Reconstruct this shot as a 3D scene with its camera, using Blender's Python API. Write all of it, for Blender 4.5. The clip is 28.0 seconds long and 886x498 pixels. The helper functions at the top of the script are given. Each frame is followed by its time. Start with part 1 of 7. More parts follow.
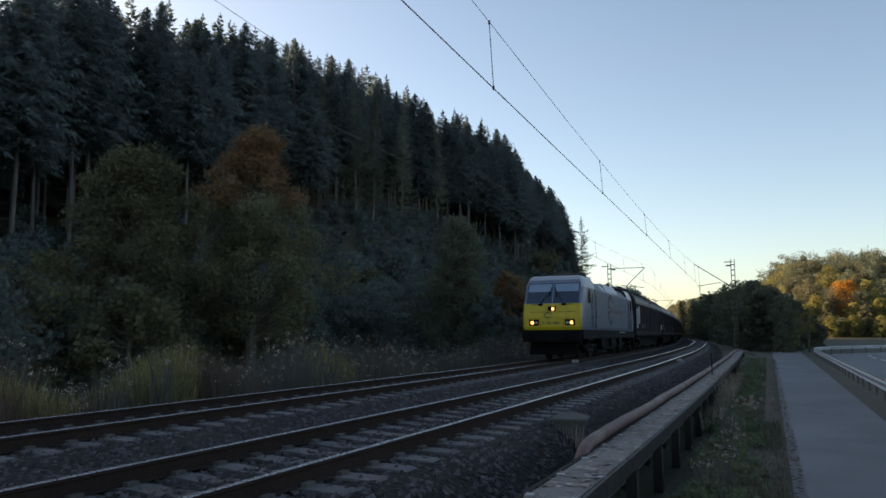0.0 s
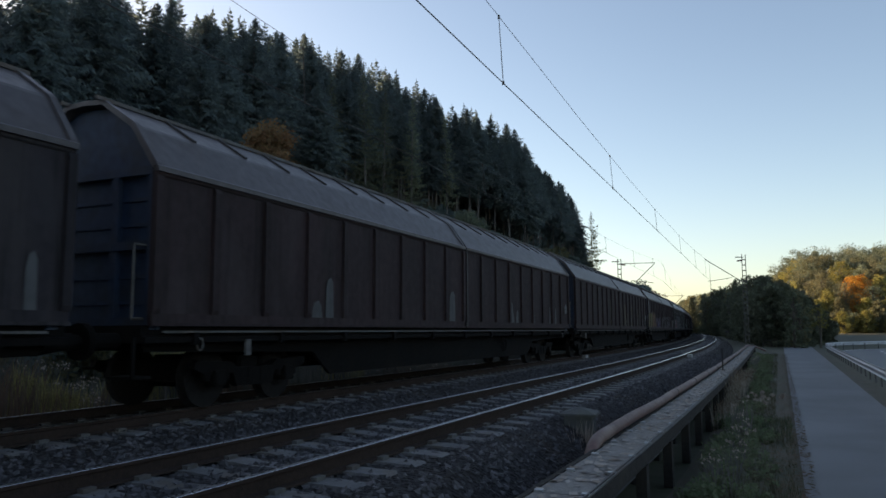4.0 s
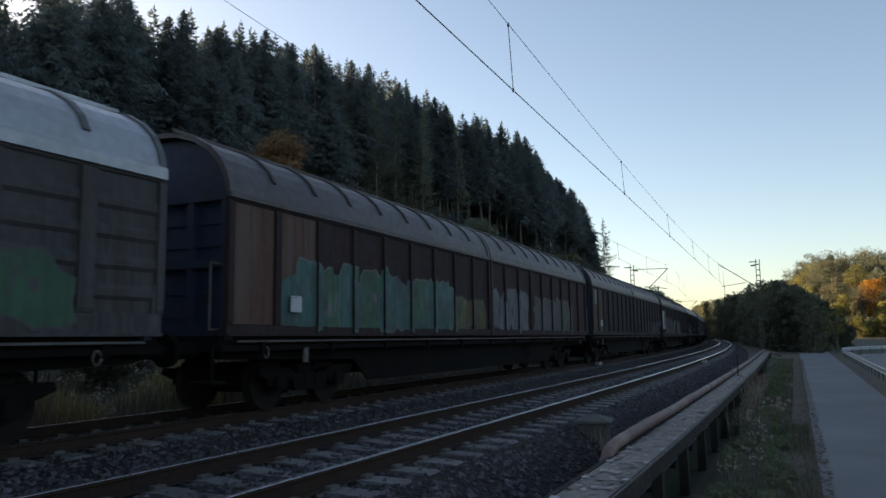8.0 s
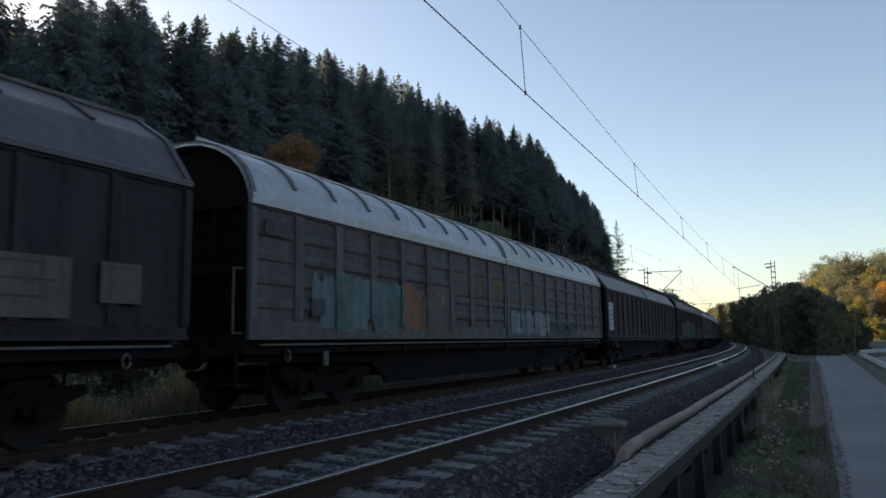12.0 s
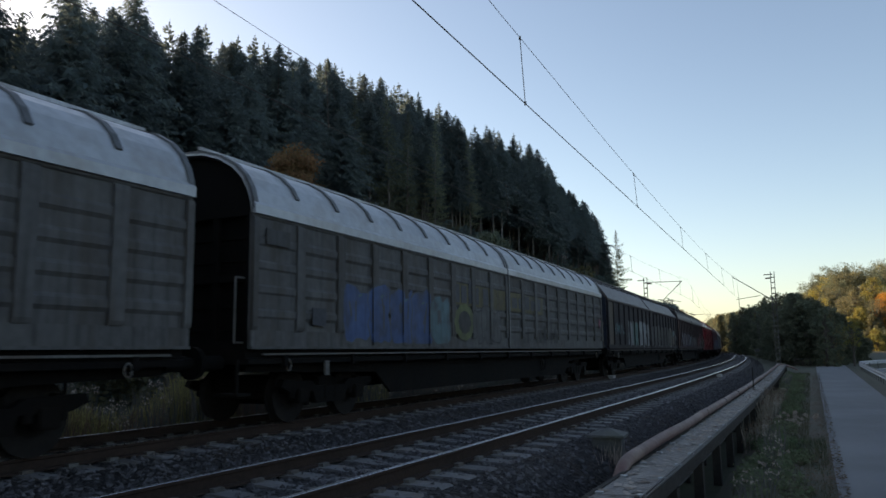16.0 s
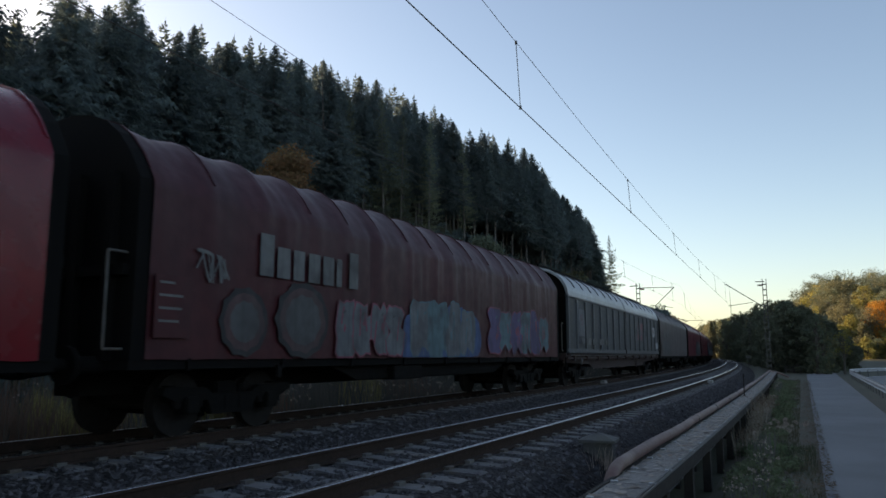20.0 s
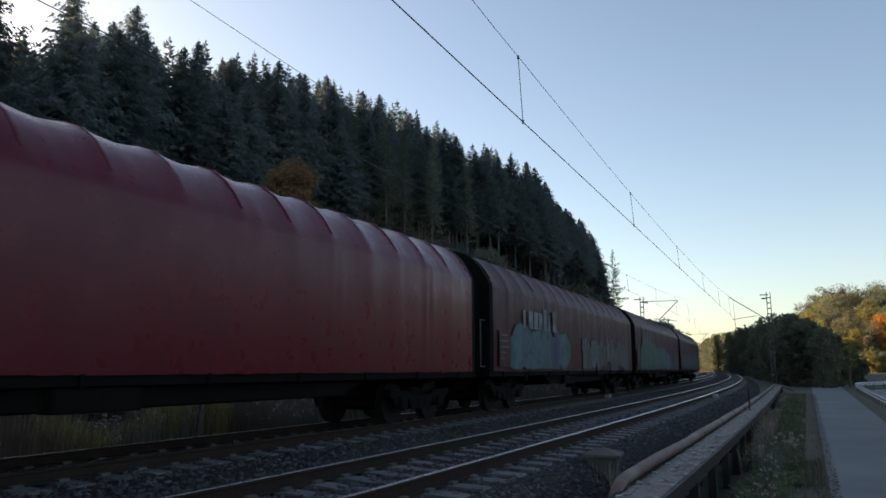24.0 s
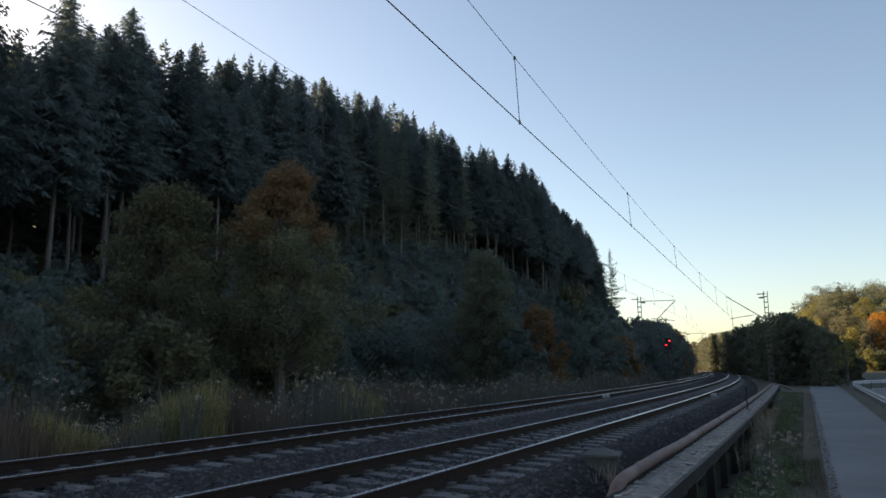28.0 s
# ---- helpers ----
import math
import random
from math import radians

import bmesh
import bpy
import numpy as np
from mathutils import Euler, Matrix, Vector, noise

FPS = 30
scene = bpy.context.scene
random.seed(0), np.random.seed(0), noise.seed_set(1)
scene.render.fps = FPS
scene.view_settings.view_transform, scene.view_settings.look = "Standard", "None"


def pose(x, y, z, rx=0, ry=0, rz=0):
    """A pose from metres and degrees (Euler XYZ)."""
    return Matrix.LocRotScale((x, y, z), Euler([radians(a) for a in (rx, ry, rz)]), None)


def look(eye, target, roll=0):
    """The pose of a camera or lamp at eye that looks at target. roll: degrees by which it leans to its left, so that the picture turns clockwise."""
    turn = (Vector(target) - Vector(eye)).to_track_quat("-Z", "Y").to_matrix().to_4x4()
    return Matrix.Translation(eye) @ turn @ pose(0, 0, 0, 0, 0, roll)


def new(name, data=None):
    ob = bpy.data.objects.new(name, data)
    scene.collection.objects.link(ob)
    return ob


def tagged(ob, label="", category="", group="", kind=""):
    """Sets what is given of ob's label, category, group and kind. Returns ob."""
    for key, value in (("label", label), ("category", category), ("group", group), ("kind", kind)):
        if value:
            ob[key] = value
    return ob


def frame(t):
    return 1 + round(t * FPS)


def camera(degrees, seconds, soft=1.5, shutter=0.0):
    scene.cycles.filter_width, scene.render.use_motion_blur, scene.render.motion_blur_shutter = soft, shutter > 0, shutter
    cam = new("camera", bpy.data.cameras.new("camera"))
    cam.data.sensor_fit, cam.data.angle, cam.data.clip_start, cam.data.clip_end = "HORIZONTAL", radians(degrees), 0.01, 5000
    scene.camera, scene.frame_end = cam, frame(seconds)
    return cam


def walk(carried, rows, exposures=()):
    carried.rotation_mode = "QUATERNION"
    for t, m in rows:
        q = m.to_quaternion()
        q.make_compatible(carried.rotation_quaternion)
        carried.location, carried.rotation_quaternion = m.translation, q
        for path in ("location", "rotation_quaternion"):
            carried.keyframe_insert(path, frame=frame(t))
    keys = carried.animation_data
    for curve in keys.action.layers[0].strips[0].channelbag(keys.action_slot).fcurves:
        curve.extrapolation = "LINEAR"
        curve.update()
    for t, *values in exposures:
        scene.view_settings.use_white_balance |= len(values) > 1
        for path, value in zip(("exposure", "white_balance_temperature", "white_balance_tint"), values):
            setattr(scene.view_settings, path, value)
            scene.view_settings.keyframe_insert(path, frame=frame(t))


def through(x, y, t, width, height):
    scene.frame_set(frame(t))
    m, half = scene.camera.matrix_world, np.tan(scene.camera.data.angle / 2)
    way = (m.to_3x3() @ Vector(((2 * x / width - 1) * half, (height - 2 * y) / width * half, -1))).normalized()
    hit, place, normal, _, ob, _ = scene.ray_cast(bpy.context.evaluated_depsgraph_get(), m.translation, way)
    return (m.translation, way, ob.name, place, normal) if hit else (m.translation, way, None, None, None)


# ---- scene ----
SECONDS = 28.0
EYE = (0.0, 0.0, 1.163)            # metres above the rail heads
EXPOSURE = 1.25
FAR_RISE = 0.0
SKY_STRENGTH = 0.12
SPEED = 23.25                      # metres a second, towards the camera and past it
FAR_TRACK = -4.42                  # the train's track, from the near one

# camera: held in one spot, turned a little by hand
TURNS = [
    (0, 96.65, 0.33, 24.24), (0.5, 96.59, 0.33, 24.30), (1, 96.60, 0.21, 24.45), (1.5, 96.60, 0.26, 24.63),
    (2, 96.48, 0.23, 24.76), (2.5, 96.32, 0.14, 25.02), (3, 96.29, 0.22, 25.06), (3.5, 96.26, 0.27, 24.97),
    (5.5, 96.48, 0.29, 25.16), (6, 96.50, 0.28, 25.36), (6.5, 96.54, 0.36, 25.34), (7, 96.60, 0.43, 25.57),
    (7.5, 96.69, 0.63, 25.87), (8, 96.89, 0.76, 25.94), (8.5, 97.08, 0.79, 25.93), (9, 97.11, 0.95, 25.96),
    (9.5, 97.16, 1.05, 26.03), (10, 97.23, 1.14, 26.10), (10.5, 97.13, 1.13, 26.24), (11, 97.12, 1.04, 26.34),
    (11.5, 97.23, 0.94, 26.63), (12, 97.15, 0.86, 26.94), (12.5, 97.14, 0.84, 27.25), (14.5, 97.77, 0.89, 27.21),
    (15, 97.86, 0.86, 27.09), (15.5, 97.82, 0.77, 27.01), (16, 97.90, 0.71, 26.89), (16.5, 97.92, 0.38, 26.65),
    (17, 97.99, 0.28, 26.35), (17.5, 97.99, 0.13, 26.17), (18, 98.02, 0.11, 26.29), (18.5, 98.01, 0.04, 26.33),
    (19, 98.06, 0.04, 26.36), (19.5, 98.07, 0.05, 26.32), (20, 98.13, 0.05, 26.29), (20.5, 98.40, 0.14, 26.18),
    (21, 98.71, 0.33, 26.07), (21.5, 98.94, 0.35, 26.02), (23.5, 98.97, 0.16, 26.36), (24, 99.20, 0.16, 26.55),
    (24.5, 99.42, 0.10, 26.58), (25, 99.58, 0.16, 26.62), (25.5, 99.66, 0.41, 26.64), (26, 99.61, 0.49, 26.60),
    (26.5, 99.59, 0.60, 26.51), (27, 99.54, 0.67, 26.51), (27.5, 99.44, 0.57, 26.51), (28, 99.27, 0.49, 26.40),
]
cam = camera(61.4, SECONDS, soft=1.6, shutter=0.06)
walk(cam, [(t, pose(*EYE, rx, ry, rz)) for t, rx, ry, rz in TURNS], [(0.0, EXPOSURE, 7750, 14), (SECONDS, EXPOSURE, 7750, 14)])

# ---- light: a low sun behind the wooded hill, clear evening sky ----
SUN_AZ, SUN_EL = radians(-80), radians(13)
world = bpy.data.worlds.new("evening_sky")
scene.world = world
world.use_nodes = True
wn = world.node_tree
sky = wn.nodes.new("ShaderNodeTexSky")
sky.sky_type = "NISHITA"
sky.sun_disc = False
sky.sun_elevation, sky.sun_rotation = SUN_EL, SUN_AZ % (2 * math.pi)
sky.altitude, sky.air_density, sky.dust_density, sky.ozone_density = 250, 0.9, 1.3, 1.8
wn.links.new(sky.outputs[0], wn.nodes["Background"].inputs[0])
wn.nodes["Background"].inputs[1].default_value = SKY_STRENGTH
sun = new("sun", bpy.data.lights.new("sun", "SUN"))
sun.data.energy, sun.data.angle, sun.data.color = 5.0, radians(0.6), (1.0, 0.80, 0.56)
toward = Vector((math.sin(SUN_AZ) * math.cos(SUN_EL), math.cos(SUN_AZ) * math.cos(SUN_EL), math.sin(SUN_EL)))
sun.matrix_world = look(toward * 300, (0, 0, 0))


# ---- materials ----
def paint(name, base, other=None, rough=0.6, metal=0.0, grain=8.0, patch=0.6, bump=0.2, bump_scale=40.0,
          stain=None, stain_amount=0.0, stain_scale=1.5, vary=0.0, island=0.0, streak=False, spec=0.5, coat=0.0, cells=0.0, ripple=0.0, scuff=None):
    """Two noises mix base and other; a third lays a stain; bump gives fine relief."""
    m = bpy.data.materials.new(name)
    m.use_nodes = True
    nt = m.node_tree
    n, link = nt.nodes, nt.links.new
    bsdf = n["Principled BSDF"]
    co = n.new("ShaderNodeTexCoord")
    shift = n.new("ShaderNodeVectorMath")
    shift.operation = "ADD"
    info = n.new("ShaderNodeObjectInfo")
    mul = n.new("ShaderNodeMath")
    mul.operation = "MULTIPLY"
    mul.inputs[1].default_value = 37.0 if vary else 0.0
    link(info.outputs["Random"], mul.inputs[0])
    link(co.outputs["Object"], shift.inputs[0])
    link(mul.outputs[0], shift.inputs[1])
    vec = shift.outputs[0]

    def noise_of(scale, detail=4.0, stretch=None):
        t = n.new("ShaderNodeTexNoise")
        t.inputs["Scale"].default_value, t.inputs["Detail"].default_value = scale, detail
        if stretch:
            mp = n.new("ShaderNodeMapping")
            mp.inputs["Scale"].default_value = stretch
            link(vec, mp.inputs[0])
            link(mp.outputs[0], t.inputs["Vector"])
        else:
            link(vec, t.inputs["Vector"])
        return t.outputs[0]

    def ramp(src, a, b):
        r = n.new("ShaderNodeMapRange")
        r.inputs["From Min"].default_value, r.inputs["From Max"].default_value = a, b
        link(src, r.inputs[0])
        return r.outputs[0]

    def mix(fac, a, b):
        x = n.new("ShaderNodeMix")
        x.data_type = "RGBA"
        for sock, v in ((x.inputs[0], fac), (x.inputs[6], a), (x.inputs[7], b)):
            if hasattr(v, "is_output"):
                link(v, sock)
            else:
                sock.default_value = v if isinstance(v, float) else (*v, 1)
        return x.outputs[2]

    other = other or tuple(c * 0.7 for c in base)
    fine = noise_of(grain, 6.0)
    big = noise_of(patch, 3.0)
    add = n.new("ShaderNodeMath")
    add.operation = "ADD"
    link(fine, add.inputs[0])
    link(big, add.inputs[1])
    col = mix(ramp(add.outputs[0], 0.75, 1.25), base, other)
    if stain:
        s = noise_of(stain_scale, 5.0, (1.0, 1.0, 0.12) if streak else None)
        k = n.new("ShaderNodeMath")
        k.operation = "MULTIPLY"
        k.inputs[1].default_value = stain_amount
        link(ramp(s, 0.48, 0.68), k.inputs[0])
        col = mix(k.outputs[0], col, stain)
    if scuff:
        s = noise_of(1.1, 8.0, (1.0, 1.0, 0.45))
        k = n.new("ShaderNodeMath")
        k.operation = "MULTIPLY"
        k.inputs[1].default_value = 0.8
        link(ramp(s, 0.56, 0.70), k.inputs[0])
        col = mix(k.outputs[0], col, scuff)
        s = noise_of(9.0, 4.0, (1.0, 1.0, 0.05))
        k = n.new("ShaderNodeMath")
        k.operation = "MULTIPLY"
        k.inputs[1].default_value = 0.6
        link(ramp(s, 0.50, 0.70), k.inputs[0])
        col = mix(k.outputs[0], col, tuple(c * 0.35 for c in base))
    for amount, out in ((vary, info.outputs["Random"]), (island, None)):
        if amount:
            if out is None:
                out = n.new("ShaderNodeNewGeometry").outputs["Random Per Island"]
            h = n.new("ShaderNodeHueSaturation")
            v = n.new("ShaderNodeMapRange")
            v.inputs["To Min"].default_value, v.inputs["To Max"].default_value = 1 - amount, 1 + amount
            link(out, v.inputs[0])
            link(v.outputs[0], h.inputs["Value"])
            link(col, h.inputs["Color"])
            col = h.outputs[0]
    link(col, bsdf.inputs["Base Color"])
    bsdf.inputs["Metallic"].default_value = metal
    bsdf.inputs["Specular IOR Level"].default_value = spec
    bsdf.inputs["Coat Weight"].default_value = coat
    rr = n.new("ShaderNodeMapRange")
    rr.inputs["To Min"].default_value, rr.inputs["To Max"].default_value = max(rough - 0.12, 0.03), min(rough + 0.12, 1)
    link(fine, rr.inputs[0])
    link(rr.outputs[0], bsdf.inputs["Roughness"])
    if bump:
        b = n.new("ShaderNodeBump")
        b.inputs["Strength"].default_value, b.inputs["Distance"].default_value = bump, 0.02
        height = noise_of(bump_scale, 5.0)
        if cells:
            vo = n.new("ShaderNodeTexVoronoi")
            vo.inputs["Scale"].default_value = cells
            link(vec, vo.inputs["Vector"])
            inv = n.new("ShaderNodeMath")
            inv.operation = "MULTIPLY_ADD"
            inv.inputs[1].default_value = -2.5
            link(vo.outputs["Distance"], inv.inputs[0])
            link(height, inv.inputs[2])
            height = inv.outputs[0]
            b.inputs["Distance"].default_value = 0.06
        if ripple:
            wv = n.new("ShaderNodeTexWave")
            wv.bands_direction = "Z"
            wv.inputs["Scale"].default_value, wv.inputs["Distortion"].default_value = ripple, 0.6
            link(vec, wv.inputs["Vector"])
            sm = n.new("ShaderNodeMath")
            sm.operation = "MULTIPLY_ADD"
            sm.inputs[1].default_value = 1.6
            link(wv.outputs["Fac"], sm.inputs[0])
            link(height, sm.inputs[2])
            height = sm.outputs[0]
        link(height, b.inputs["Height"])
        link(b.outputs[0], bsdf.inputs["Normal"])
    return m


def glow(name, colour, strength):
    m = bpy.data.materials.new(name)
    m.use_nodes = True
    b = m.node_tree.nodes["Principled BSDF"]
    b.inputs["Base Color"].default_value = (*colour, 1)
    b.inputs["Emission Color"].default_value = (*colour, 1)
    b.inputs["Emission Strength"].default_value = strength
    return m


def leafy(name, a, b, through=0.35, vary=0.25):
    """Foliage: two colours leaf by leaf, with some light through the blade."""
    m = bpy.data.materials.new(name)
    m.use_nodes = True
    nt = m.node_tree
    n, link = nt.nodes, nt.links.new
    n.remove(n["Principled BSDF"])
    geo = n.new("ShaderNodeNewGeometry")
    info = n.new("ShaderNodeObjectInfo")
    co = n.new("ShaderNodeTexCoord")
    tx = n.new("ShaderNodeTexNoise")
    tx.inputs["Scale"].default_value = 0.35
    link(co.outputs["Object"], tx.inputs["Vector"])
    ad = n.new("ShaderNodeMath")
    ad.operation = "MULTIPLY_ADD"
    ad.inputs[1].default_value = 0.5
    link(geo.outputs["Random Per Island"], ad.inputs[0])
    link(tx.outputs[0], ad.inputs[2])
    mr = n.new("ShaderNodeMapRange")
    mr.inputs["From Min"].default_value, mr.inputs["From Max"].default_value = 0.35, 1.05
    link(ad.outputs[0], mr.inputs[0])
    mx = n.new("ShaderNodeMix")
    mx.data_type = "RGBA"
    link(mr.outputs[0], mx.inputs[0])
    mx.inputs[6].default_value, mx.inputs[7].default_value = (*a, 1), (*b, 1)
    hs = n.new("ShaderNodeHueSaturation")
    vr = n.new("ShaderNodeMapRange")
    vr.inputs["To Min"].default_value, vr.inputs["To Max"].default_value = 1 - vary, 1 + vary
    link(info.outputs["Random"], vr.inputs[0])
    link(vr.outputs[0], hs.inputs["Value"])
    link(mx.outputs[2], hs.inputs["Color"])
    d = n.new("ShaderNodeBsdfDiffuse")
    t = n.new("ShaderNodeBsdfTranslucent")
    link(hs.outputs[0], d.inputs[0])
    link(hs.outputs[0], t.inputs[0])
    ms = n.new("ShaderNodeMixShader")
    ms.inputs[0].default_value = through
    link(d.outputs[0], ms.inputs[1])
    link(t.outputs[0], ms.inputs[2])
    link(ms.outputs[0], n["Material Output"].inputs[0])
    return m


EARTH = paint("earth", (0.045, 0.042, 0.025), (0.03, 0.038, 0.016), 0.95, grain=3, patch=0.15, bump=0.5, bump_scale=6, stain=(0.06, 0.055, 0.025), stain_amount=0.7, stain_scale=0.4)
VERGE = paint("verge_grass", (0.042, 0.052, 0.028), (0.075, 0.062, 0.040), 0.95, grain=20, patch=0.8, bump=0.8, bump_scale=30, stain=(0.085, 0.060, 0.042), stain_amount=0.7, stain_scale=1.0)
ASPHALT = paint("asphalt_path", (0.172, 0.177, 0.182), (0.118, 0.122, 0.127), 0.85, grain=60, patch=0.35, bump=0.5, bump_scale=140, stain=(0.125, 0.126, 0.122), stain_amount=0.4, stain_scale=0.7)
ROAD = paint("road_asphalt", (0.13, 0.135, 0.14), (0.10, 0.103, 0.108), 0.75, grain=30, patch=0.3, bump=0.25, bump_scale=120)
ROADPAINT = paint("road_paint", (0.7, 0.7, 0.68), (0.55, 0.55, 0.53), 0.6, grain=15, bump=0.1)
BALLAST = paint("ballast", (0.046, 0.042, 0.044), (0.025, 0.024, 0.026), 0.95, cells=16.0, spec=0.2, grain=22, patch=0.5, bump=1.0, bump_scale=20, stain=(0.055, 0.04, 0.03), stain_amount=0.6, stain_scale=0.7)
STONE = paint("ballast_stone", (0.072, 0.066, 0.070), (0.036, 0.034, 0.037), 0.9, grain=30, patch=1.0, bump=0.4, bump_scale=60, island=0.62)
SLEEPER = paint("concrete_sleeper", (0.125, 0.122, 0.125), (0.08, 0.078, 0.08), 0.9, grain=12, patch=1.3, bump=0.3, bump_scale=50, stain=(0.10, 0.075, 0.055), stain_amount=0.7, stain_scale=2.5, vary=0.2)
RAILSIDE = paint("rail_rust", (0.04, 0.025, 0.02), (0.025, 0.017, 0.014), 0.95, spec=0.15, grain=20, patch=2, bump=0.4, bump_scale=60)
RAILTOP = paint("rail_polished", (0.62, 0.62, 0.63), (0.5, 0.5, 0.52), 0.28, metal=1.0, grain=30, bump=0.03)
CONCRETE = paint("weathered_concrete", (0.085, 0.085, 0.085), (0.058, 0.058, 0.058), 0.9, grain=14, patch=1.0, bump=0.4, bump_scale=40, stain=(0.09, 0.09, 0.07), stain_amount=0.7, stain_scale=1.5, streak=True)
GALV = paint("galvanised_steel", (0.42, 0.43, 0.44), (0.30, 0.31, 0.32), 0.5, metal=0.7, grain=18, patch=2, bump=0.08, stain=(0.16, 0.13, 0.11), stain_amount=0.4)
BARRIER = paint("bright_barrier_zinc", (0.55, 0.565, 0.58), (0.42, 0.43, 0.445), 0.45, metal=0.35, grain=18, patch=2, bump=0.06, stain=(0.28, 0.27, 0.25), stain_amount=0.4)
DULLSTEEL = paint("dull_steel", (0.13, 0.125, 0.12), (0.08, 0.075, 0.07), 0.7, metal=0.4, grain=18, patch=2, bump=0.15, stain=(0.10, 0.06, 0.04), stain_amount=0.5)
GRATE = paint("walkway_grating", (0.27, 0.245, 0.228), (0.18, 0.163, 0.152), 0.65, metal=0.3, grain=25, patch=1.2, bump=0.2, stain=(0.18, 0.125, 0.09), stain_amount=0.6, stain_scale=1.4)
PIPE = paint("orange_red_plastic_pipe", (0.14, 0.068, 0.058), (0.092, 0.05, 0.044), 0.6, grain=10, patch=0.9, bump=0.08, stain=(0.22, 0.16, 0.13), stain_amount=0.6, stain_scale=1.2)
WIRE = paint("contact_wire", (0.10, 0.085, 0.07), (0.06, 0.05, 0.045), 0.6, metal=0.5, bump=0.0)
BARK = paint("spruce_bark", (0.145, 0.128, 0.118), (0.085, 0.075, 0.068), 0.95, grain=9, patch=0.8, bump=0.8, bump_scale=14, vary=0.35)
BROADBARK = paint("grey_bark", (0.12, 0.105, 0.085), (0.07, 0.06, 0.05), 0.95, grain=9, patch=0.8, bump=0.8, bump_scale=14)
# spruce and green: a bluish haze is mixed into the base colour, lifting it
SPRUCE = leafy("spruce_needles", (0.098, 0.134, 0.138), (0.134, 0.164, 0.158), 0.5)
LARCH = leafy("larch_needles", (0.19, 0.20, 0.14), (0.15, 0.17, 0.12), 0.6)
GREEN = leafy("green_leaves", (0.104, 0.145, 0.142), (0.148, 0.178, 0.155), 0.5)
OLIVE = leafy("olive_autumn_leaves", (0.105, 0.125, 0.098), (0.20, 0.178, 0.095), 0.45)
RUSSET = leafy("russet_autumn_leaves", (0.29, 0.15, 0.085), (0.20, 0.155, 0.085), 0.45)
ORANGE = leafy("orange_autumn_leaves", (0.50, 0.19, 0.045), (0.38, 0.22, 0.05))
LIGHTGREEN = leafy("pale_green_leaves", (0.145, 0.18, 0.135), (0.205, 0.218, 0.145), 0.5)
DUSK = leafy("dull_green_leaves", (0.115, 0.138, 0.10), (0.165, 0.178, 0.122), 0.5)
PINE = leafy("grey_green_pine", (0.115, 0.145, 0.115), (0.165, 0.18, 0.13), 0.3)
HERB = leafy("verge_herbs", (0.085, 0.122, 0.065), (0.135, 0.14, 0.09), 0.35)
YELLOW = leafy("yellow_autumn_leaves", (0.36, 0.285, 0.09), (0.21, 0.225, 0.09))
REED = leafy("reed_stalks", (0.165, 0.148, 0.130), (0.105, 0.115, 0.104), 0.4)
REEDTOP = leafy("seed_heads", (0.42, 0.36, 0.31), (0.30, 0.23, 0.19), 0.35)
GRASS = leafy("grass_blades", (0.050, 0.068, 0.040), (0.105, 0.092, 0.062), 0.3)
GOLD = leafy("goldenrod_stalks", (0.36, 0.30, 0.12), (0.20, 0.19, 0.10), 0.45)
STRAW = leafy("dry_straw", (0.34, 0.30, 0.25), (0.20, 0.17, 0.13), 0.3)
RUSTWEED = leafy("rust_brown_stalks", (0.16, 0.095, 0.075), (0.11, 0.09, 0.07), 0.4)
BROWNLEAF = leafy("brown_leaf_litter", (0.17, 0.115, 0.085), (0.10, 0.08, 0.055), 0.1)
LEAFLITTER = leafy("fallen_leaves", (0.48, 0.44, 0.40), (0.27, 0.21, 0.17), 0.1)


# ---- mesh helpers ----
def mesh_of(name, verts, faces, mats, face_mat=None, smooth=False):
    me = bpy.data.meshes.new(name)
    me.from_pydata([tuple(v) for v in verts], [], faces)
    for m in (mats if isinstance(mats, (list, tuple)) else [mats]):
        me.materials.append(m)
    if face_mat is not None:
        me.polygons.foreach_set("material_index", np.asarray(face_mat, dtype=np.int32))
    if smooth:
        me.polygons.foreach_set("use_smooth", np.ones(len(me.polygons), dtype=bool))
    me.update()
    return me


def part(name, data, material, parent, label=""):
    """Links a bmesh or a mesh as one mesh object under a thing or a part."""
    if isinstance(data, bmesh.types.BMesh):
        me = bpy.data.meshes.new(name)
        data.to_mesh(me)
        data.free()
        me.materials.append(material)
        data = me
    ob = new(name, data)
    ob.parent = parent
    if label:
        ob["label"] = label
    return ob


def thing(name, label, category, group="", kind="", at=None):
    ob = new(name)
    ob.empty_display_size = 0.3
    if at is not None:
        ob.matrix_world = at
    return tagged(ob, label, category, group, kind)


def box(bm, x0, x1, y0, y1, z0, z1, bevel=0.0):
    geo = bmesh.ops.create_cube(bm, size=1.0, matrix=Matrix.LocRotScale(((x0 + x1) / 2, (y0 + y1) / 2, (z0 + z1) / 2), None, (x1 - x0, y1 - y0, z1 - z0)))
    if bevel:
        vs = set(geo["verts"])
        es = [e for e in bm.edges if e.verts[0] in vs and e.verts[1] in vs]
        bmesh.ops.bevel(bm, geom=es, offset=bevel, segments=2, affect="EDGES")
    return bm


def a_box(*dims, bevel=0.0):
    return box(bmesh.new(), *dims, bevel=bevel)


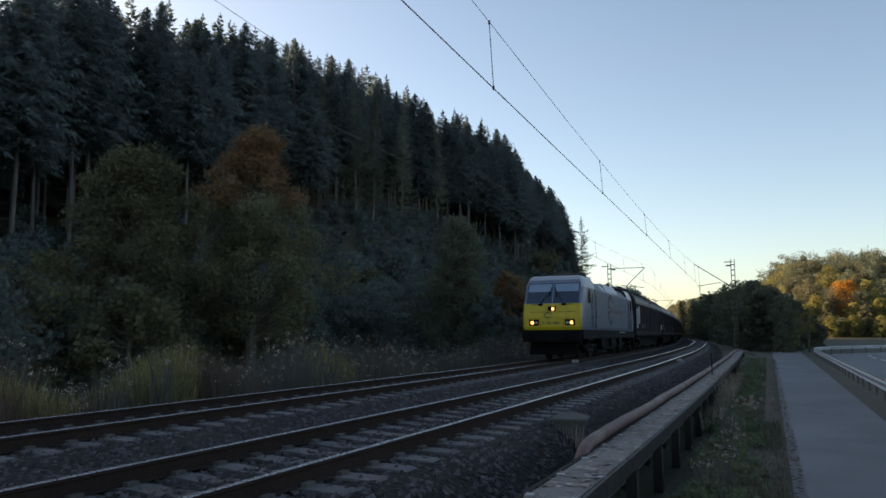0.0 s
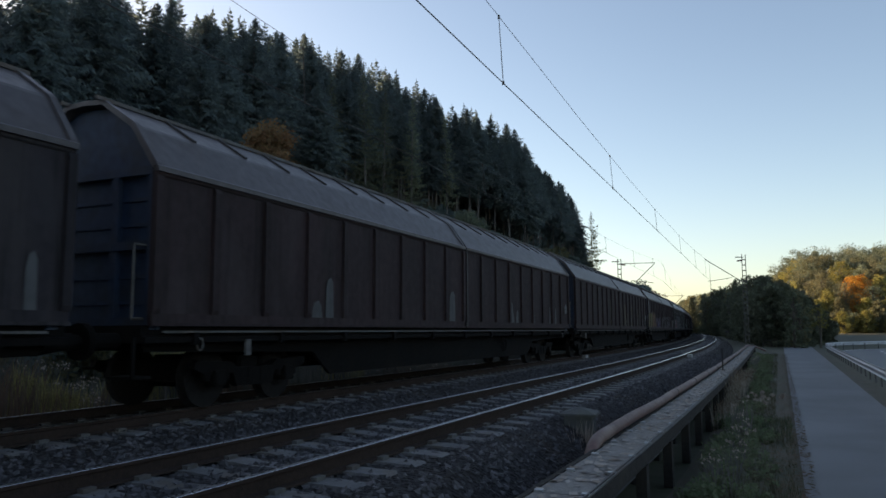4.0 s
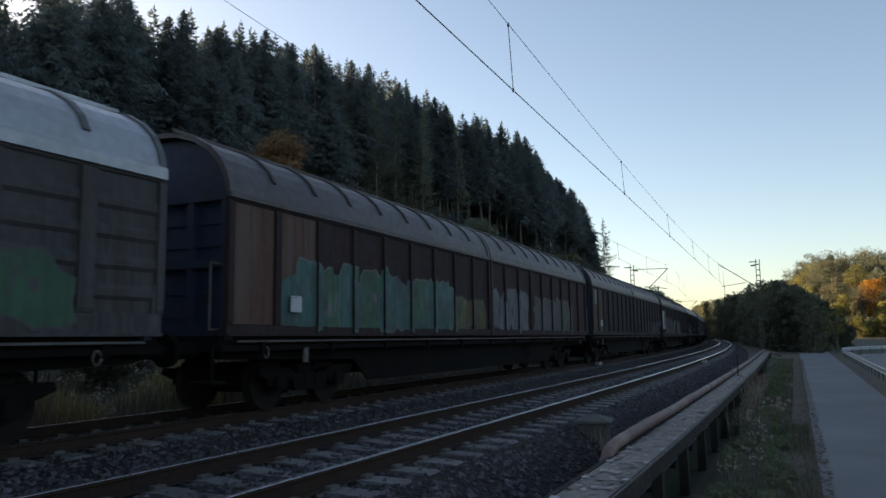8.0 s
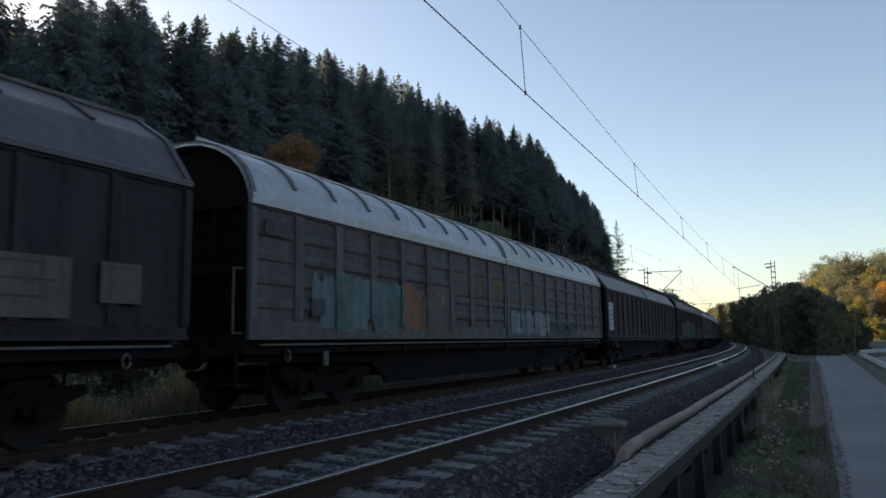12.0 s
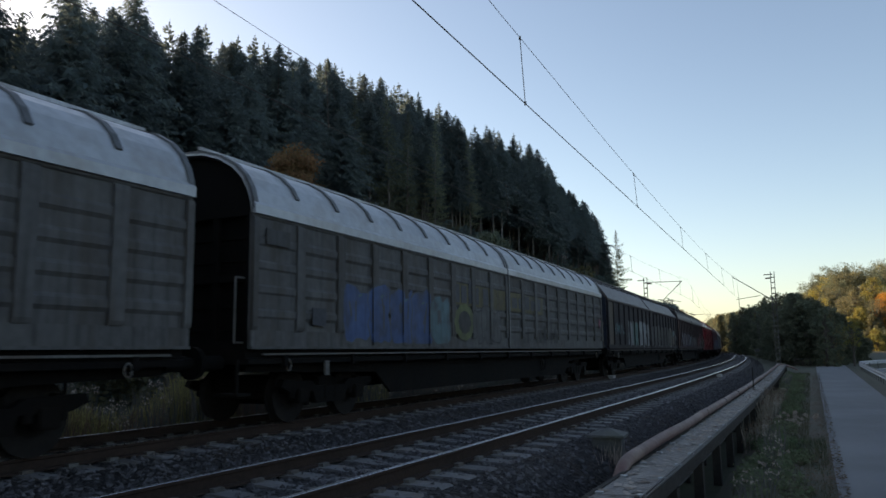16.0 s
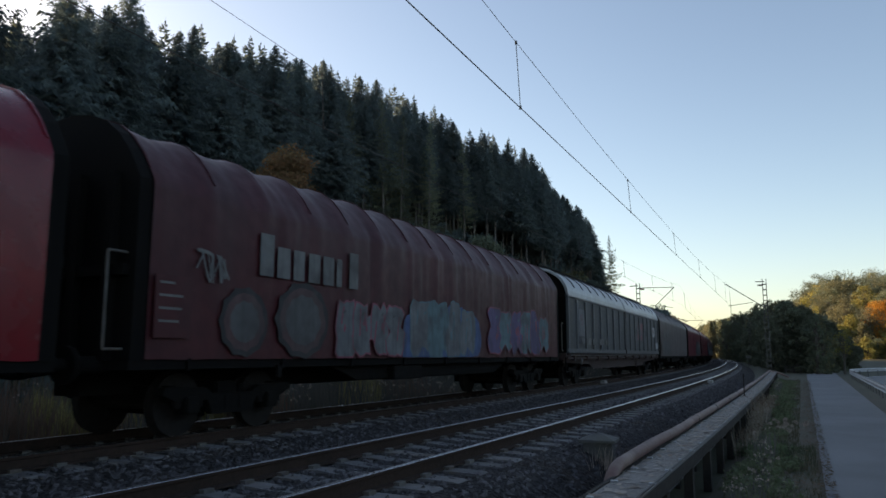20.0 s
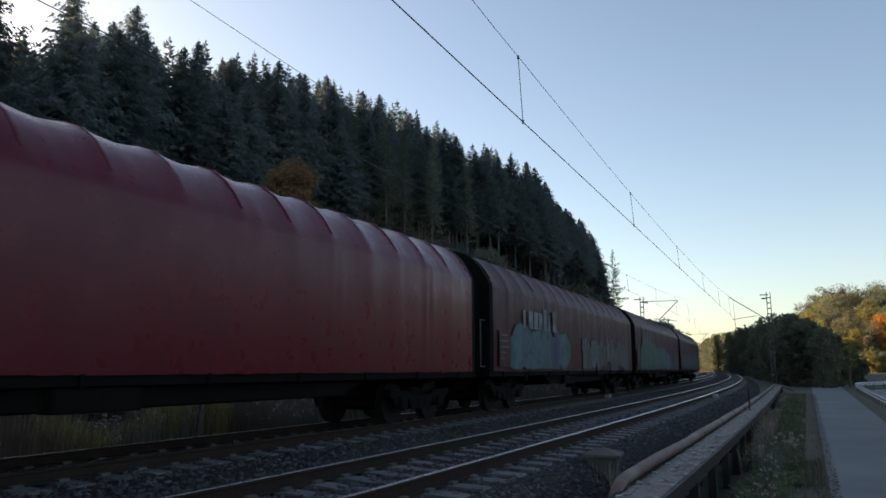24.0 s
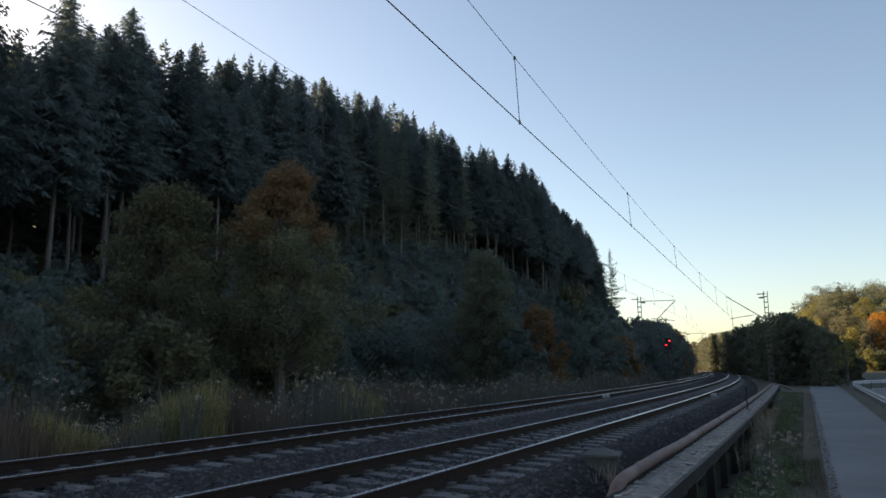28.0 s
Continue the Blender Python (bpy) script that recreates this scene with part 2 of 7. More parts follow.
def tube(bm, a, b, r0, r1=None, seg=10, caps=True):
    """A round bar from a to b."""
    a, b = Vector(a), Vector(b)
    d = b - a
    m = Matrix.Translation((a + b) / 2) @ d.to_track_quat("Z", "Y").to_matrix().to_4x4()
    bmesh.ops.create_cone(bm, cap_ends=caps, segments=seg, radius1=r0, radius2=r0 if r1 is None else r1, depth=d.length, matrix=m)
    return bm


def a_tube(*args, **kw):
    return tube(bmesh.new(), *args, **kw)


def extrude(profile, y0, y1, bm=None, caps=True):
    """A closed outline of (x, z) drawn along y."""
    bm = bm or bmesh.new()
    a = [bm.verts.new((x, y0, z)) for x, z in profile]
    b = [bm.verts.new((x, y1, z)) for x, z in profile]
    n = len(profile)
    for i in range(n):
        bm.faces.new((a[i], a[(i + 1) % n], b[(i + 1) % n], b[i]))
    if caps:
        bm.faces.new(list(reversed(a)))
        bm.faces.new(b)
    bmesh.ops.recalc_face_normals(bm, faces=bm.faces[:])
    return bm


# ---- the line of the tracks: arc length s from abreast of the camera, u to the right of the near track's middle ----
S = np.arange(-760.0, 860.0, 0.5)
K = np.interp(S, [-760, -260, -200, -47.5, 167.4, 860], [0, 0, 1.374e-3, 1.374e-3, 0.2225e-3, 0.2225e-3])
TH = np.cumsum(K) * 0.5
TH -= np.interp(0, S, TH)
X = np.cumsum(-np.sin(TH)) * 0.5
Y = np.cumsum(np.cos(TH)) * 0.5
X -= np.interp(0, S, X) + 4.79
Y -= np.interp(0, S, Y)


def line(s, u=0.0):
    th = np.interp(s, S, TH)
    return np.interp(s, S, X) + u * np.cos(th), np.interp(s, S, Y) + u * np.sin(th), th


def on_line(s, u=0.0, z=0.0):
    x, y, th = line(s, u)
    return Matrix.Translation((float(x), float(y), z)) @ Matrix.Rotation(float(th), 4, "Z")


def sweep(name, profile, s_values, mats, face_mat=None, drift=None, closed=True, smooth=False):
    """A mesh of an outline (u, z) drawn along the line; drift(s) moves it sideways."""
    s_values = np.asarray(s_values, float)
    n, m = len(profile), len(s_values)
    verts = np.zeros((m, n, 3))
    for j, (u, z) in enumerate(profile):
        x, y, _ = line(s_values, u + (drift(s_values) if drift else 0.0))
        verts[:, j, 0], verts[:, j, 1], verts[:, j, 2] = x, y, z
    faces, fm = [], []
    for i in range(m - 1):
        for j in range(n if closed else n - 1):
            k = (j + 1) % n
            faces.append((i * n + j, i * n + k, (i + 1) * n + k, (i + 1) * n + j))
            fm.append(face_mat[j] if face_mat else 0)
    if closed:
        faces += [tuple(range(n)), tuple(range((m - 1) * n, m * n))[::-1]]
        fm += [0, 0]
    return mesh_of(name, verts.reshape(-1, 3), faces, mats, fm, smooth)


def s_steps(a, b, near=1.0):
    """Steps along the line, fine near the camera."""
    out, s = [a], a
    while s < b:
        s += near if -10 < s < 60 else (4.0 if s < 200 else 10.0)
        out.append(min(s, b))
    return out


def u_of(x, y):
    return x - np.interp(y, Y, X)


# ---- the ground: one sheet, valley floor with a wooded hill on one side and a sunlit one far off ----
def ease(a, b, v):
    t = np.clip((v - a) / (b - a), 0, 1)
    return t * t * (3 - 2 * t)


def ground_z(x, y):
    x, y = np.asarray(x, float), np.asarray(y, float)
    u = u_of(x, y)
    crest = np.interp(y, [-400, -60, 10, 45, 75, 110, 160, 200, 250, 290, 320, 350, 400, 900], [20, 12, 12, 16, 25, 36, 47, 53, 55, 48, 28, 9, 4, 4])
    left = np.interp(-u, [28, 40, 55, 85, 140, 260, 900], [0, 0.2, 0.55, 1.0, 1.02, 0.9, 0.9]) * crest
    spur = ease(140, 235, y) * (1 - ease(300, 345, y)) * np.interp(-u, [14, 30, 46, 70, 120, 200], [0, 9, 27, 48, 52, 52])
    left = np.maximum(left, spur)
    left = left + np.interp(-u, [7.0, 8.2, 11, 28], [0, -0.15, -0.05, 0.1])
    right = -0.10 * ease(2.3, 3.2, x) - 0.30 * ease(2.2, 2.7, u) * (1 - ease(3.3, 4.2, u)) * (1 - ease(34, 50, y))
    far_hill = 33 * ease(330, 450, y) * ease(-40, 12, x) * (1 - 0.5 * ease(500, 900, y)) + 46 * ease(60, 300, x) * ease(-200, 120, y)
    return -0.68 + left + right + far_hill * (u > 3)


def grid_sheet(name, xs, ys, mat, lift=0.0):
    gx, gy = np.meshgrid(xs, ys)
    gz = ground_z(gx, gy) + lift
    n, m = len(xs), len(ys)
    idx = np.arange(n * m).reshape(m, n)
    faces = np.stack([idx[:-1, :-1], idx[:-1, 1:], idx[1:, 1:], idx[1:, :-1]], -1).reshape(-1, 4).tolist()
    return mesh_of(name, np.stack([gx, gy, gz], -1).reshape(-1, 3), faces, mat, smooth=True)


xs = np.concatenate([[-3000, -1500, -800], np.arange(-500, -60, 14), np.arange(-60, -20, 3), np.arange(-20, -5, 0.8), np.arange(-5, 4, 0.3), np.arange(4, 12, 0.8), np.arange(12, 60, 6), np.arange(60, 300, 20), [400, 800, 1500, 3000]])
ys = np.concatenate([[-3000, -1500, -900], np.arange(-700, -40, 25), np.arange(-40, 100, 3), np.arange(100, 520, 12), np.arange(520, 900, 40), [1200, 1600, 3000]])
tagged(new("ground", grid_sheet("ground", xs, ys, EARTH)), "dark earth and rough grass of the valley floor", "ground", kind="structure")

# verge between the walkway and the path
ys_near = np.arange(-30, 72, 1.0)


def strip(name, edge_a, edge_b, y_values, mat, lift, cols=4, rough=0.0):
    """A band of ground between two edges x(y)."""
    verts, faces = [], []
    for y in y_values:
        for j in range(cols + 1):
            f = j / cols
            x = edge_a(y) * (1 - f) + edge_b(y) * f
            z = float(ground_z(x, y)) + lift + (rough * noise.noise((x * 1.3, y * 1.3, 0)) if 0 < j < cols else 0)
            verts.append((x, y, z))
    n = cols + 1
    for i in range(len(y_values) - 1):
        for j in range(cols):
            faces.append((i * n + j, i * n + j + 1, (i + 1) * n + j + 1, (i + 1) * n + j))
    return mesh_of(name, verts, faces, mat, smooth=True)


def path_left(y):
    return 0.16 - 0.0128 * max(y, 0)


def path_right(y):
    return 1.92 - 0.0025 * max(y, 0)


def walk_drift(s):
    s = np.asarray(s, float)
    return np.where(s > 8, 0.00026 * (s - 8) ** 2, 0.0)


def walk_edge(y):
    x, _, _ = line(y, 3.28 + float(walk_drift(y)))
    return float(x)


tagged(new("verge", strip("verge", walk_edge, lambda y: path_left(y) + 0.06, ys_near, VERGE, 0.012, 6, 0.05)), "trampled autumn grass verge beside the path", "grass verge", kind="structure")
tagged(new("footpath", strip("footpath", path_left, path_right, np.arange(-30, 88, 1.0), ASPHALT, 0.03, 4)), "grey asphalt footpath with worn edges", "path", kind="structure")
tagged(new("road_verge", strip("road_verge", lambda y: path_right(y) - 0.05, lambda y: 3.1 + 7 * float(ease(70, 92, y)), np.arange(-30, 76, 1.0), VERGE, 0.012, 4, 0.04)), "narrow verge with dead leaves under the crash barrier", "grass verge", kind="structure")


# ---- the road, bending away to the right ----
def road_mid(y_along):
    """The road's middle by its own length: straight, then a bend to the right."""
    r, start = 22.0, 70.0
    if y_along < start:
        return 6.5, y_along, 0.0
    a = (y_along - start) / r
    return 6.5 + r * (1 - math.cos(a)), start + r * math.sin(a), a


def road_point(d, off):
    x, y, a = road_mid(d)
    x, y = x + off * math.cos(a), y - off * math.sin(a)
    return x, y, -0.80


def road_band(name, a, b, d0, d1, lift, mat, step=2.0):
    ds = np.arange(d0, d1 + 0.01, step)
    verts, faces = [], []
    for d in ds:
        for off in np.linspace(a, b, 5):
            x, y, z = road_point(d, off)
            verts.append((x, y, z + lift))
    for i in range(len(ds) - 1):
        for j in range(4):
            k = i * 5 + j
            faces.append((k, k + 1, k + 6, k + 5))
    return mesh_of(name, verts, faces, mat)


tagged(new("road", road_band("road", -3.4, 3.4, -40, 106, 0.07, ROAD)), "pale grey two-lane asphalt road curving away", "road", kind="structure")
for off in (-3.1, 3.1):
    tagged(new("road_edge_line", road_band("road_edge_line", off - 0.07, off + 0.07, -40, 106, 0.076, ROADPAINT)), "white painted edge line of the road", "road marking", kind="structure")
for i in range(24):
    d = -30 + i * 6.0
    tagged(new("road_dash", road_band("road_dash", -0.06, 0.06, d, d + 3.0, 0.076, ROADPAINT, 1.0)), "white painted centre dash of the road", "road marking", "centre line of the road", "structure")


def guard_point(d, off=0.0):
    return road_point(d, -4.05 + off)


def crash_barrier():
    root = thing("crash_barrier", "galvanised steel crash barrier on posts beside the road", "crash barrier")
    ds = np.arange(-24, 100, 1.0)
    prof = [(-0.04, 0.44), (0.03, 0.47), (0.03, 0.53), (-0.03, 0.57), (-0.03, 0.61), (0.03, 0.65), (0.03, 0.71), (-0.04, 0.75),
            (-0.045, 0.745), (0.02, 0.705), (0.02, 0.655), (-0.04, 0.615), (-0.04, 0.565), (0.02, 0.525), (0.02, 0.475), (-0.045, 0.445)]
    verts, faces, n = [], [], len(prof)
    for d in ds:
        for o, z in prof:
            x, y, zz = guard_point(d, o)
            verts.append((x, y, zz + z + 0.03))
    for i in range(len(ds) - 1):
        for j in range(n):
            k = (j + 1) % n
            faces.append((i * n + j, i * n + k, (i + 1) * n + k, (i + 1) * n + j))
    part("barrier_rail", mesh_of("barrier_rail", verts, faces, BARRIER), BARRIER, root, "double-wave steel rail")
    post = mesh_of("barrier_post", *box_data(-0.03, 0.03, -0.03, 0.03, -0.4, 0.60), DULLSTEEL)
    for i in range(62):
        x, y, z = guard_point(-24 + i * 2.0, 0.07)
        p = part("post", post, DULLSTEEL, root)
        p.matrix_basis = pose(x, y, z, 0, 0, -math.degrees(road_mid(-24 + i * 2.0)[2]))


def box_data(x0, x1, y0, y1, z0, z1):
    v = [(x, y, z) for z in (z0, z1) for y in (y0, y1) for x in (x0, x1)]
    f = [(0, 2, 3, 1), (4, 5, 7, 6), (0, 1, 5, 4), (2, 6, 7, 3), (0, 4, 6, 2), (1, 3, 7, 5)]
    return v, f


crash_barrier()

# ---- the two tracks ----
STEPS = s_steps(-740, 840, 1.0)
bed = [(-7.3, -0.9), (-6.3, -0.24), (-5.75, -0.20), (-3.1, -0.20), (-2.2, -0.27), (-1.35, -0.20), (1.35, -0.20), (1.75, -0.24), (2.75, -0.85)]
tagged(new("ballast_bed", sweep("ballast_bed", bed + [(0, -1.3)], STEPS, BALLAST)), "bed of broken grey-brown track ballast", "ballast", kind="structure")

RAIL = [(-0.075, -0.172), (0.075, -0.172), (0.07, -0.155), (0.012, -0.14), (0.012, -0.045), (0.036, -0.035), (0.036, -0.003), (0.031, 0.0),
        (-0.031, 0.0), (-0.036, -0.003), (-0.036, -0.035), (-0.012, -0.045), (-0.012, -0.14), (-0.07, -0.155)]
RAIL_MAT = [0] * 14
RAIL_MAT[6] = RAIL_MAT[7] = 1


def track(u, rise):
    root = tagged(new("railway_track"), "railway track with rusty rails, polished heads and concrete sleepers", "railway track", kind="structure")
    for side in (-0.7535, 0.7535):
        me = sweep("rail", [(u + side + a, z + rise) for a, z in RAIL], STEPS, [RAILSIDE, RAILTOP], RAIL_MAT)
        part("rail", me, None, root, "rusty steel rail with a polished head")
    return root


near_track, far_track = track(0.0, 0.0), track(FAR_TRACK, FAR_RISE)

def sleeper_mesh():
    prof = [(-1.3, -0.30), (1.3, -0.30), (1.3, -0.20), (1.26, -0.18), (0.98, -0.172), (0.5, -0.172), (0.25, -0.195), (-0.25, -0.195), (-0.5, -0.172), (-0.98, -0.172), (-1.26, -0.18), (-1.3, -0.20)]
    return extrude(prof, -0.14, 0.14)


bm = sleeper_mesh()
SLEEPER_ME = bpy.data.meshes.new("sleeper")
bm.to_mesh(SLEEPER_ME)
bm.free()
SLEEPER_ME.materials.append(SLEEPER)
for root, u in ((near_track, 0.0), (far_track, FAR_TRACK)):
    for i in range(150):
        p = part("sleeper", SLEEPER_ME, SLEEPER, root)
        p.matrix_basis = on_line(1.0 + i * 0.6, u, FAR_RISE if u else 0.0)
    base = np.array([v.co[:] for v in SLEEPER_ME.vertices])
    quads = [tuple(f.vertices) for f in SLEEPER_ME.polygons]
    verts, faces = [], []
    for i in range(380):
        for s in ([91.0 + i * 0.6] if i < 330 else [1.0 - (i - 329) * 0.6]):
            x, y, th = line(s, u)
            c, sn = math.cos(th), math.sin(th)
            o = len(verts)
            verts += [(x + a * c - b * sn, y + a * sn + b * c, z + (FAR_RISE if u else 0.0)) for a, b, z in base]
            faces += [tuple(o + k for k in q) for q in quads]
    part("more_sleepers", mesh_of("more_sleepers", verts, faces, SLEEPER), SLEEPER, root)["kind"] = "stuff"

# rail fastenings on the nearer sleepers
verts, faces = [], []
for u in (0.0, FAR_TRACK):
    for i in range(60):
        for side in (-0.7535, 0.7535):
            for o in (-0.10, 0.10):
                v, f = box_data(side + o - 0.035, side + o + 0.035, -0.07, 0.07, -0.175, -0.135)
                x, y, th = line(1.0 + i * 0.6, u)
                c, sn = math.cos(th), math.sin(th)
                k = len(verts)
                verts += [(x + a * c - b * sn, y + a * sn + b * c, z + (FAR_RISE if u else 0.0)) for a, b, z in v]
                faces += [tuple(k + j for j in q) for q in f]
part("rail_clips", mesh_of("rail_clips", verts, faces, DULLSTEEL), DULLSTEEL, near_track)["kind"] = "stuff"


# loose stones on the bed, near the camera
def stones(name, count, u0, u1, s0, s1, z_of, size, seed, label):
    rng = np.random.default_rng(seed)
    shape = np.array([(1, 0, 0), (-1, 0, 0), (0, 1, 0), (0, -1, 0), (0, 0, 1), (0, 0, -1)], float)
    tri = np.array([(0, 2, 4), (2, 1, 4), (1, 3, 4), (3, 0, 4), (2, 0, 5), (1, 2, 5), (3, 1, 5), (0, 3, 5)])
    u, s = rng.uniform(u0, u1, count), s0 + (s1 - s0) * rng.random(count) ** 1.6
    x, y, _ = line(s, u)
    z = z_of(u) - 0.010
    v = shape[None] * rng.uniform(0.55, 1.25, (count, 6, 3)) * (size * rng.uniform(0.6, 1.3, count))[:, None, None]
    q = rng.normal(size=(count, 4))
    q /= np.linalg.norm(q, axis=1)[:, None]
    w, a, b, c = q.T
    rot = np.stack([np.stack([1 - 2 * (b * b + c * c), 2 * (a * b - c * w), 2 * (a * c + b * w)], -1),
                    np.stack([2 * (a * b + c * w), 1 - 2 * (a * a + c * c), 2 * (b * c - a * w)], -1),
                    np.stack([2 * (a * c - b * w), 2 * (b * c + a * w), 1 - 2 * (a * a + b * b)], -1)], 1)
    v = np.einsum("nij,nkj->nki", rot, v) + np.stack([x, y, z], -1)[:, None]
    f = (tri[None] + (np.arange(count) * 6)[:, None, None]).reshape(-1, 3)
    tagged(new(name, mesh_of(name, v.reshape(-1, 3), f.tolist(), STONE)), label, "gravel", kind="stuff")


def bed_z(u):
    return np.interp(u, [a for a, _ in bed], [b for _, b in bed])


stones("ballast_stones", 32000, -7.1, 2.7, 2.0, 46, bed_z, 0.05, 3, "loose broken ballast stones between the rails")


# ---- the gangway of grating beside the track, with the pipe along it ----
DARKBEAM = paint("tarred_timber", (0.035, 0.03, 0.027), (0.02, 0.018, 0.016), 0.9, grain=14, patch=1.5, bump=0.4, bump_scale=30, spec=0.2, stain=(0.06, 0.05, 0.042), stain_amount=0.5)


def gangway():
    root = thing("gangway", "low steel gangway with grating panels strewn with fallen leaves", "walkway")
    top = -0.19
    ss = s_steps(-6, 68)
    for u0, u1, z0, z1, nm in ((2.70, 2.75, top - 0.17, top + 0.008, "edge_beam"), (3.255, 3.28, top - 0.14, top + 0.012, "edge_beam")):
        part(nm, sweep(nm, [(u0, z0), (u1, z0), (u1, z1), (u0, z1)], ss, DARKBEAM, drift=walk_drift), None, root)
    # two thin hand lines along the outer edge
    for du, z in ((3.225, top + 0.018), (3.262, top + 0.022)):
        part("edge_bar", sweep("edge_bar", [(du - 0.008, z - 0.008), (du + 0.008, z - 0.008), (du + 0.008, z + 0.008), (du - 0.008, z + 0.008)], ss, DULLSTEEL, drift=walk_drift), None, root)
    # a panel: bearer bars along, cross bars over it
    bm = bmesh.new()
    for i in range(26):
        y = 0.02 + i * 0.0385
        box(bm, -0.245, 0.245, y - 0.0125, y + 0.0125, -0.03, 0.0)
    for x in (-0.241, -0.12, 0.0, 0.12, 0.241):
        box(bm, x - 0.004, x + 0.004, 0.0, 1.0, -0.032, -0.004)
    me = bpy.data.meshes.new("grating_panel")
    bm.to_mesh(me)
    bm.free()
    me.materials.append(GRATE)
    clip = mesh_of("panel_clip", *box_data(-0.035, 0.035, -0.03, 0.03, 0.0, 0.022), GALV)
    for i in range(70):
        s = -4.0 + i * 1.02
        m = on_line(s, 3.003 + float(walk_drift(s)), top)
        p = part("grating_panel", me, GRATE, root)
        p.matrix_basis = m
        for dx in (-0.20, 0.20):
            c = part("panel_clip", clip, GALV, root)
            c.matrix_basis = m @ Matrix.Translation((dx, 0.0, 0.001))
    post = mesh_of("post", *box_data(-0.06, 0.06, -0.08, 0.08, -0.62, 0.0), DARKBEAM)
    for i in range(36):
        s = -3.5 + i * 2.04
        for u in (2.74, 3.22):
            p = part("post", post, DULLSTEEL, root)
            p.matrix_basis = on_line(s, u + float(walk_drift(s)), top - 0.16)
    # dark plank wall under it, on the track side
    part("back_board", sweep("back_board", [(2.77, -0.85), (2.80, -0.85), (2.80, top - 0.05), (2.77, top - 0.05)], ss, CONCRETE, drift=walk_drift), None, root, "stained concrete boards under the walkway")


gangway()


def marker_rod(m):
    root = thing("marker_rod", "thin dark steel rod standing on the gangway", "rod", at=m)
    part("rod", a_tube((0, 0, -0.05), (0, 0, 0.72), 0.018, seg=8), DARKBEAM, root)
    part("foot_plate", a_box(-0.06, 0.06, -0.06, 0.06, 0.0, 0.012), DARKBEAM, root)


marker_rod(on_line(27.0, 2.99, -0.18))


def pipe_run():
    """A plastic pipe lying on the edge of the gangway, bent down into the ballast at one end."""
    r, pts = 0.075, []
    for s, du, z in ((8.35, 0.0, -0.72), (8.45, 0.0, -0.42), (8.62, 0.0, -0.22), (8.95, 0.0, -0.12)):
        pts.append((s, du, z))
    s = 9.6
    while s < 66:
        pts.append((s, 0.0, -0.105))
        s += 1.5
    pts += [(66.5, 0.2, -0.14), (67.2, 0.8, -0.3), (67.6, 1.4, -0.6)]
    centre = []
    for s, du, z in pts:
        x, y, _ = line(s, 2.675 + float(walk_drift(s)) + du)
        centre.append(Vector((float(x), float(y), z + float(0.02 * noise.noise((s * 0.4, 0, 5))))))
    fine = []
    for i in range(len(centre) - 1):
        a, b = centre[max(i - 1, 0)], centre[min(i + 2, len(centre) - 1)]
        for k in range(3):
            t = k / 3
            p0, p1, p2, p3 = a, centre[i], centre[i + 1], b
            fine.append(0.5 * ((2 * p1) + (p2 - p0) * t + (2 * p0 - 5 * p1 + 4 * p2 - p3) * t * t + (3 * p1 - p0 - 3 * p2 + p3) * t ** 3))
    fine.append(centre[-1])
    verts, faces, n = [], [], 14
    for i, c in enumerate(fine):
        d = (fine[min(i + 1, len(fine) - 1)] - fine[max(i - 1, 0)]).normalized()
        a = d.cross(Vector((1, 0, 0.01))).normalized()
        b = d.cross(a)
        for k in range(n):
            w = 2 * math.pi * k / n
            verts.append(c + r * (a * math.cos(w) + b * math.sin(w)))
    for i in range(len(fine) - 1):
        for k in range(n):
            faces.append((i * n + k, i * n + (k + 1) % n, (i + 1) * n + (k + 1) % n, (i + 1) * n + k))
    faces += [tuple(range(n)), tuple(range(len(verts) - n, len(verts)))]
    root = thing("pipe", "faded orange-red plastic pipe laid along the gangway", "pipe")
    part("pipe_run", mesh_of("pipe_run", verts, faces, PIPE, smooth=True), PIPE, root)
    for i in range(14):
        s = 16.0 + i * 3.6
        x, y, th = line(s, 2.675 + float(walk_drift(s)))
        p = part("clamp", a_tube((0, -0.02, 0), (0, 0.02, 0), 0.085, seg=14), DULLSTEEL, root)
        p.matrix_basis = Matrix.Translation((float(x), float(y), -0.105)) @ Matrix.Rotation(float(th), 4, "Z")


pipe_run()


def cable_pillar(m):
    root = thing("cable_pillar", "squat weathered concrete pillar with a shallow pyramid cap", "pillar", at=m)
    part("shaft", a_box(-0.25, 0.25, -0.25, 0.25, 0.0, 0.66, bevel=0.015), CONCRETE, root)
    bm = bmesh.new()
    bmesh.ops.create_cone(bm, cap_ends=True, segments=4, radius1=0.445, radius2=0.02, depth=0.10, matrix=Matrix.Translation((0, 0, 0.75)) @ Matrix.Rotation(radians(45), 4, "Z"))
    box(bm, -0.315, 0.315, -0.315, 0.315, 0.66, 0.702)
    part("cap", bm, CONCRETE, root)


cable_pillar(Matrix.LocRotScale((-2.98, 11.3, -0.70), Euler((0, 0, radians(6))), (0.84, 0.84, 0.9)))


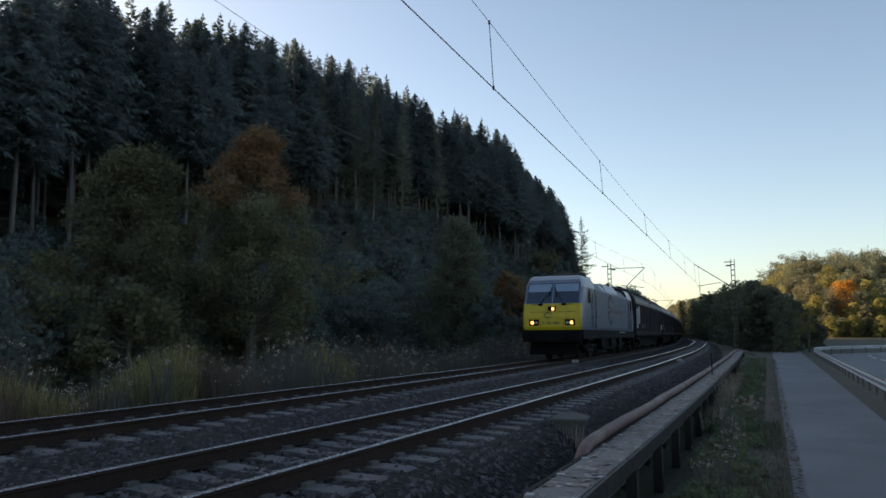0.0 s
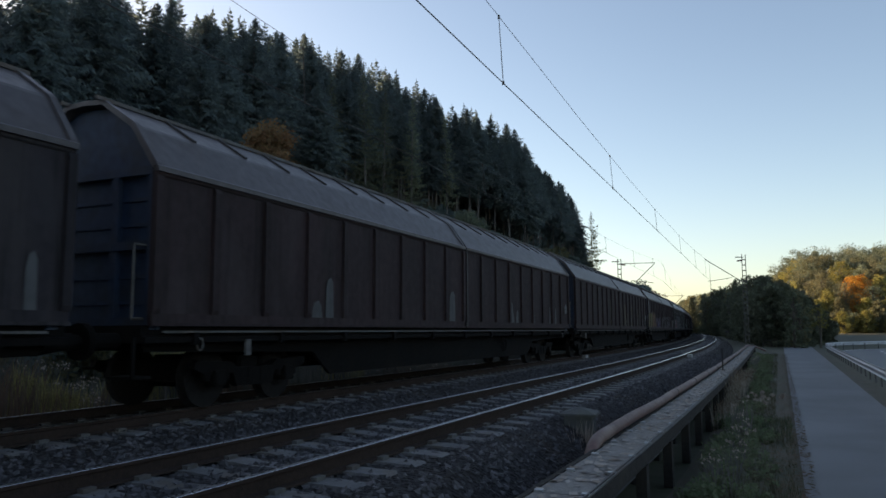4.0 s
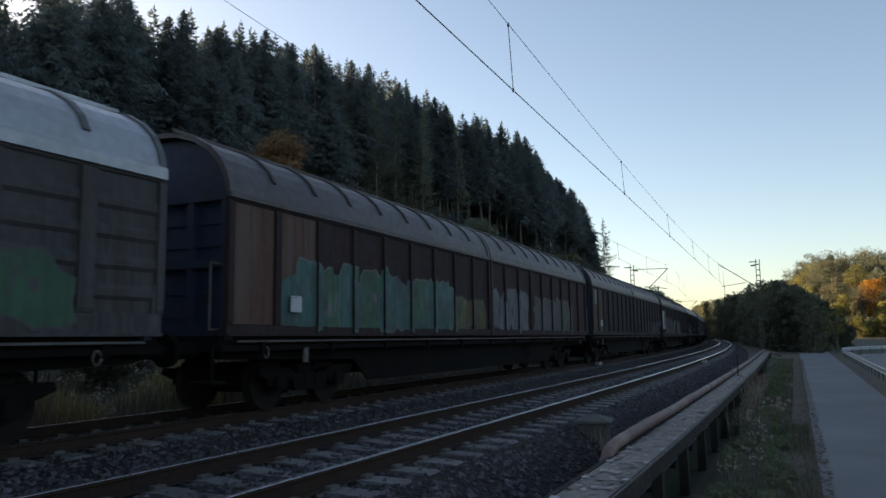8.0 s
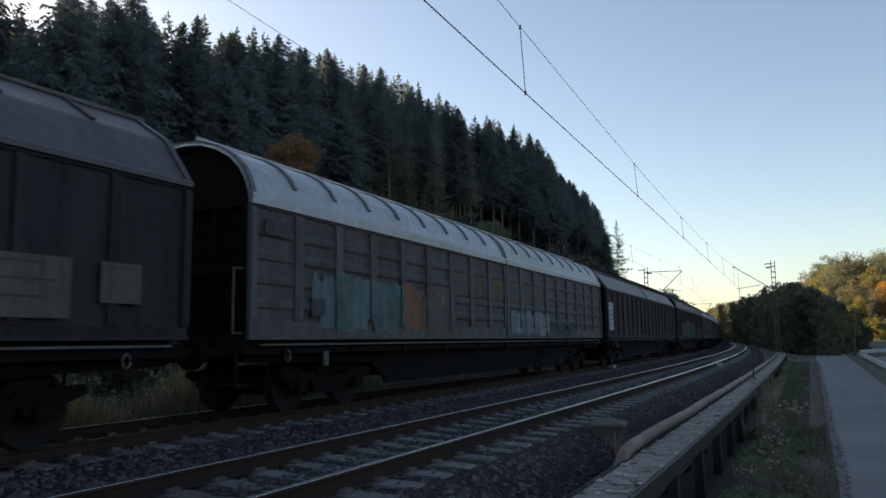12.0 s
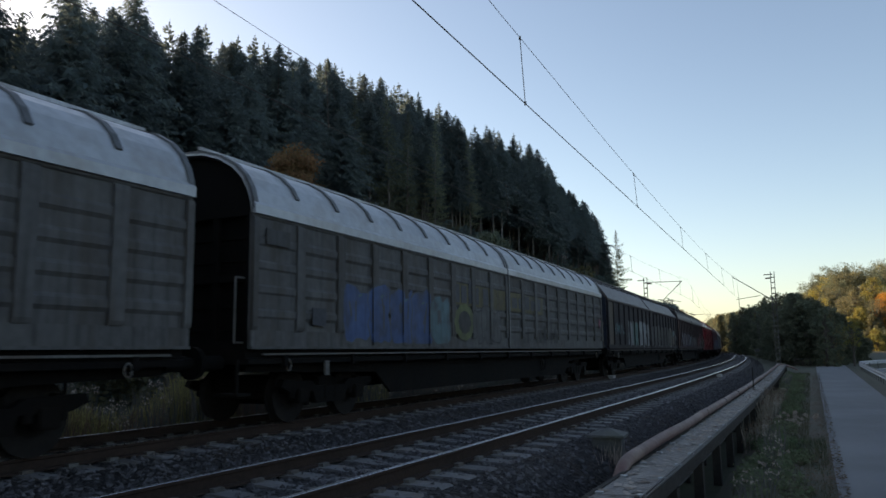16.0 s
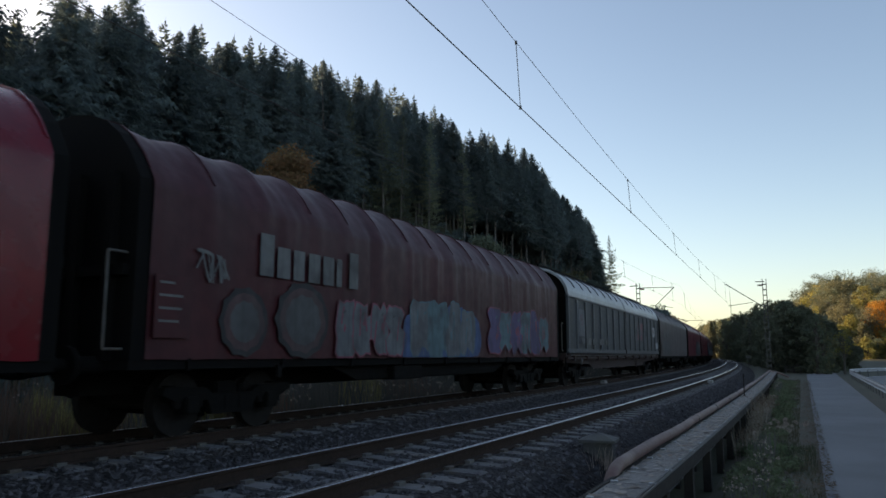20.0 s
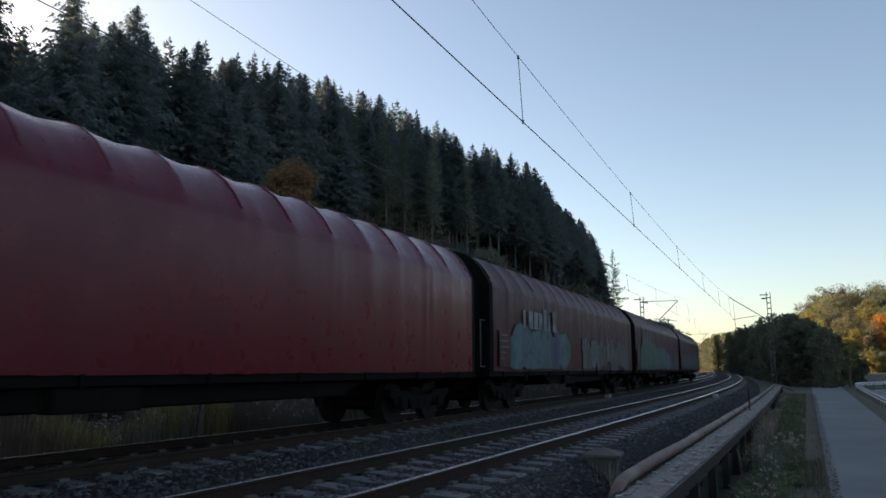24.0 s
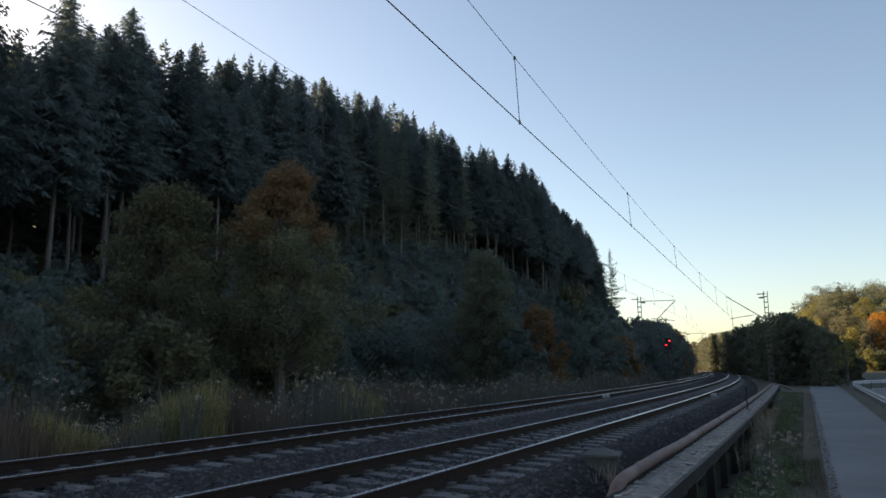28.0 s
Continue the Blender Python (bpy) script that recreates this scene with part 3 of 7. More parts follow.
# ---- overhead line ----
def wire_mesh(name, pts, r, seg=6):
    verts, faces = [], []
    for i, p in enumerate(pts):
        along = (pts[min(i + 1, len(pts) - 1)] - pts[max(i - 1, 0)]).normalized()
        a = along.cross(Vector((0, 0, 1))).normalized()
        b = along.cross(a)
        for k in range(seg):
            w = 2 * math.pi * k / seg
            verts.append(p + r * (a * math.cos(w) + b * math.sin(w)))
    for i in range(len(pts) - 1):
        for k in range(seg):
            faces.append((i * seg + k, i * seg + (k + 1) % seg, (i + 1) * seg + (k + 1) % seg, (i + 1) * seg + k))
    return mesh_of(name, verts, faces, WIRE, smooth=True)


MASTS = [-158.0, -82.0, -4.5, 75.0, 150.0, 226.0, 300.0, 372.0]


def catenary(u, name, contact_z, zig, top, thick):
    """Contact wire, carrying wire and droppers over one track, mast to mast."""
    root = thing(name, "overhead contact wire with carrying wire and droppers", "overhead wire")
    contact, carrier = [], []

    def at(s, a, b):
        f = (s - a) / (b - a)
        (xa, ya, _), (xb, yb, _) = line(a, u + zig), line(b, u + zig)
        x, y, sag = float(xa + (xb - xa) * f), float(ya + (yb - ya) * f), 4 * f * (1 - f)
        return Vector((x, y, contact_z - 0.02 * sag)), Vector((x - 0.07, y, top - 0.98 * sag))
    for i, (a, b) in enumerate(zip(MASTS, MASTS[1:])):
        for k in range(10):
            lo, hi = at(a + (b - a) * k / 10, a, b)
            contact.append(lo)
            carrier.append(hi)
        s = a + 5.97
        while s < b - 3:
            lo, hi = at(s, a, b)
            bm = a_tube(lo, hi, 0.008, seg=5)
            tube(bm, lo - Vector((0, 0, 0.03)), lo + Vector((0, 0, 0.04)), 0.022, seg=6)
            tube(bm, hi - Vector((0, 0, 0.04)), hi + Vector((0, 0, 0.03)), 0.022, seg=6)
            part("dropper", bm, WIRE, root)
            s += 11.2
    part("contact_wire", wire_mesh("contact_wire", contact, thick), WIRE, root)
    part("carrying_wire", wire_mesh("carrying_wire", carrier, thick * 0.62), WIRE, root)


catenary(0.0, "overhead_wire", 5.75, 0.76, 7.70, 0.0100)
catenary(FAR_TRACK, "overhead_wire", 5.97, 0.76, 7.82, 0.0085)


BATTEN = mesh_of("batten", *box_data(-0.13, 0.13, -0.035, 0.035, 0.0, 0.09), DULLSTEEL)


def mast(s, u, arm):
    """A lattice mast; arm: the side on which its cantilever reaches the track."""
    root = thing("catenary_mast", "grey lattice steel mast carrying the overhead line", "mast", "masts along the railway", at=on_line(s, u, -0.7))
    h = 8.9
    for dx in (-0.16, 0.16):
        part("upright", a_box(dx - 0.032, dx + 0.032, -0.05, 0.05, 0, h), DULLSTEEL, root)
    for i in range(17):
        p = part("batten", BATTEN, DULLSTEEL, root)
        p.matrix_basis = Matrix.Translation((0, 0, 0.35 + i * 0.5))
    part("footing", a_box(-0.4, 0.4, -0.4, 0.4, -0.3, 0.25, bevel=0.03), CONCRETE, root)
    reach = 3.1 * arm
    if arm > 0:
        part("top_tube", a_tube((0, 0, 8.45), (reach * 1.1, 0, 8.42), 0.03), DULLSTEEL, root)
        part("strut", a_tube((reach * 0.5, 0, 6.6), (reach * 1.1, 0, 8.4), 0.035), DULLSTEEL, root)
    else:
        part("strut", a_tube((0, 0, 6.2), (reach * 1.1, 0, 8.55), 0.035), DULLSTEEL, root)
    part("steady_arm", a_tube((reach * 0.35, 0, 6.75), (reach * 1.05, 0, 6.45), 0.025), DULLSTEEL, root)
    part("insulator", a_tube((0.15 * arm, 0, 8.34), (0.6 * arm, 0, 8.31), 0.07, seg=8), PIPE, root, "brown ceramic insulator")
    part("outer_bracket", a_box(-0.75, 0.0, -0.04, 0.04, 8.62, 8.70), DULLSTEEL, root)


for s in MASTS[2:]:
    mast(s, 3.75, -1)
    mast(s, FAR_TRACK - 3.3, 1)


BLACKPAINT = paint("matt_black_paint", (0.012, 0.012, 0.013), (0.02, 0.018, 0.017), 0.8, bump=0.05)


def signal(m, lamps=((-0.24, 4.85), (0.22, 5.42)), label="railway colour-light signal showing two red lights", foot=-0.2):
    root = thing("railway_signal", label, "signal", at=m)
    part("pole", a_tube((0, 0, foot), (0, 0, 4.6), 0.07), DULLSTEEL, root)
    part("screen", a_box(-0.40, 0.40, -0.06, 0.06, 4.3, 5.75, bevel=0.02), BLACKPAINT, root, "black signal screen")
    for x, z in lamps:
        part("lamp", a_tube((x, -0.10, z), (x, -0.06, z), 0.09, seg=12), glow("red_signal_light", (1.0, 0.02, 0.03), 3.5), root, "lit red lamp")
        part("hood", a_tube((x, -0.28, z + 0.06), (x, -0.06, z + 0.06), 0.13, seg=12, caps=False), DULLSTEEL, root)
    part("ladder", a_box(0.08, 0.12, -0.15, 0.15, 0, 4.2), DULLSTEEL, root)


signal(on_line(100.0, FAR_TRACK - 3.1, -0.7) @ Matrix.Rotation(radians(-8), 4, "Z"))
signal(on_line(362.0, 2.9, 2.6), ((0.0, 4.95),), "distant railway signal showing one red light", -3.5)


# ---- trees ----
def spruce_data(rng, height, width, bare, whorls, per, lift=0.0, fine=True):
    """Crown of drooping boughs in tiers round the stem, each a spine with side twigs; bare: how far up the stem has none."""
    verts, faces = [], []
    side, much = rng.uniform(0, 6.28), rng.uniform(0.05, 0.3)

    def tri(*pts):
        o = len(verts)
        verts.extend(pts)
        faces.append((o, o + 1, o + 2))
    for i in range(whorls):
        f = i / (whorls - 1)
        z = height * (bare + (1 - bare) * f ** 0.94)
        tier = 0.74 + 0.26 * abs(math.sin(i * 0.83)) * rng.uniform(0.7, 1.3)
        reach = width * (1 - f) ** 0.74 * (0.45 + 0.55 * min(1, f * 4 + 0.25)) * tier + 0.14
        for k in range(per):
            a = rng.uniform(0, 2 * math.pi)
            r = reach * rng.choice((rng.uniform(0.45, 0.85), rng.uniform(0.75, 1.25))) * (1 + much * math.cos(a - side))
            dx, dy = math.cos(a), math.sin(a)
            px, py = -dy, dx
            droop = r * (rng.uniform(-0.45, -0.02) + lift) + (0.5 + 0.2 * lift) * r * f * f
            zz = z + rng.uniform(-0.35, 0.35) * (1 - 0.6 * f)
            if not fine:
                w = 0.13 * r + 0.07
                tri((0, 0, zz), (dx * r * 0.6 + px * w, dy * r * 0.6 + py * w, zz + droop * 0.3 - 0.3 * w), (dx * r, dy * r, zz + droop))
                tri((0, 0, zz), (dx * r, dy * r, zz + droop), (dx * r * 0.6 - px * w, dy * r * 0.6 - py * w, zz + droop * 0.3 - 0.3 * w))
                tri((0, 0, zz), (dx * r, dy * r, zz + droop), (dx * r * 0.6, dy * r * 0.6, zz + droop * 0.6 - 0.5 * w - 0.22))
                continue
            tri((px * 0.05, py * 0.05, zz), (-px * 0.05, -py * 0.05, zz), (dx * r, dy * r, zz + droop))
            n = max(3, int(r * 3.0))
            for j in range(n):
                t = 0.18 + 0.80 * (j + rng.random()) / n
                l = (r * 0.20 * (1.15 - t) + 0.10 + 0.14 * min(1.0, r * 0.6)) * rng.uniform(0.7, 1.3)
                b = 0.055 + 0.018 * r
                cz = zz + droop * t * t
                for sd in (1, -1):
                    ax, ay, az = dx * 0.6 + px * sd * rng.uniform(0.3, 1.1), dy * 0.6 + py * sd * rng.uniform(0.3, 1.1), -rng.uniform(0.1, 1.1)
                    bx, by, bz = rng.uniform(-1, 1) * b, rng.uniform(-1, 1) * b, rng.uniform(0.2, 1.0) * b
                    cx, cy = dx * r * t, dy * r * t
                    tri((cx - bx, cy - by, cz - bz), (cx + bx, cy + by, cz + bz), (cx + ax * l, cy + ay * l, cz + az * l))
    o = len(verts)
    verts += [(0.05, 0, height * 0.97), (-0.03, 0.05, height * 0.97), (-0.03, -0.05, height * 0.97), (0, 0, height * 1.025)]
    faces += [(o, o + 1, o + 3), (o + 1, o + 2, o + 3), (o + 2, o, o + 3)]
    return verts, faces


def stem_mesh(name, height, r, mat, twigs=0, rng=None):
    bm = bmesh.new()
    tube(bm, (0, 0, -0.6), (0, 0, height * 0.5), r, r * 0.6, seg=8)
    tube(bm, (0, 0, height * 0.5), (0, 0, height * 0.97), r * 0.6, 0.02, seg=8)
    for _ in range(twigs):
        a, z = rng.uniform(0, 6.28), height * rng.uniform(0.15, 0.5)
        l = rng.uniform(0.5, 1.6)
        tube(bm, (0, 0, z), (math.cos(a) * l, math.sin(a) * l, z - 0.15 * l), 0.02, 0.006, seg=4, caps=False)
    me = bpy.data.meshes.new(name)
    bm.to_mesh(me)
    bm.free()
    me.materials.append(mat)
    return me


rng = random.Random(11)
SPRUCES = []
for k, (w, bare, whorls, per) in enumerate([(5.6, 0.34, 80, 11), (4.9, 0.42, 74, 11), (6.2, 0.28, 84, 11), (5.2, 0.46, 70, 11), (4.6, 0.36, 76, 11)]):
    v, f = spruce_data(rng, 24.0, w, bare, whorls, per)
    SPRUCES.append((mesh_of("crown", v, f, SPRUCE), stem_mesh("trunk", 24.0, 0.2, BARK, 26, rng)))
v, f = spruce_data(rng, 24.0, 3.7, 0.15, 60, 5, 0.35)
LARCHES = [(mesh_of("crown", v, f, LARCH), SPRUCES[0][1])]


def conifer(kind, x, y, h, spin, label="tall dark spruce on the wooded hillside", name="spruce"):
    z = float(ground_z(x, y))
    root = thing(name, label, "tree", "spruces of the hillside wood", at=Matrix.LocRotScale((x, y, z - 0.1), Euler((rng.uniform(-0.025, 0.025), rng.uniform(-0.025, 0.025), spin)), None))
    s = h / 24.0
    for nm, me in (("trunk", kind[1]), ("crown", kind[0])):
        p = part(nm, me, None, root)
        p.scale = (s * 1.02, s * 1.02, s)
    return root


def forest():
    """The front of the wood as single trees, what stands behind as one mass."""
    front, back = [], []
    y = -25.0
    while y < 330:
        edge = -52 - 0.10 * min(max(y - 35, 0), 115) + 17.0 * float(ease(150, 215, y))
        for row in range(9):
            u = edge - row * 5.2 + rng.uniform(-2.4, 2.4)
            yy = y + rng.uniform(-2.6, 2.6)
            x = float(np.interp(yy, Y, X)) + u
            h = (rng.uniform(19, 25) if rng.random() < 0.35 else rng.uniform(24, 29.5)) * (0.88 if yy < 30 else 1.0) * (1 - 0.09 * float(ease(53, 58, -math.degrees(math.atan2(x, yy)))))
            if -23.4 < math.degrees(math.atan2(x, yy)) < -18.2:
                h += 3.0
            (front if row < 3 and yy > 18 else back).append((x, yy, h))
        y += 4.9 if y < 150 else 5.3
    return front, back


front, back = forest()
for x, y, h in front:
    conifer(SPRUCES[rng.randrange(5)], x, y, h, rng.uniform(0, 6.28))


def mass(name, spots, kinds, label, cat="woodland"):
    """Many trees as one mesh: crowns and stems, two materials."""
    vs, fs, fm, o = [], [], [], 0
    for x, y, h in spots:
        crown, stem = kinds[rng.randrange(len(kinds))]
        z, a, s = float(ground_z(x, y)) - 0.1, rng.uniform(0, 6.28), h / 24.0
        ca, sa = math.cos(a) * s, math.sin(a) * s
        for j, me in enumerate((crown, stem)):
            co = np.zeros(len(me.vertices) * 3)
            me.vertices.foreach_get("co", co)
            co = co.reshape(-1, 3)
            vs.append(np.stack([x + co[:, 0] * ca - co[:, 1] * sa, y + co[:, 0] * sa + co[:, 1] * ca, z + co[:, 2] * s], -1))
            fs += [tuple(o + i for i in p.vertices) for p in me.polygons]
            fm += [j] * len(me.polygons)
            o += len(co)
    tagged(new(name, mesh_of(name, np.concatenate(vs), fs, [kinds[0][0].materials[0], BARK], fm)), label, cat, kind="stuff")


bare_stem = stem_mesh("trunk", 24.0, 0.2, BARK)
lean_kinds = []
for w in (6.2, 5.2):
    v, f = spruce_data(rng, 24.0, w, 0.08, 38, 7, fine=False)
    lean_kinds.append((mesh_of("crown", v, f, SPRUCE), bare_stem))
for az, dist, h in ((-13.6, 296, 30), (-30.9, 132, 27), (-29.6, 138, 25), (-43.3, 101, 27), (-38.6, 112, 26), (-27.4, 150, 26), (-20.6, 225, 27), (-24.6, 176, 26), (-33.6, 124, 25), (-57.6, 82, 24)):
    x, y = dist * math.sin(radians(az)), dist * math.cos(radians(az))
    conifer(LARCHES[0], x, y, h, rng.uniform(0, 6.28), "feathery pale larch standing above the spruces", "larch")
mass("spruce_wood", back, lean_kinds, "dense dark spruce wood covering the hill")


# broadleaf trees: a forked trunk and clumps of small leaves
def leaves(rng, clumps, count, size):
    """count leaves spread over the shells of the clumps (x, y, z, radius)."""
    c = np.array(clumps)
    g = np.random.default_rng(rng.randrange(1 << 30))
    w = c[:, 3] ** 2
    pick = g.choice(len(c), count, p=w / w.sum())
    d = g.normal(size=(count, 3))
    d /= np.linalg.norm(d, axis=1)[:, None]
    rad = c[pick, 3] * g.random(count) ** 0.35 * g.uniform(0.75, 1.2, count)
    p = c[pick, :3] + d * rad[:, None] * np.array([1, 1, 0.8])
    t = g.normal(size=(count, 3))
    t /= np.linalg.norm(t, axis=1)[:, None]
    b = np.cross(t, d + g.normal(size=(count, 3)) * 0.6)
    b /= np.linalg.norm(b, axis=1)[:, None] + 1e-9
    s = size * g.uniform(0.6, 1.4, count)[:, None]
    v = np.stack([p - t * s, p + b * s * 0.55, p + t * s, p - b * s * 0.55], 1)
    f = (np.arange(count) * 4)[:, None] + np.arange(4)
    return v.reshape(-1, 3), f.tolist()


def broadleaf(name, x, y, height, radius, mat, seed, count, leaf, label, top=None, category="tree", low=0.18, z=None):
    r = random.Random(seed)
    zz = float(ground_z(x, y)) if z is None else z
    root = thing(name, label, category, at=pose(x, y, zz - 0.05))
    bm = bmesh.new()
    tr = 0.022 * height + 0.03 if height > 4 else 0.012 * height
    tube(bm, (0, 0, -0.3), (0.05, 0, height * 0.35), tr, tr * 0.7, seg=9)
    tube(bm, (0.05, 0, height * 0.35), (0.1, 0.1, height * 0.85), tr * 0.7, 0.03, seg=8)
    clumps, tops = [], []
    n = max(16, int(height * 7))
    for i in range(n):
        f = low + (1 - low) * (i + 0.5) / n
        wide = radius * math.sin(math.pi * min(0.93, 0.25 + 0.72 * (f - low) / (1 - low))) ** 0.7
        a = i * 2.4 + r.uniform(-0.4, 0.4)
        d = wide * r.uniform(0.3, 1.02)
        cz = height * f * 0.94
        cr = radius * r.uniform(0.17, 0.36) * (1.0 if f < 0.75 else 0.8)
        cx, cy = d * math.cos(a), d * math.sin(a)
        clumps.append((cx, cy, cz, cr))
        tube(bm, (0.05, 0, height * f * 0.6), (cx * 0.85, cy * 0.85, cz), tr * 0.28, 0.015, seg=5, caps=False)
    part("trunk", bm, BROADBARK, root)
    if top is not None:
        hi = [c for c in clumps if c[2] > height * 0.66]
        lo = [c for c in clumps if c[2] <= height * 0.66]
        v, f = leaves(r, hi, count // 3, leaf)
        part("upper_crown", mesh_of("upper_crown", v, f, top), top, root)
        v, f = leaves(r, lo, count - count // 3, leaf)
    else:
        v, f = leaves(r, clumps, count, leaf)
    part("crown", mesh_of("crown", v, f, mat), mat, root)
    return root


def polar(az, d):
    return d * math.sin(radians(az)), d * math.cos(radians(az))


def polar_tree(name, az, d, height, radius, mat, seed, count, leaf, label, **kw):
    return broadleaf(name, *polar(az, d), height, radius, mat, seed, count, leaf, label, **kw)


polar_tree("broadleaf_tree", -46.7, 38, 11.3, 3.4, OLIVE, 1, 42000, 0.085, "broad olive-green tree with yellowing leaves at the wood's edge")
polar_tree("broadleaf_tree", -38.6, 42, 13.8, 3.6, OLIVE, 2, 42000, 0.09, "tall tree with russet crown above yellow-green leaves", top=RUSSET)
polar_tree("broadleaf_tree", -23.1, 60, 11.9, 2.8, LIGHTGREEN, 3, 30000, 0.09, "slender green tree behind the tracks", low=0.1)
polar_tree("broadleaf_tree", -19.2, 62, 7.2, 2.5, RUSSET, 4, 16000, 0.09, "low tree with orange-brown autumn leaves", low=0.1)


def shrub(x, y, height, radius, mat, seed, count=1600, leaf=0.17, label="dense dark green shrub below the wood", name="shrub"):
    return broadleaf(name, x, y, height, radius, mat, seed, count, leaf, label, category="shrub", low=0.02)


r2 = random.Random(5)
for i in range(92):
    az = -62 + (i % 46) * 1.15 + r2.uniform(-0.5, 0.5)
    u = (r2.uniform(18, 34) if i % 2 else r2.uniform(24, 40)) if i < 46 else r2.uniform(36, 50)
    d = min((u + 5) / max(math.sin(radians(-az)), 0.05), 130)
    h = r2.uniform(3.5, 6.0) * (0.8 if az < -50 else 1.15)
    shrub(*polar(az, d), h, h * r2.uniform(0.5, 0.7), GREEN if r2.random() < 0.75 else OLIVE, 100 + i, 4200, 0.085 + 0.0013 * d)
# thicket along the line towards the bend, on both sides
for i in range(40):
    t = 56 + i * 6.6 + r2.uniform(-2, 2)
    h = float(np.interp(t, [56, 75, 100, 150, 200, 260, 330], [5.6, 6.4, 8.2, 11.0, 14.0, 14.5, 12.5])) * r2.uniform(0.82, 1.08)
    r = h * r2.uniform(0.36, 0.46)
    x, y, _ = line(t, FAR_TRACK - 3.9 - r - r2.uniform(0, 4) - (1.5 if 90 < t < 108 else 0))
    shrub(float(x), float(y), h, r, RUSSET if i % 9 == 4 else GREEN, 200 + i, 4000, 0.10 + 0.0011 * t, "dark thicket tree beside the bend of the line", "thicket_tree")
for i in range(70):
    t = 60 + i * 3.9
    x, y, _ = line(t, -r2.uniform(17, 42))
    h = r2.uniform(4, 8)
    shrub(float(x), float(y), h, h * 0.55, GREEN if i % 5 else OLIVE, 420 + i, 1500, 0.16 + 0.0013 * t, "dark shrub on the slope below the wood")
for i in range(46):
    t = 66 + i * (10.5 if i < 26 else 13.0) + r2.uniform(-2, 2)
    if t < 86:
        continue
    h = float(np.interp(t, [66, 80, 100, 150, 200, 260, 340, 465, 545, 700], [5.2, 5.8, 7.2, 10.0, 12.2, 15.0, 18.0, 22.5, 24.5, 24.5])) * r2.uniform(0.85, 1.06)
    r = h * r2.uniform(0.34, 0.42)
    x, y, _ = line(t, 3.0 + r + r2.uniform(0, 1.5))
    shrub(float(x), float(y), h, r, (OLIVE if i % 2 else DUSK) if i > 34 else DUSK, 500 + i, 6500, 0.085 + 0.0009 * t, "dark green tree between the railway and the path", "lineside_tree")
# dark clump over the end of the path
for i, (az, d, h, r) in enumerate([(-1.75, 70, 6.7, 1.5), (-1.0, 72, 6.2, 1.8), (-0.4, 74, 5.8, 1.7), (0.3, 78, 5.4, 1.9), (1.0, 79, 4.8, 1.7), (1.6, 82, 4.0, 1.5), (-1.6, 88, 7.6, 2.2), (-0.3, 88, 6.6, 2.4),
                                 (-2.7, 96, 6.6, 2.0), (-3.4, 118, 7.4, 2.2), (0.2, 104, 6.8, 2.8), (0.9, 128, 6.6, 3.0), (1.9, 96, 3.6, 1.8)]):
    d, h, r = max(d * 1.22, 92.0) + 0.12 * d, h * 1.28 + 0.2, r * 1.25
    shrub(*polar(az, d), h, r, DUSK, 300 + i, 7000, 0.07 + 0.0008 * d, "dark green tree overhanging the end of the path", "overhanging_tree")


twig = random.Random(91)
for i in range(22):
    az = -6.4 + i * 0.34 + twig.uniform(-0.12, 0.12)
    d = float(np.interp(az, [-6.4, -4.5, -3.0, -1.5, 1.2], [330, 215, 120, 84, 88])) * twig.uniform(0.95, 1.12)
    h = (1.16 + d * float(np.interp(az, [-7.2, -5.2, -4.3, -3.3, -2.5, -1.7, -0.5, 0.7, 1.6], [0.0415, 0.0506, 0.0575, 0.0667, 0.0735, 0.0754, 0.0624, 0.0498, 0.0353])) + 0.4) * twig.uniform(0.88, 1.06)
    shrub(*polar(az, d), h, h * twig.uniform(0.17, 0.26), (OLIVE, DUSK, DUSK, LIGHTGREEN)[i % 4], 700 + i, 2600, 0.06 + 0.0008 * d, "slender young tree rising above the thicket", "young_tree")


def path_barrier(m):
    root = thing("path_barrier", "low grey metal railing at the end of the path", "railing", at=m)
    part("top_rail", a_tube((-0.75, 0, 0.75), (0.75, 0, 0.75), 0.03), DULLSTEEL, root)
    part("middle_rail", a_tube((-0.75, 0, 0.4), (0.75, 0, 0.4), 0.022), DULLSTEEL, root)
    for x in (-0.7, 0.7):
        part("post", a_tube((x, 0, -0.2), (x, 0, 0.75), 0.03), DULLSTEEL, root)


path_barrier(pose(-2.1, 84.0, float(ground_z(-2.1, 84.0)), 0, 0, 3))
polar_tree("sapling", 1.7, 86, 4.4, 1.2, YELLOW, 41, 500, 0.09, "thin yellowing sapling beside the path", low=0.5)
# sunlit hillside across the valley
r3 = random.Random(8)
far_spots, warm = [], []
for i in range(560):
    x, y = r3.uniform(-38, 95), r3.uniform(352, 520)
    far_spots.append((x, y, r3.uniform(9, 14)))


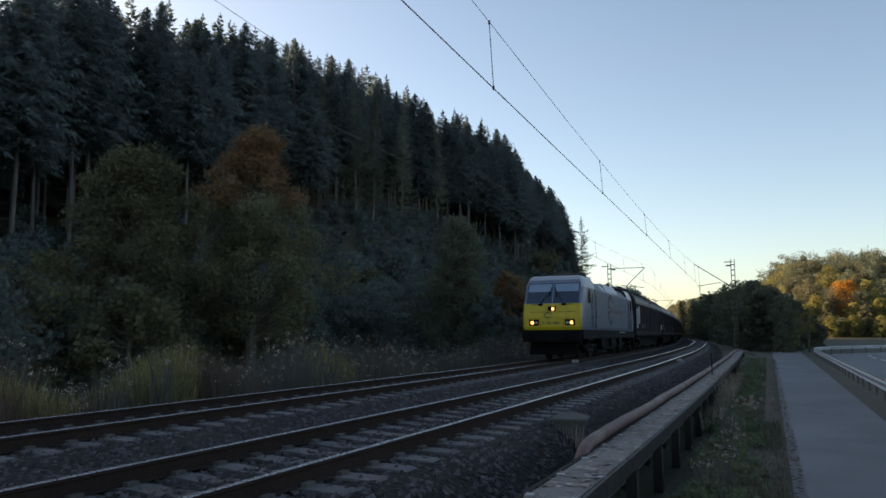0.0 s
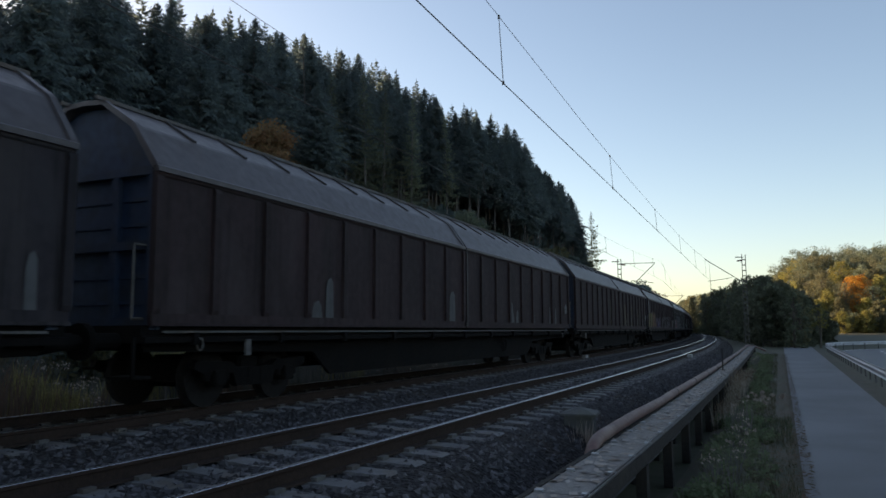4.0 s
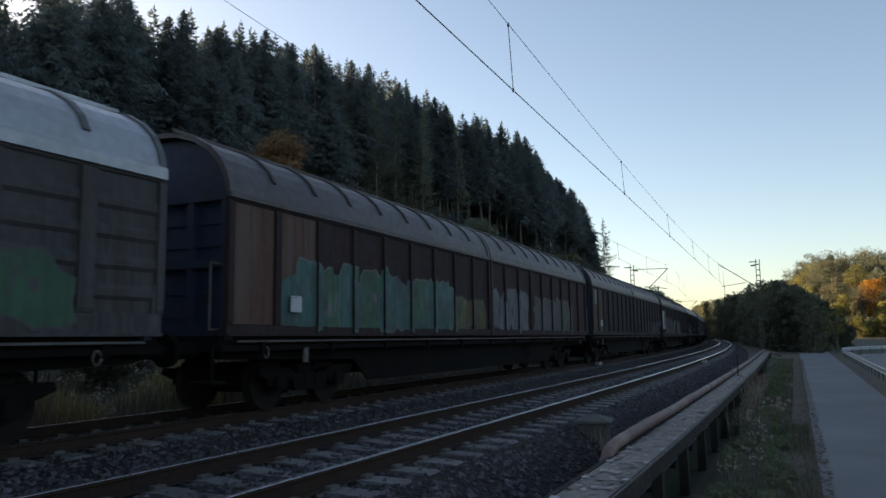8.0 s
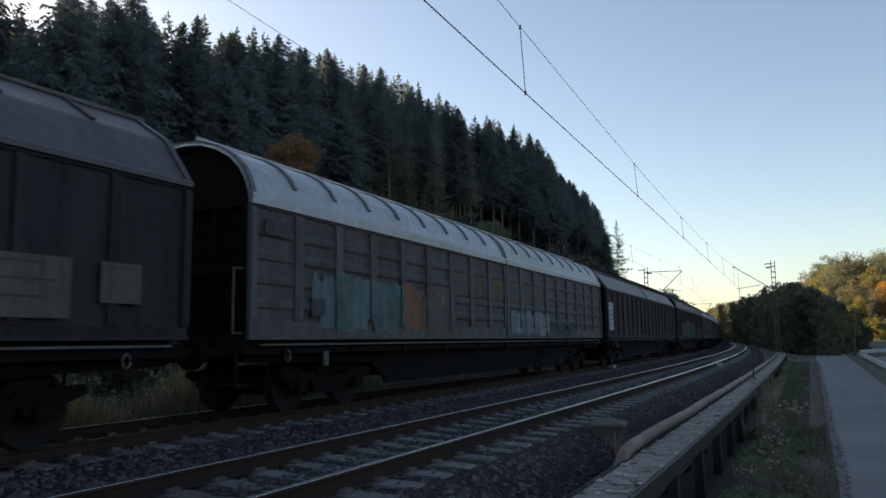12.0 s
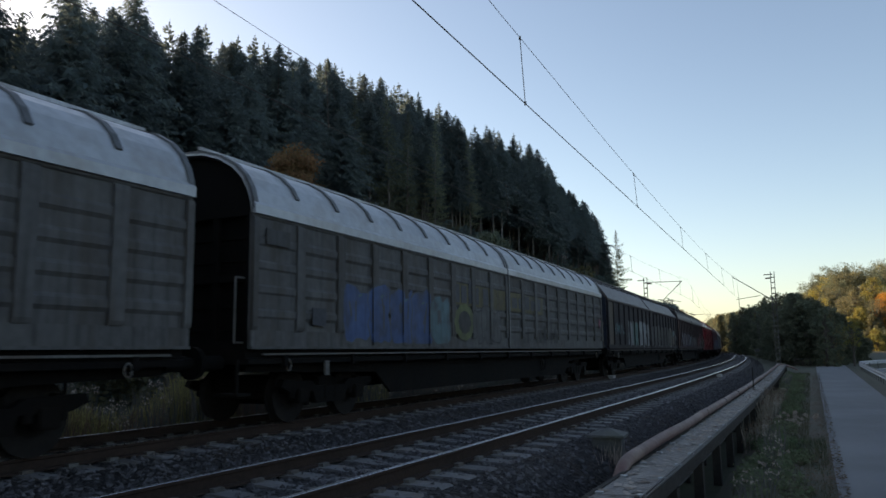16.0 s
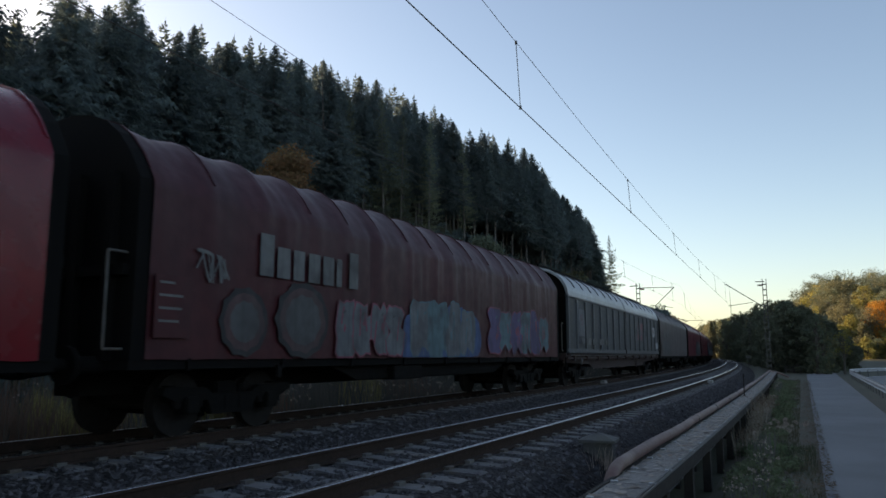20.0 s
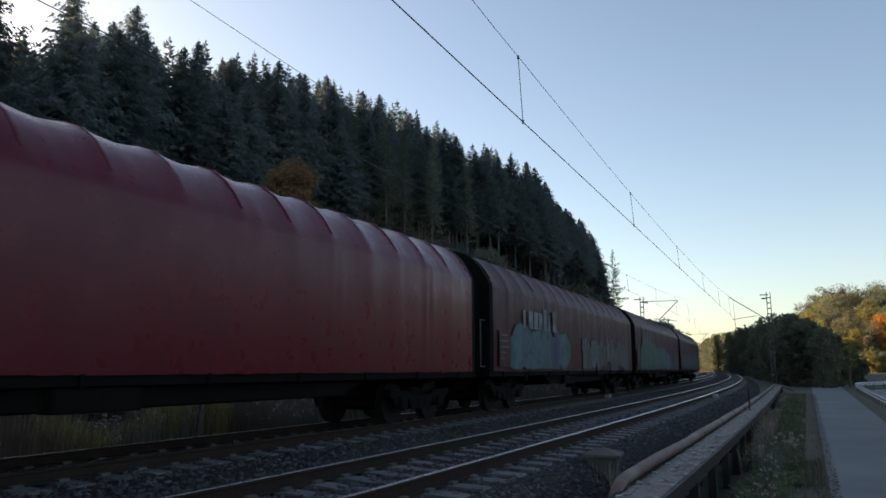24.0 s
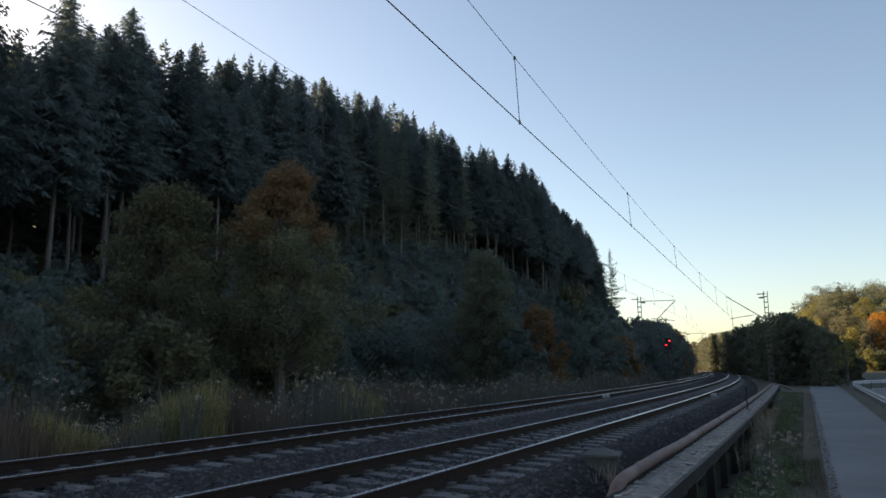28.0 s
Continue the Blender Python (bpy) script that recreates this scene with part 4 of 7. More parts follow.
def wood_mass(name, spots, mats, label, seed, leaf=0.46, each=420):
    r = random.Random(seed)
    vs, fs, fm, o = [], [], [], 0
    for x, y, h in spots:
        z = float(ground_z(x, y))
        rad = h * r.uniform(0.26, 0.36)
        cl = [(x + r.uniform(-0.6, 0.6) * rad, y + r.uniform(-0.6, 0.6) * rad, z + h * r.uniform(0.25, 0.92), rad * r.uniform(0.4, 0.75)) for _ in range(7)]
        v, f = leaves(r, cl, each, leaf)
        vs.append(v)
        k = r.randrange(len(mats)) if r.random() < 0.55 else int((noise.noise((x * 0.03, y * 0.03, 3)) + 1) * 0.5 * len(mats)) % len(mats)
        fs += [tuple(o + i for i in q) for q in f]
        fm += [k] * len(f)
        o += len(v)
    tagged(new(name, mesh_of(name, np.concatenate(vs), fs, mats, fm)), label, "woodland", kind="stuff")


under = [(float(np.interp(yy, Y, X)) + r3.uniform(-112, -66), yy, r3.uniform(4, 7.5)) for yy in [r3.uniform(-40, 310) for _ in range(300)]]
scrub = [(float(np.interp(yy, Y, X)) + r3.uniform(-60, -34), yy, r3.uniform(1.8, 4.2)) for yy in [r3.uniform(5, 230) for _ in range(1150)]]
wood_mass("hillside_scrub", scrub, [GREEN, SPRUCE, GREEN], "dark scrub at the foot of the wooded slope", 19, 0.27, 130)
wood_mass("understorey", under, [SPRUCE, GREEN], "dark understorey between the trunks of the wood", 9, 0.5, 260)
distant = [(r3.uniform(-190, -30), r3.uniform(880, 960), r3.uniform(22, 32)) for _ in range(60)]
wood_mass("distant_wood", distant, [YELLOW, OLIVE, GREEN], "pale sunlit wood closing the valley", 14, 1.2)
wood_mass("hillside_wood", [q for q in far_spots if q[1] < 425], [YELLOW, LIGHTGREEN, OLIVE, LIGHTGREEN, YELLOW], "sunlit autumn wood on the far hillside", 6, 0.34, 560)
wood_mass("hilltop_wood", [(x, y, h * r3.uniform(0.85, 1.15)) for x, y, h in far_spots if y >= 425], [PINE, PINE, PINE, LIGHTGREEN], "grey-green pine wood along the sunlit hilltop", 16, 0.34, 480)
polar_tree("autumn_tree", 4.1, 366, 18.5, 8.0, ORANGE, 51, 11000, 0.28, "bright orange autumn tree in the evening sun", low=0.1)
for k, (az, dist, h, m) in enumerate(((1.6, 352, 12, YELLOW), (2.3, 356, 15, YELLOW), (3.0, 350, 13, OLIVE), (4.6, 350, 13, YELLOW), (5.2, 348, 12, OLIVE), (6.0, 352, 14, YELLOW), (2.0, 372, 18, OLIVE), (3.2, 384, 20, YELLOW))):
    polar_tree("autumn_tree", az, dist, h, h * 0.36, m, 60 + k, 3000, 0.36, "yellowing tree at the foot of the sunlit hill", low=0.05)
for k, (az, dist, h, m) in enumerate(((2.5, 341, 8, OLIVE), (3.1, 338, 9, YELLOW), (3.8, 342, 8, LIGHTGREEN), (4.5, 339, 9, YELLOW), (5.3, 341, 8, OLIVE), (6.1, 338, 9, YELLOW), (3.3, 362, 17, OLIVE), (5.0, 360, 16, LIGHTGREEN))):
    polar_tree("autumn_tree", az, dist, h, h * 0.46, m, 80 + k, 3600, 0.26, "low yellowing tree at the foot of the sunlit hill", low=0.02)
polar_tree("autumn_tree", 5.4, 365, 19, 6.0, YELLOW, 52, 5000, 0.36, "yellow-green autumn tree in the evening sun", low=0.1)


# ---- tall weeds and grasses ----
def blades(name, count, place, height, width, mat, seed, label, category="grass", heads=None):
    g = np.random.default_rng(seed)
    x, y = place(g, count)
    z = ground_z(x, y) - 0.03
    h = height * g.uniform(0.5, 1.25, count) * (0.75 + 0.35 * np.sin(x * 0.9 + y * 0.7) * np.sin(y * 0.37))
    a = g.uniform(0, 2 * np.pi, count)
    lean = g.uniform(0.02, 0.3, count) * h
    w = width * g.uniform(0.6, 1.4, count)
    dx, dy = np.cos(a), np.sin(a)
    b = g.uniform(0, 2 * np.pi, count)
    v = np.stack([np.stack([x - dy * w, y + dx * w, z], -1), np.stack([x + dy * w, y - dx * w, z], -1),
                  np.stack([x + dy * w * 0.6 + lean * 0.4 * np.cos(b), y - dx * w * 0.6 + lean * 0.4 * np.sin(b), z + h * 0.6], -1),
                  np.stack([x + lean * np.cos(b), y + lean * np.sin(b), z + h], -1),
                  np.stack([x - dy * w * 0.6 + lean * 0.4 * np.cos(b), y + dx * w * 0.6 + lean * 0.4 * np.sin(b), z + h * 0.6], -1)], 1)
    f = ((np.arange(count) * 5)[:, None] + np.arange(5)).tolist()
    tagged(new(name, mesh_of(name, v.reshape(-1, 3), f, mat)), label, category, kind="stuff")
    return x + lean * np.cos(b), y + lean * np.sin(b), z + h


def along(u0, u1, s0, s1, power=1.0):
    def place(g, n):
        s = s0 + (s1 - s0) * g.random(n) ** power
        x, y, _ = line(s, g.uniform(u0, u1, n))
        return x, y
    return place


def clumps_along(u0, u1, spots, spread):
    def place(g, n):
        s = g.choice(np.asarray(spots, float), n) + g.normal(0, spread, n)
        x, y, _ = line(s, g.uniform(u0, u1, n))
        return x, y
    return place


rw = random.Random(61)
tips = blades("tall_weeds", 15000, clumps_along(-13.5, -7.9, [3 + 0.9 * k + rw.uniform(-0.5, 0.5) for k in range(100) if rw.random() < 0.62], 0.26), 1.75, 0.012, REED, 21, "tall dry brown weeds and reeds beside the track", "weeds")
blades("rust_weeds", 2600, clumps_along(-11.5, -8.4, [8.6, 9.4, 10.2, 11.9, 16.4, 17.2, 26.4, 30.0], 0.45), 1.7, 0.013, RUSTWEED, 27, "rust-brown withered weed stalks beside the track", "weeds")
gold = blades("goldenrod", 1600, clumps_along(-10.6, -8.9, [11.0, 11.7, 13.7, 14.2, 14.7, 15.2, 23.4], 0.16), 1.75, 0.012, GOLD, 25, "yellowing goldenrod stalks beside the track", "weeds")
v, f = leaves(random.Random(76), [(gold[0][i], gold[1][i], gold[2][i] - 0.38, 0.3) for i in range(0, 1600, 4)], 12000, 0.032)
tagged(new("goldenrod_leaves", mesh_of("goldenrod_leaves", v, f, GOLD)), "yellowing leaves on the goldenrod stalks", "weeds", kind="stuff")
blades("meadow_grass", 9000, along(-18, -7.6, 3, 90, 1.3), 0.6, 0.016, GRASS, 22, "rough grass between the track and the wood")
v, f = leaves(random.Random(77), [(tips[0][i], tips[1][i], tips[2][i] - 0.05, 0.09) for i in range(0, 15000, 6)], 14000, 0.03)
tagged(new("seed_heads", mesh_of("seed_heads", v, f, REEDTOP)), "pale fluffy seed heads on the weeds", "weeds", kind="stuff")


def verge_place(g, n):
    y = 3.5 + 58 * g.random(n) ** 1.7
    lo = np.array([walk_edge(v) for v in y]) + 0.05
    hi = np.array([path_left(v) for v in y]) - 0.02
    f = np.where(y < 17, 0.24, 0.04) + 0.74 * g.random(n) ** 1.2
    return lo + (hi - lo) * f, y


herb = random.Random(29)
spots = []
for _ in range(520):
    y = 4.0 + 52 * herb.random() ** 1.5
    f = (0.22 if y < 17 else 0.05) + herb.random() ** 1.2 * 0.55
    x = walk_edge(y) * (1 - f) + path_left(y) * f + 0.05
    k = herb.uniform(0.08, 0.24) * (1.2 - f)
    spots.append((x, y, float(ground_z(x, y)) + k * 0.7, k))
v, f = leaves(herb, spots, 36000, 0.03)
tagged(new("verge_herbs", mesh_of("verge_herbs", v, f, HERB)), "low green herbs crowding the verge beside the gangway", "weeds", kind="stuff")
blades("verge_grass", 18000, verge_place, 0.20, 0.006, GRASS, 23, "short green and straw-coloured grass on the verge")


def by_gangway(g, n):
    y = 9.0 + 41 * g.random(n) ** 1.1
    return np.array([walk_edge(v) for v in y]) + np.where(y < 17, 0.45, 0.05) + g.uniform(0.03, 0.5, n) ** 1.2, y


tips = blades("gangway_weeds", 2600, by_gangway, 0.52, 0.007, REED, 31, "withered weeds growing beside the gangway", "weeds")
v, f = leaves(random.Random(78), [(tips[0][i], tips[1][i], tips[2][i] - 0.03, 0.07) for i in range(0, 2600, 14)], 1300, 0.02)
tagged(new("withered_heads", mesh_of("withered_heads", v, f, REEDTOP)), "pale withered flower heads on the verge", "weeds", kind="stuff")


def over_gangway(g, n):
    s = g.choice(np.array([17.6, 19.5, 21.5, 23.2, 25.0, 27.4, 29.0, 31.5]), n) + g.normal(0, 0.45, n)
    x, y, _ = line(s, 3.42 + walk_drift(s) + g.uniform(-0.08, 0.3, n))
    return x, y


tips = blades("dry_tussocks", 1500, over_gangway, 0.78, 0.007, STRAW, 37, "pale dry grass tussocks leaning over the gangway", "weeds")
v, f = leaves(random.Random(79), [(tips[0][i], tips[1][i], tips[2][i] - 0.1, 0.16) for i in range(0, 1500, 9)], 3600, 0.02)
tagged(new("withered_leaves", mesh_of("withered_leaves", v, f, BROWNLEAF)), "withered brown leaves among the tussocks", "weeds", kind="stuff")
umbels = [(-0.67 + 0.22 * math.cos(k * 2.4) * (k % 3), 17.9 + 0.5 * math.sin(k * 1.7) * (k % 4), -0.33 + 0.03 * (k % 5), 0.05) for k in range(16)] + [(-0.8 + 0.1 * (k % 3), 12.1 + 0.2 * k, -0.40 + 0.02 * k, 0.03) for k in range(5)]
v, f = leaves(random.Random(80), umbels, 620, 0.02)
tagged(new("pale_umbels", mesh_of("pale_umbels", v, f, REEDTOP)), "pale flower umbels standing in the verge", "weeds", kind="stuff")


def litter(name, count, place, size, seed, label, mat=LEAFLITTER):
    g = np.random.default_rng(seed)
    x, y, z = place(g, count)
    a = g.uniform(0, 6.28, count)
    s = size * g.uniform(0.5, 1.4, count)
    t = g.uniform(-0.16, 0.16, (count, 2))
    ca, sa = np.cos(a) * s, np.sin(a) * s
    v = np.stack([np.stack([x + ca, y + sa, z + t[:, 0] * s], -1), np.stack([x - sa * 0.6, y + ca * 0.6, z + t[:, 1] * s], -1),
                  np.stack([x - ca, y - sa, z - t[:, 0] * s], -1), np.stack([x + sa * 0.6, y - ca * 0.6, z - t[:, 1] * s], -1)], 1)
    f = ((np.arange(count) * 4)[:, None] + np.arange(4)).tolist()
    tagged(new(name, mesh_of(name, v.reshape(-1, 3), f, mat)), label, "leaf litter", kind="stuff")


def on_gangway(g, n):
    s = 6 + 60 * g.random(n) ** 1.2
    x, y, _ = line(s, g.uniform(2.78, 3.2, n) + walk_drift(s))
    return x, y, np.full(n, -0.178)


def path_edge(g, n):
    y = 4 + 56 * g.random(n) ** 1.5
    x = np.array([path_left(v) for v in y]) - np.abs(g.normal(0, 0.34, n)) + 0.14
    return x, y, ground_z(x, y) + 0.045


litter("fallen_leaves", 1000, on_gangway, 0.055, 41, "pale fallen leaves on the gangway")
litter("path_leaves", 5200, path_edge, 0.03, 42, "brown fallen leaves along the edge of the path", BROWNLEAF)


# ---- small things beside the rails ----
def rail_magnet(m):
    root = thing("track_magnet", "small grey track magnet on a bracket beside the rail", "track magnet", at=m)
    part("housing", a_box(-0.10, 0.10, -0.30, 0.30, -0.10, 0.03, bevel=0.02), GALV, root)
    part("bracket", a_box(-0.30, -0.08, -0.05, 0.05, -0.16, -0.10), DULLSTEEL, root)


rail_magnet(on_line(36.8, 1.10, 0.0))
rail_magnet(on_line(34.4, FAR_TRACK + 1.10, 0.0))


def lineside_sign(m):
    root = thing("lineside_sign", "small pale board on a short post beside the track", "sign", at=m)
    part("post", a_tube((0, 0, -0.2), (0, 0, 1.55), 0.03), DULLSTEEL, root)
    part("board", a_box(-0.22, 0.22, -0.02, 0.02, 1.55, 1.80, bevel=0.008), CONCRETE, root)


lineside_sign(pose(-6.7, 90.0, -0.7))


def by_pillar(g, n):
    return -2.75 + g.normal(0, 0.18, n), 10.9 + g.normal(0, 0.25, n)


blades("dry_tuft", 260, by_pillar, 0.5, 0.005, REEDTOP, 33, "pale dry grass tuft in front of the pillar")


# ---- the train: materials ----
LOCO_SILVER = paint("loco_silver_paint", (0.13, 0.166, 0.228), (0.11, 0.142, 0.196), 0.38, grain=6, patch=0.5, bump=0.03, stain=(0.13, 0.145, 0.16), stain_amount=0.4, stain_scale=1.2, streak=True, coat=0.3)
LOCO_ROOF = paint("loco_pale_roof", (0.36, 0.39, 0.43), (0.30, 0.325, 0.36), 0.4, grain=6, patch=0.6, bump=0.03, stain=(0.289, 0.272, 0.246), stain_amount=0.4)
LOCO_YELLOW = paint("loco_yellow_paint", (0.528, 0.4, 0.012), (0.448, 0.336, 0.0096), 0.4, grain=8, patch=0.7, bump=0.03, stain=(0.24, 0.176, 0.032), stain_amount=0.35, stain_scale=2.5, streak=True)
LOCO_DARK = paint("loco_dark_skirt", (0.0055, 0.007, 0.0085), (0.0035, 0.0045, 0.0055), 0.75, spec=0.12, grain=10, patch=0.8, bump=0.08, stain=(0.01, 0.0084, 0.0072), stain_amount=0.5)
# shade under the vehicles is put into these near-black base colours; stains are grime
BLACKISH = paint("grimy_shade_black", (0.0024, 0.00225, 0.00225), (0.0045, 0.0039, 0.0033),  0.9, spec=0.15, grain=12, patch=1.0, bump=0.25, stain=(0.00675, 0.00495, 0.00375), stain_amount=0.5)
UNDER = paint("shade_brown_underframe", (0.0045, 0.0036, 0.00315), (0.0027, 0.00225, 0.0021),  0.9, spec=0.15, grain=12, patch=0.9, bump=0.25, stain=(0.00825, 0.0054, 0.00375), stain_amount=0.5)
REDFRAME = paint("red_brown_underframe", (0.030, 0.009, 0.008), (0.020, 0.007, 0.006), 0.75, grain=12, patch=0.9, bump=0.2, stain=(0.012, 0.009, 0.008), stain_amount=0.7)
# wheel steel, darkened in its colour for the same shade
TREAD = paint("shaded_wheel_steel", (0.017, 0.015, 0.014), (0.011, 0.0095, 0.009), 0.8, metal=0.1, spec=0.15, grain=12, patch=1.5, bump=0.15)
GLASS = paint("cab_glass", (0.035, 0.055, 0.085), (0.028, 0.044, 0.07), 0.08, grain=4, bump=0.0, spec=0.45)
SIDEGLASS = paint("dark_side_glass", (0.008, 0.01, 0.013), (0.006, 0.008, 0.01), 0.2, grain=4, bump=0.0, spec=0.12)
BLIND = paint("cab_blind", (0.20, 0.28, 0.38), (0.17, 0.245, 0.335), 0.3, grain=5, bump=0.0)
LAMP = glow("headlight_glow", (1.0, 0.44, 0.14), 1.25)
WHITE = paint("white_placard", (0.40, 0.415, 0.43), (0.33, 0.34, 0.355), 0.55, grain=9, patch=1.5, bump=0.05, stain=(0.245, 0.231, 0.21), stain_amount=0.5, stain_scale=3)
INK = paint("dark_marking", (0.03, 0.034, 0.045), (0.02, 0.022, 0.03), 0.6, grain=10, bump=0.03)
FADEDRED = paint("faded_red_marking", (0.20, 0.055, 0.075), (0.15, 0.05, 0.065), 0.55, grain=10, bump=0.03)
DARKRED = paint("dark_red_marking", (0.13, 0.025, 0.05), (0.1, 0.022, 0.04), 0.55, grain=10, bump=0.03)
REDINK = paint("red_marking", (0.40, 0.035, 0.05), (0.32, 0.03, 0.04), 0.55, grain=10, bump=0.03)


def wagon_paint(name, a, b, rust, amount, rough=0.72, ripple=0.0):
    return paint(name, a, b, rough, grain=7, patch=0.45, bump=0.12, bump_scale=25, spec=0.2, ripple=ripple, stain=rust, stain_amount=amount, stain_scale=2.2, streak=True, vary=0.12, scuff=tuple(c * 0.75 + 0.016 for c in a))


BROWN = wagon_paint("weathered_brown_paint", (0.0275, 0.0225, 0.0258), (0.019, 0.016, 0.019), (0.05, 0.042, 0.04), 0.45)
BROWN2 = wagon_paint("red_brown_paint", (0.0405, 0.0235, 0.0245), (0.027, 0.0175, 0.0185), (0.0184, 0.0148, 0.0137), 0.5)
RUSTY = wagon_paint("orange_rust_paint", (0.115, 0.060, 0.044), (0.090, 0.046, 0.036), (0.115, 0.095, 0.085), 0.6)
TAN = wagon_paint("faded_tan_paint", (0.118, 0.0961, 0.0744), (0.0837, 0.0682, 0.0558), (0.0558, 0.0434, 0.036), 0.5)
PALE = wagon_paint("chalky_grey_paint", (0.205, 0.205, 0.198), (0.16, 0.16, 0.152), (0.0936, 0.0756, 0.0648), 0.5)
SILVERWALL = wagon_paint("dull_silver_wall", (0.098, 0.096, 0.094), (0.070, 0.068, 0.068), (0.050, 0.040, 0.033), 0.65, 0.65)
GREYWALL = wagon_paint("grey_brown_wall", (0.070, 0.069, 0.070), (0.051, 0.050, 0.051), (0.042, 0.034, 0.028), 0.6, 0.65)
LIGHTWALL = wagon_paint("light_grey_wall", (0.068, 0.073, 0.08), (0.056, 0.06, 0.066), (0.052, 0.047, 0.042), 0.4, 0.5)
LIGHTRIB = wagon_paint("light_grey_posts", (0.105, 0.111, 0.12), (0.088, 0.093, 0.1), (0.08, 0.073, 0.066), 0.4, 0.5)
BROWNROOF = paint("brown_grey_roof", (0.082, 0.068, 0.069), (0.058, 0.049, 0.050), 0.5, metal=0.15, grain=6, patch=0.5, bump=0.06, stain=(0.055, 0.040, 0.035), stain_amount=0.5, vary=0.15)
SILVERROOF = paint("bright_silver_roof", (0.37, 0.385, 0.405), (0.285, 0.295, 0.31), 0.42, metal=0.35, grain=6, patch=0.5, bump=0.04, stain=(0.274, 0.254, 0.235), stain_amount=0.5, vary=0.1)
HOOPBROWN = paint("brown_hoop", (0.045, 0.038, 0.036), (0.032, 0.027, 0.025), 0.65, metal=0.1, grain=6, patch=0.5, bump=0.06)
HOOPGREY = paint("worn_hoop_grey", (0.12, 0.125, 0.13), (0.085, 0.087, 0.09), 0.5, metal=0.3, grain=8, patch=0.8, bump=0.05)
ENDBLUE = paint("dark_blue_end", (0.012, 0.027, 0.062), (0.008, 0.017, 0.038), 0.6, grain=7, patch=0.6, bump=0.1, stain=(0.020, 0.018, 0.018), stain_amount=0.6)
TARP_RED = paint("bright_red_tarpaulin", (0.15, 0.0025, 0.010), (0.12, 0.0025, 0.009), 0.27, grain=3, patch=0.5, bump=0.08, bump_scale=6, stain=(0.09, 0.003, 0.009), stain_amount=0.4, spec=0.42)
TARP_DULL = paint("faded_red_brown_tarpaulin", (0.060, 0.013, 0.016), (0.042, 0.010, 0.013), 0.5, spec=0.22, grain=4, patch=0.5, bump=0.14, bump_scale=9, stain=(0.047, 0.022, 0.023), stain_amount=0.5, stain_scale=1.3, streak=True, vary=0.12)
TARP_DARK = paint("dull_dark_tarpaulin", (0.0525, 0.0341, 0.0347), (0.0394, 0.0263, 0.0263), 0.55, grain=4, patch=0.5, bump=0.18, bump_scale=9, stain=(0.0735, 0.063, 0.0604), stain_amount=0.5, stain_scale=1.3, streak=True)

SPRAY = {}
for nm, c in dict(white=(0.52, 0.55, 0.58), silver=(0.36, 0.38, 0.42), pale=(0.40, 0.40, 0.40), cyan=(0.20, 0.42, 0.50), teal=(0.06, 0.22, 0.20), green=(0.05, 0.20, 0.11),
                  blue=(0.06, 0.14, 0.36), violet=(0.14, 0.09, 0.26), pink=(0.46, 0.085, 0.15), red=(0.42, 0.045, 0.05), yellow=(0.50, 0.42, 0.05), orange=(0.44, 0.16, 0.04),
                  black=(0.015, 0.015, 0.02), grey=(0.16, 0.165, 0.17), olive=(0.17, 0.20, 0.06), gold=(0.25, 0.20, 0.05), maroon=(0.13, 0.05, 0.055)).items():
    c = tuple(v * (0.30 if nm in ("silver", "pale", "cyan", "gold") else 0.38 if nm in ("grey", "yellow", "white") else 0.5) for v in c)
    SPRAY[nm] = paint("spray_" + nm, c, tuple(v * 0.7 for v in c), 0.6, grain=5, patch=1.2, bump=0.05, stain=(0.03, 0.026, 0.027), stain_amount=0.85, stain_scale=1.7, scuff=tuple(v * 0.6 for v in c))

CACHE = {}


def cached(key, make, mat):
    """One mesh for all alike parts."""
    k = (key, mat.name)
    if k not in CACHE:
        bm = make()
        me = bpy.data.meshes.new(key[0] if isinstance(key, tuple) else key)
        bm.to_mesh(me)
        bm.free()
        me.materials.append(mat)
        CACHE[k] = me
    return CACHE[k]


def put(name, key, make, mat, parent, m=None, label=""):
    ob = part(name, cached(key, make, mat), mat, parent, label)
    if m is not None:
        ob.matrix_basis = m
    return ob


def moved(x=0.0, y=0.0, z=0.0):
    return Matrix.Translation((x, y, z))


# ---- running gear ----
def wheel_shape(r):
    bm = bmesh.new()
    tube(bm, (-0.065, 0, 0), (0.065, 0, 0), r, seg=28)
    tube(bm, (-0.09, 0, 0), (-0.06, 0, 0), r + 0.028, seg=28)
    tube(bm, (0.06, 0, 0), (0.10, 0, 0), r * 0.55, r * 0.3, seg=20)
    tube(bm, (0.08, 0, 0), (0.14, 0, 0), 0.11, seg=14)
    return bm


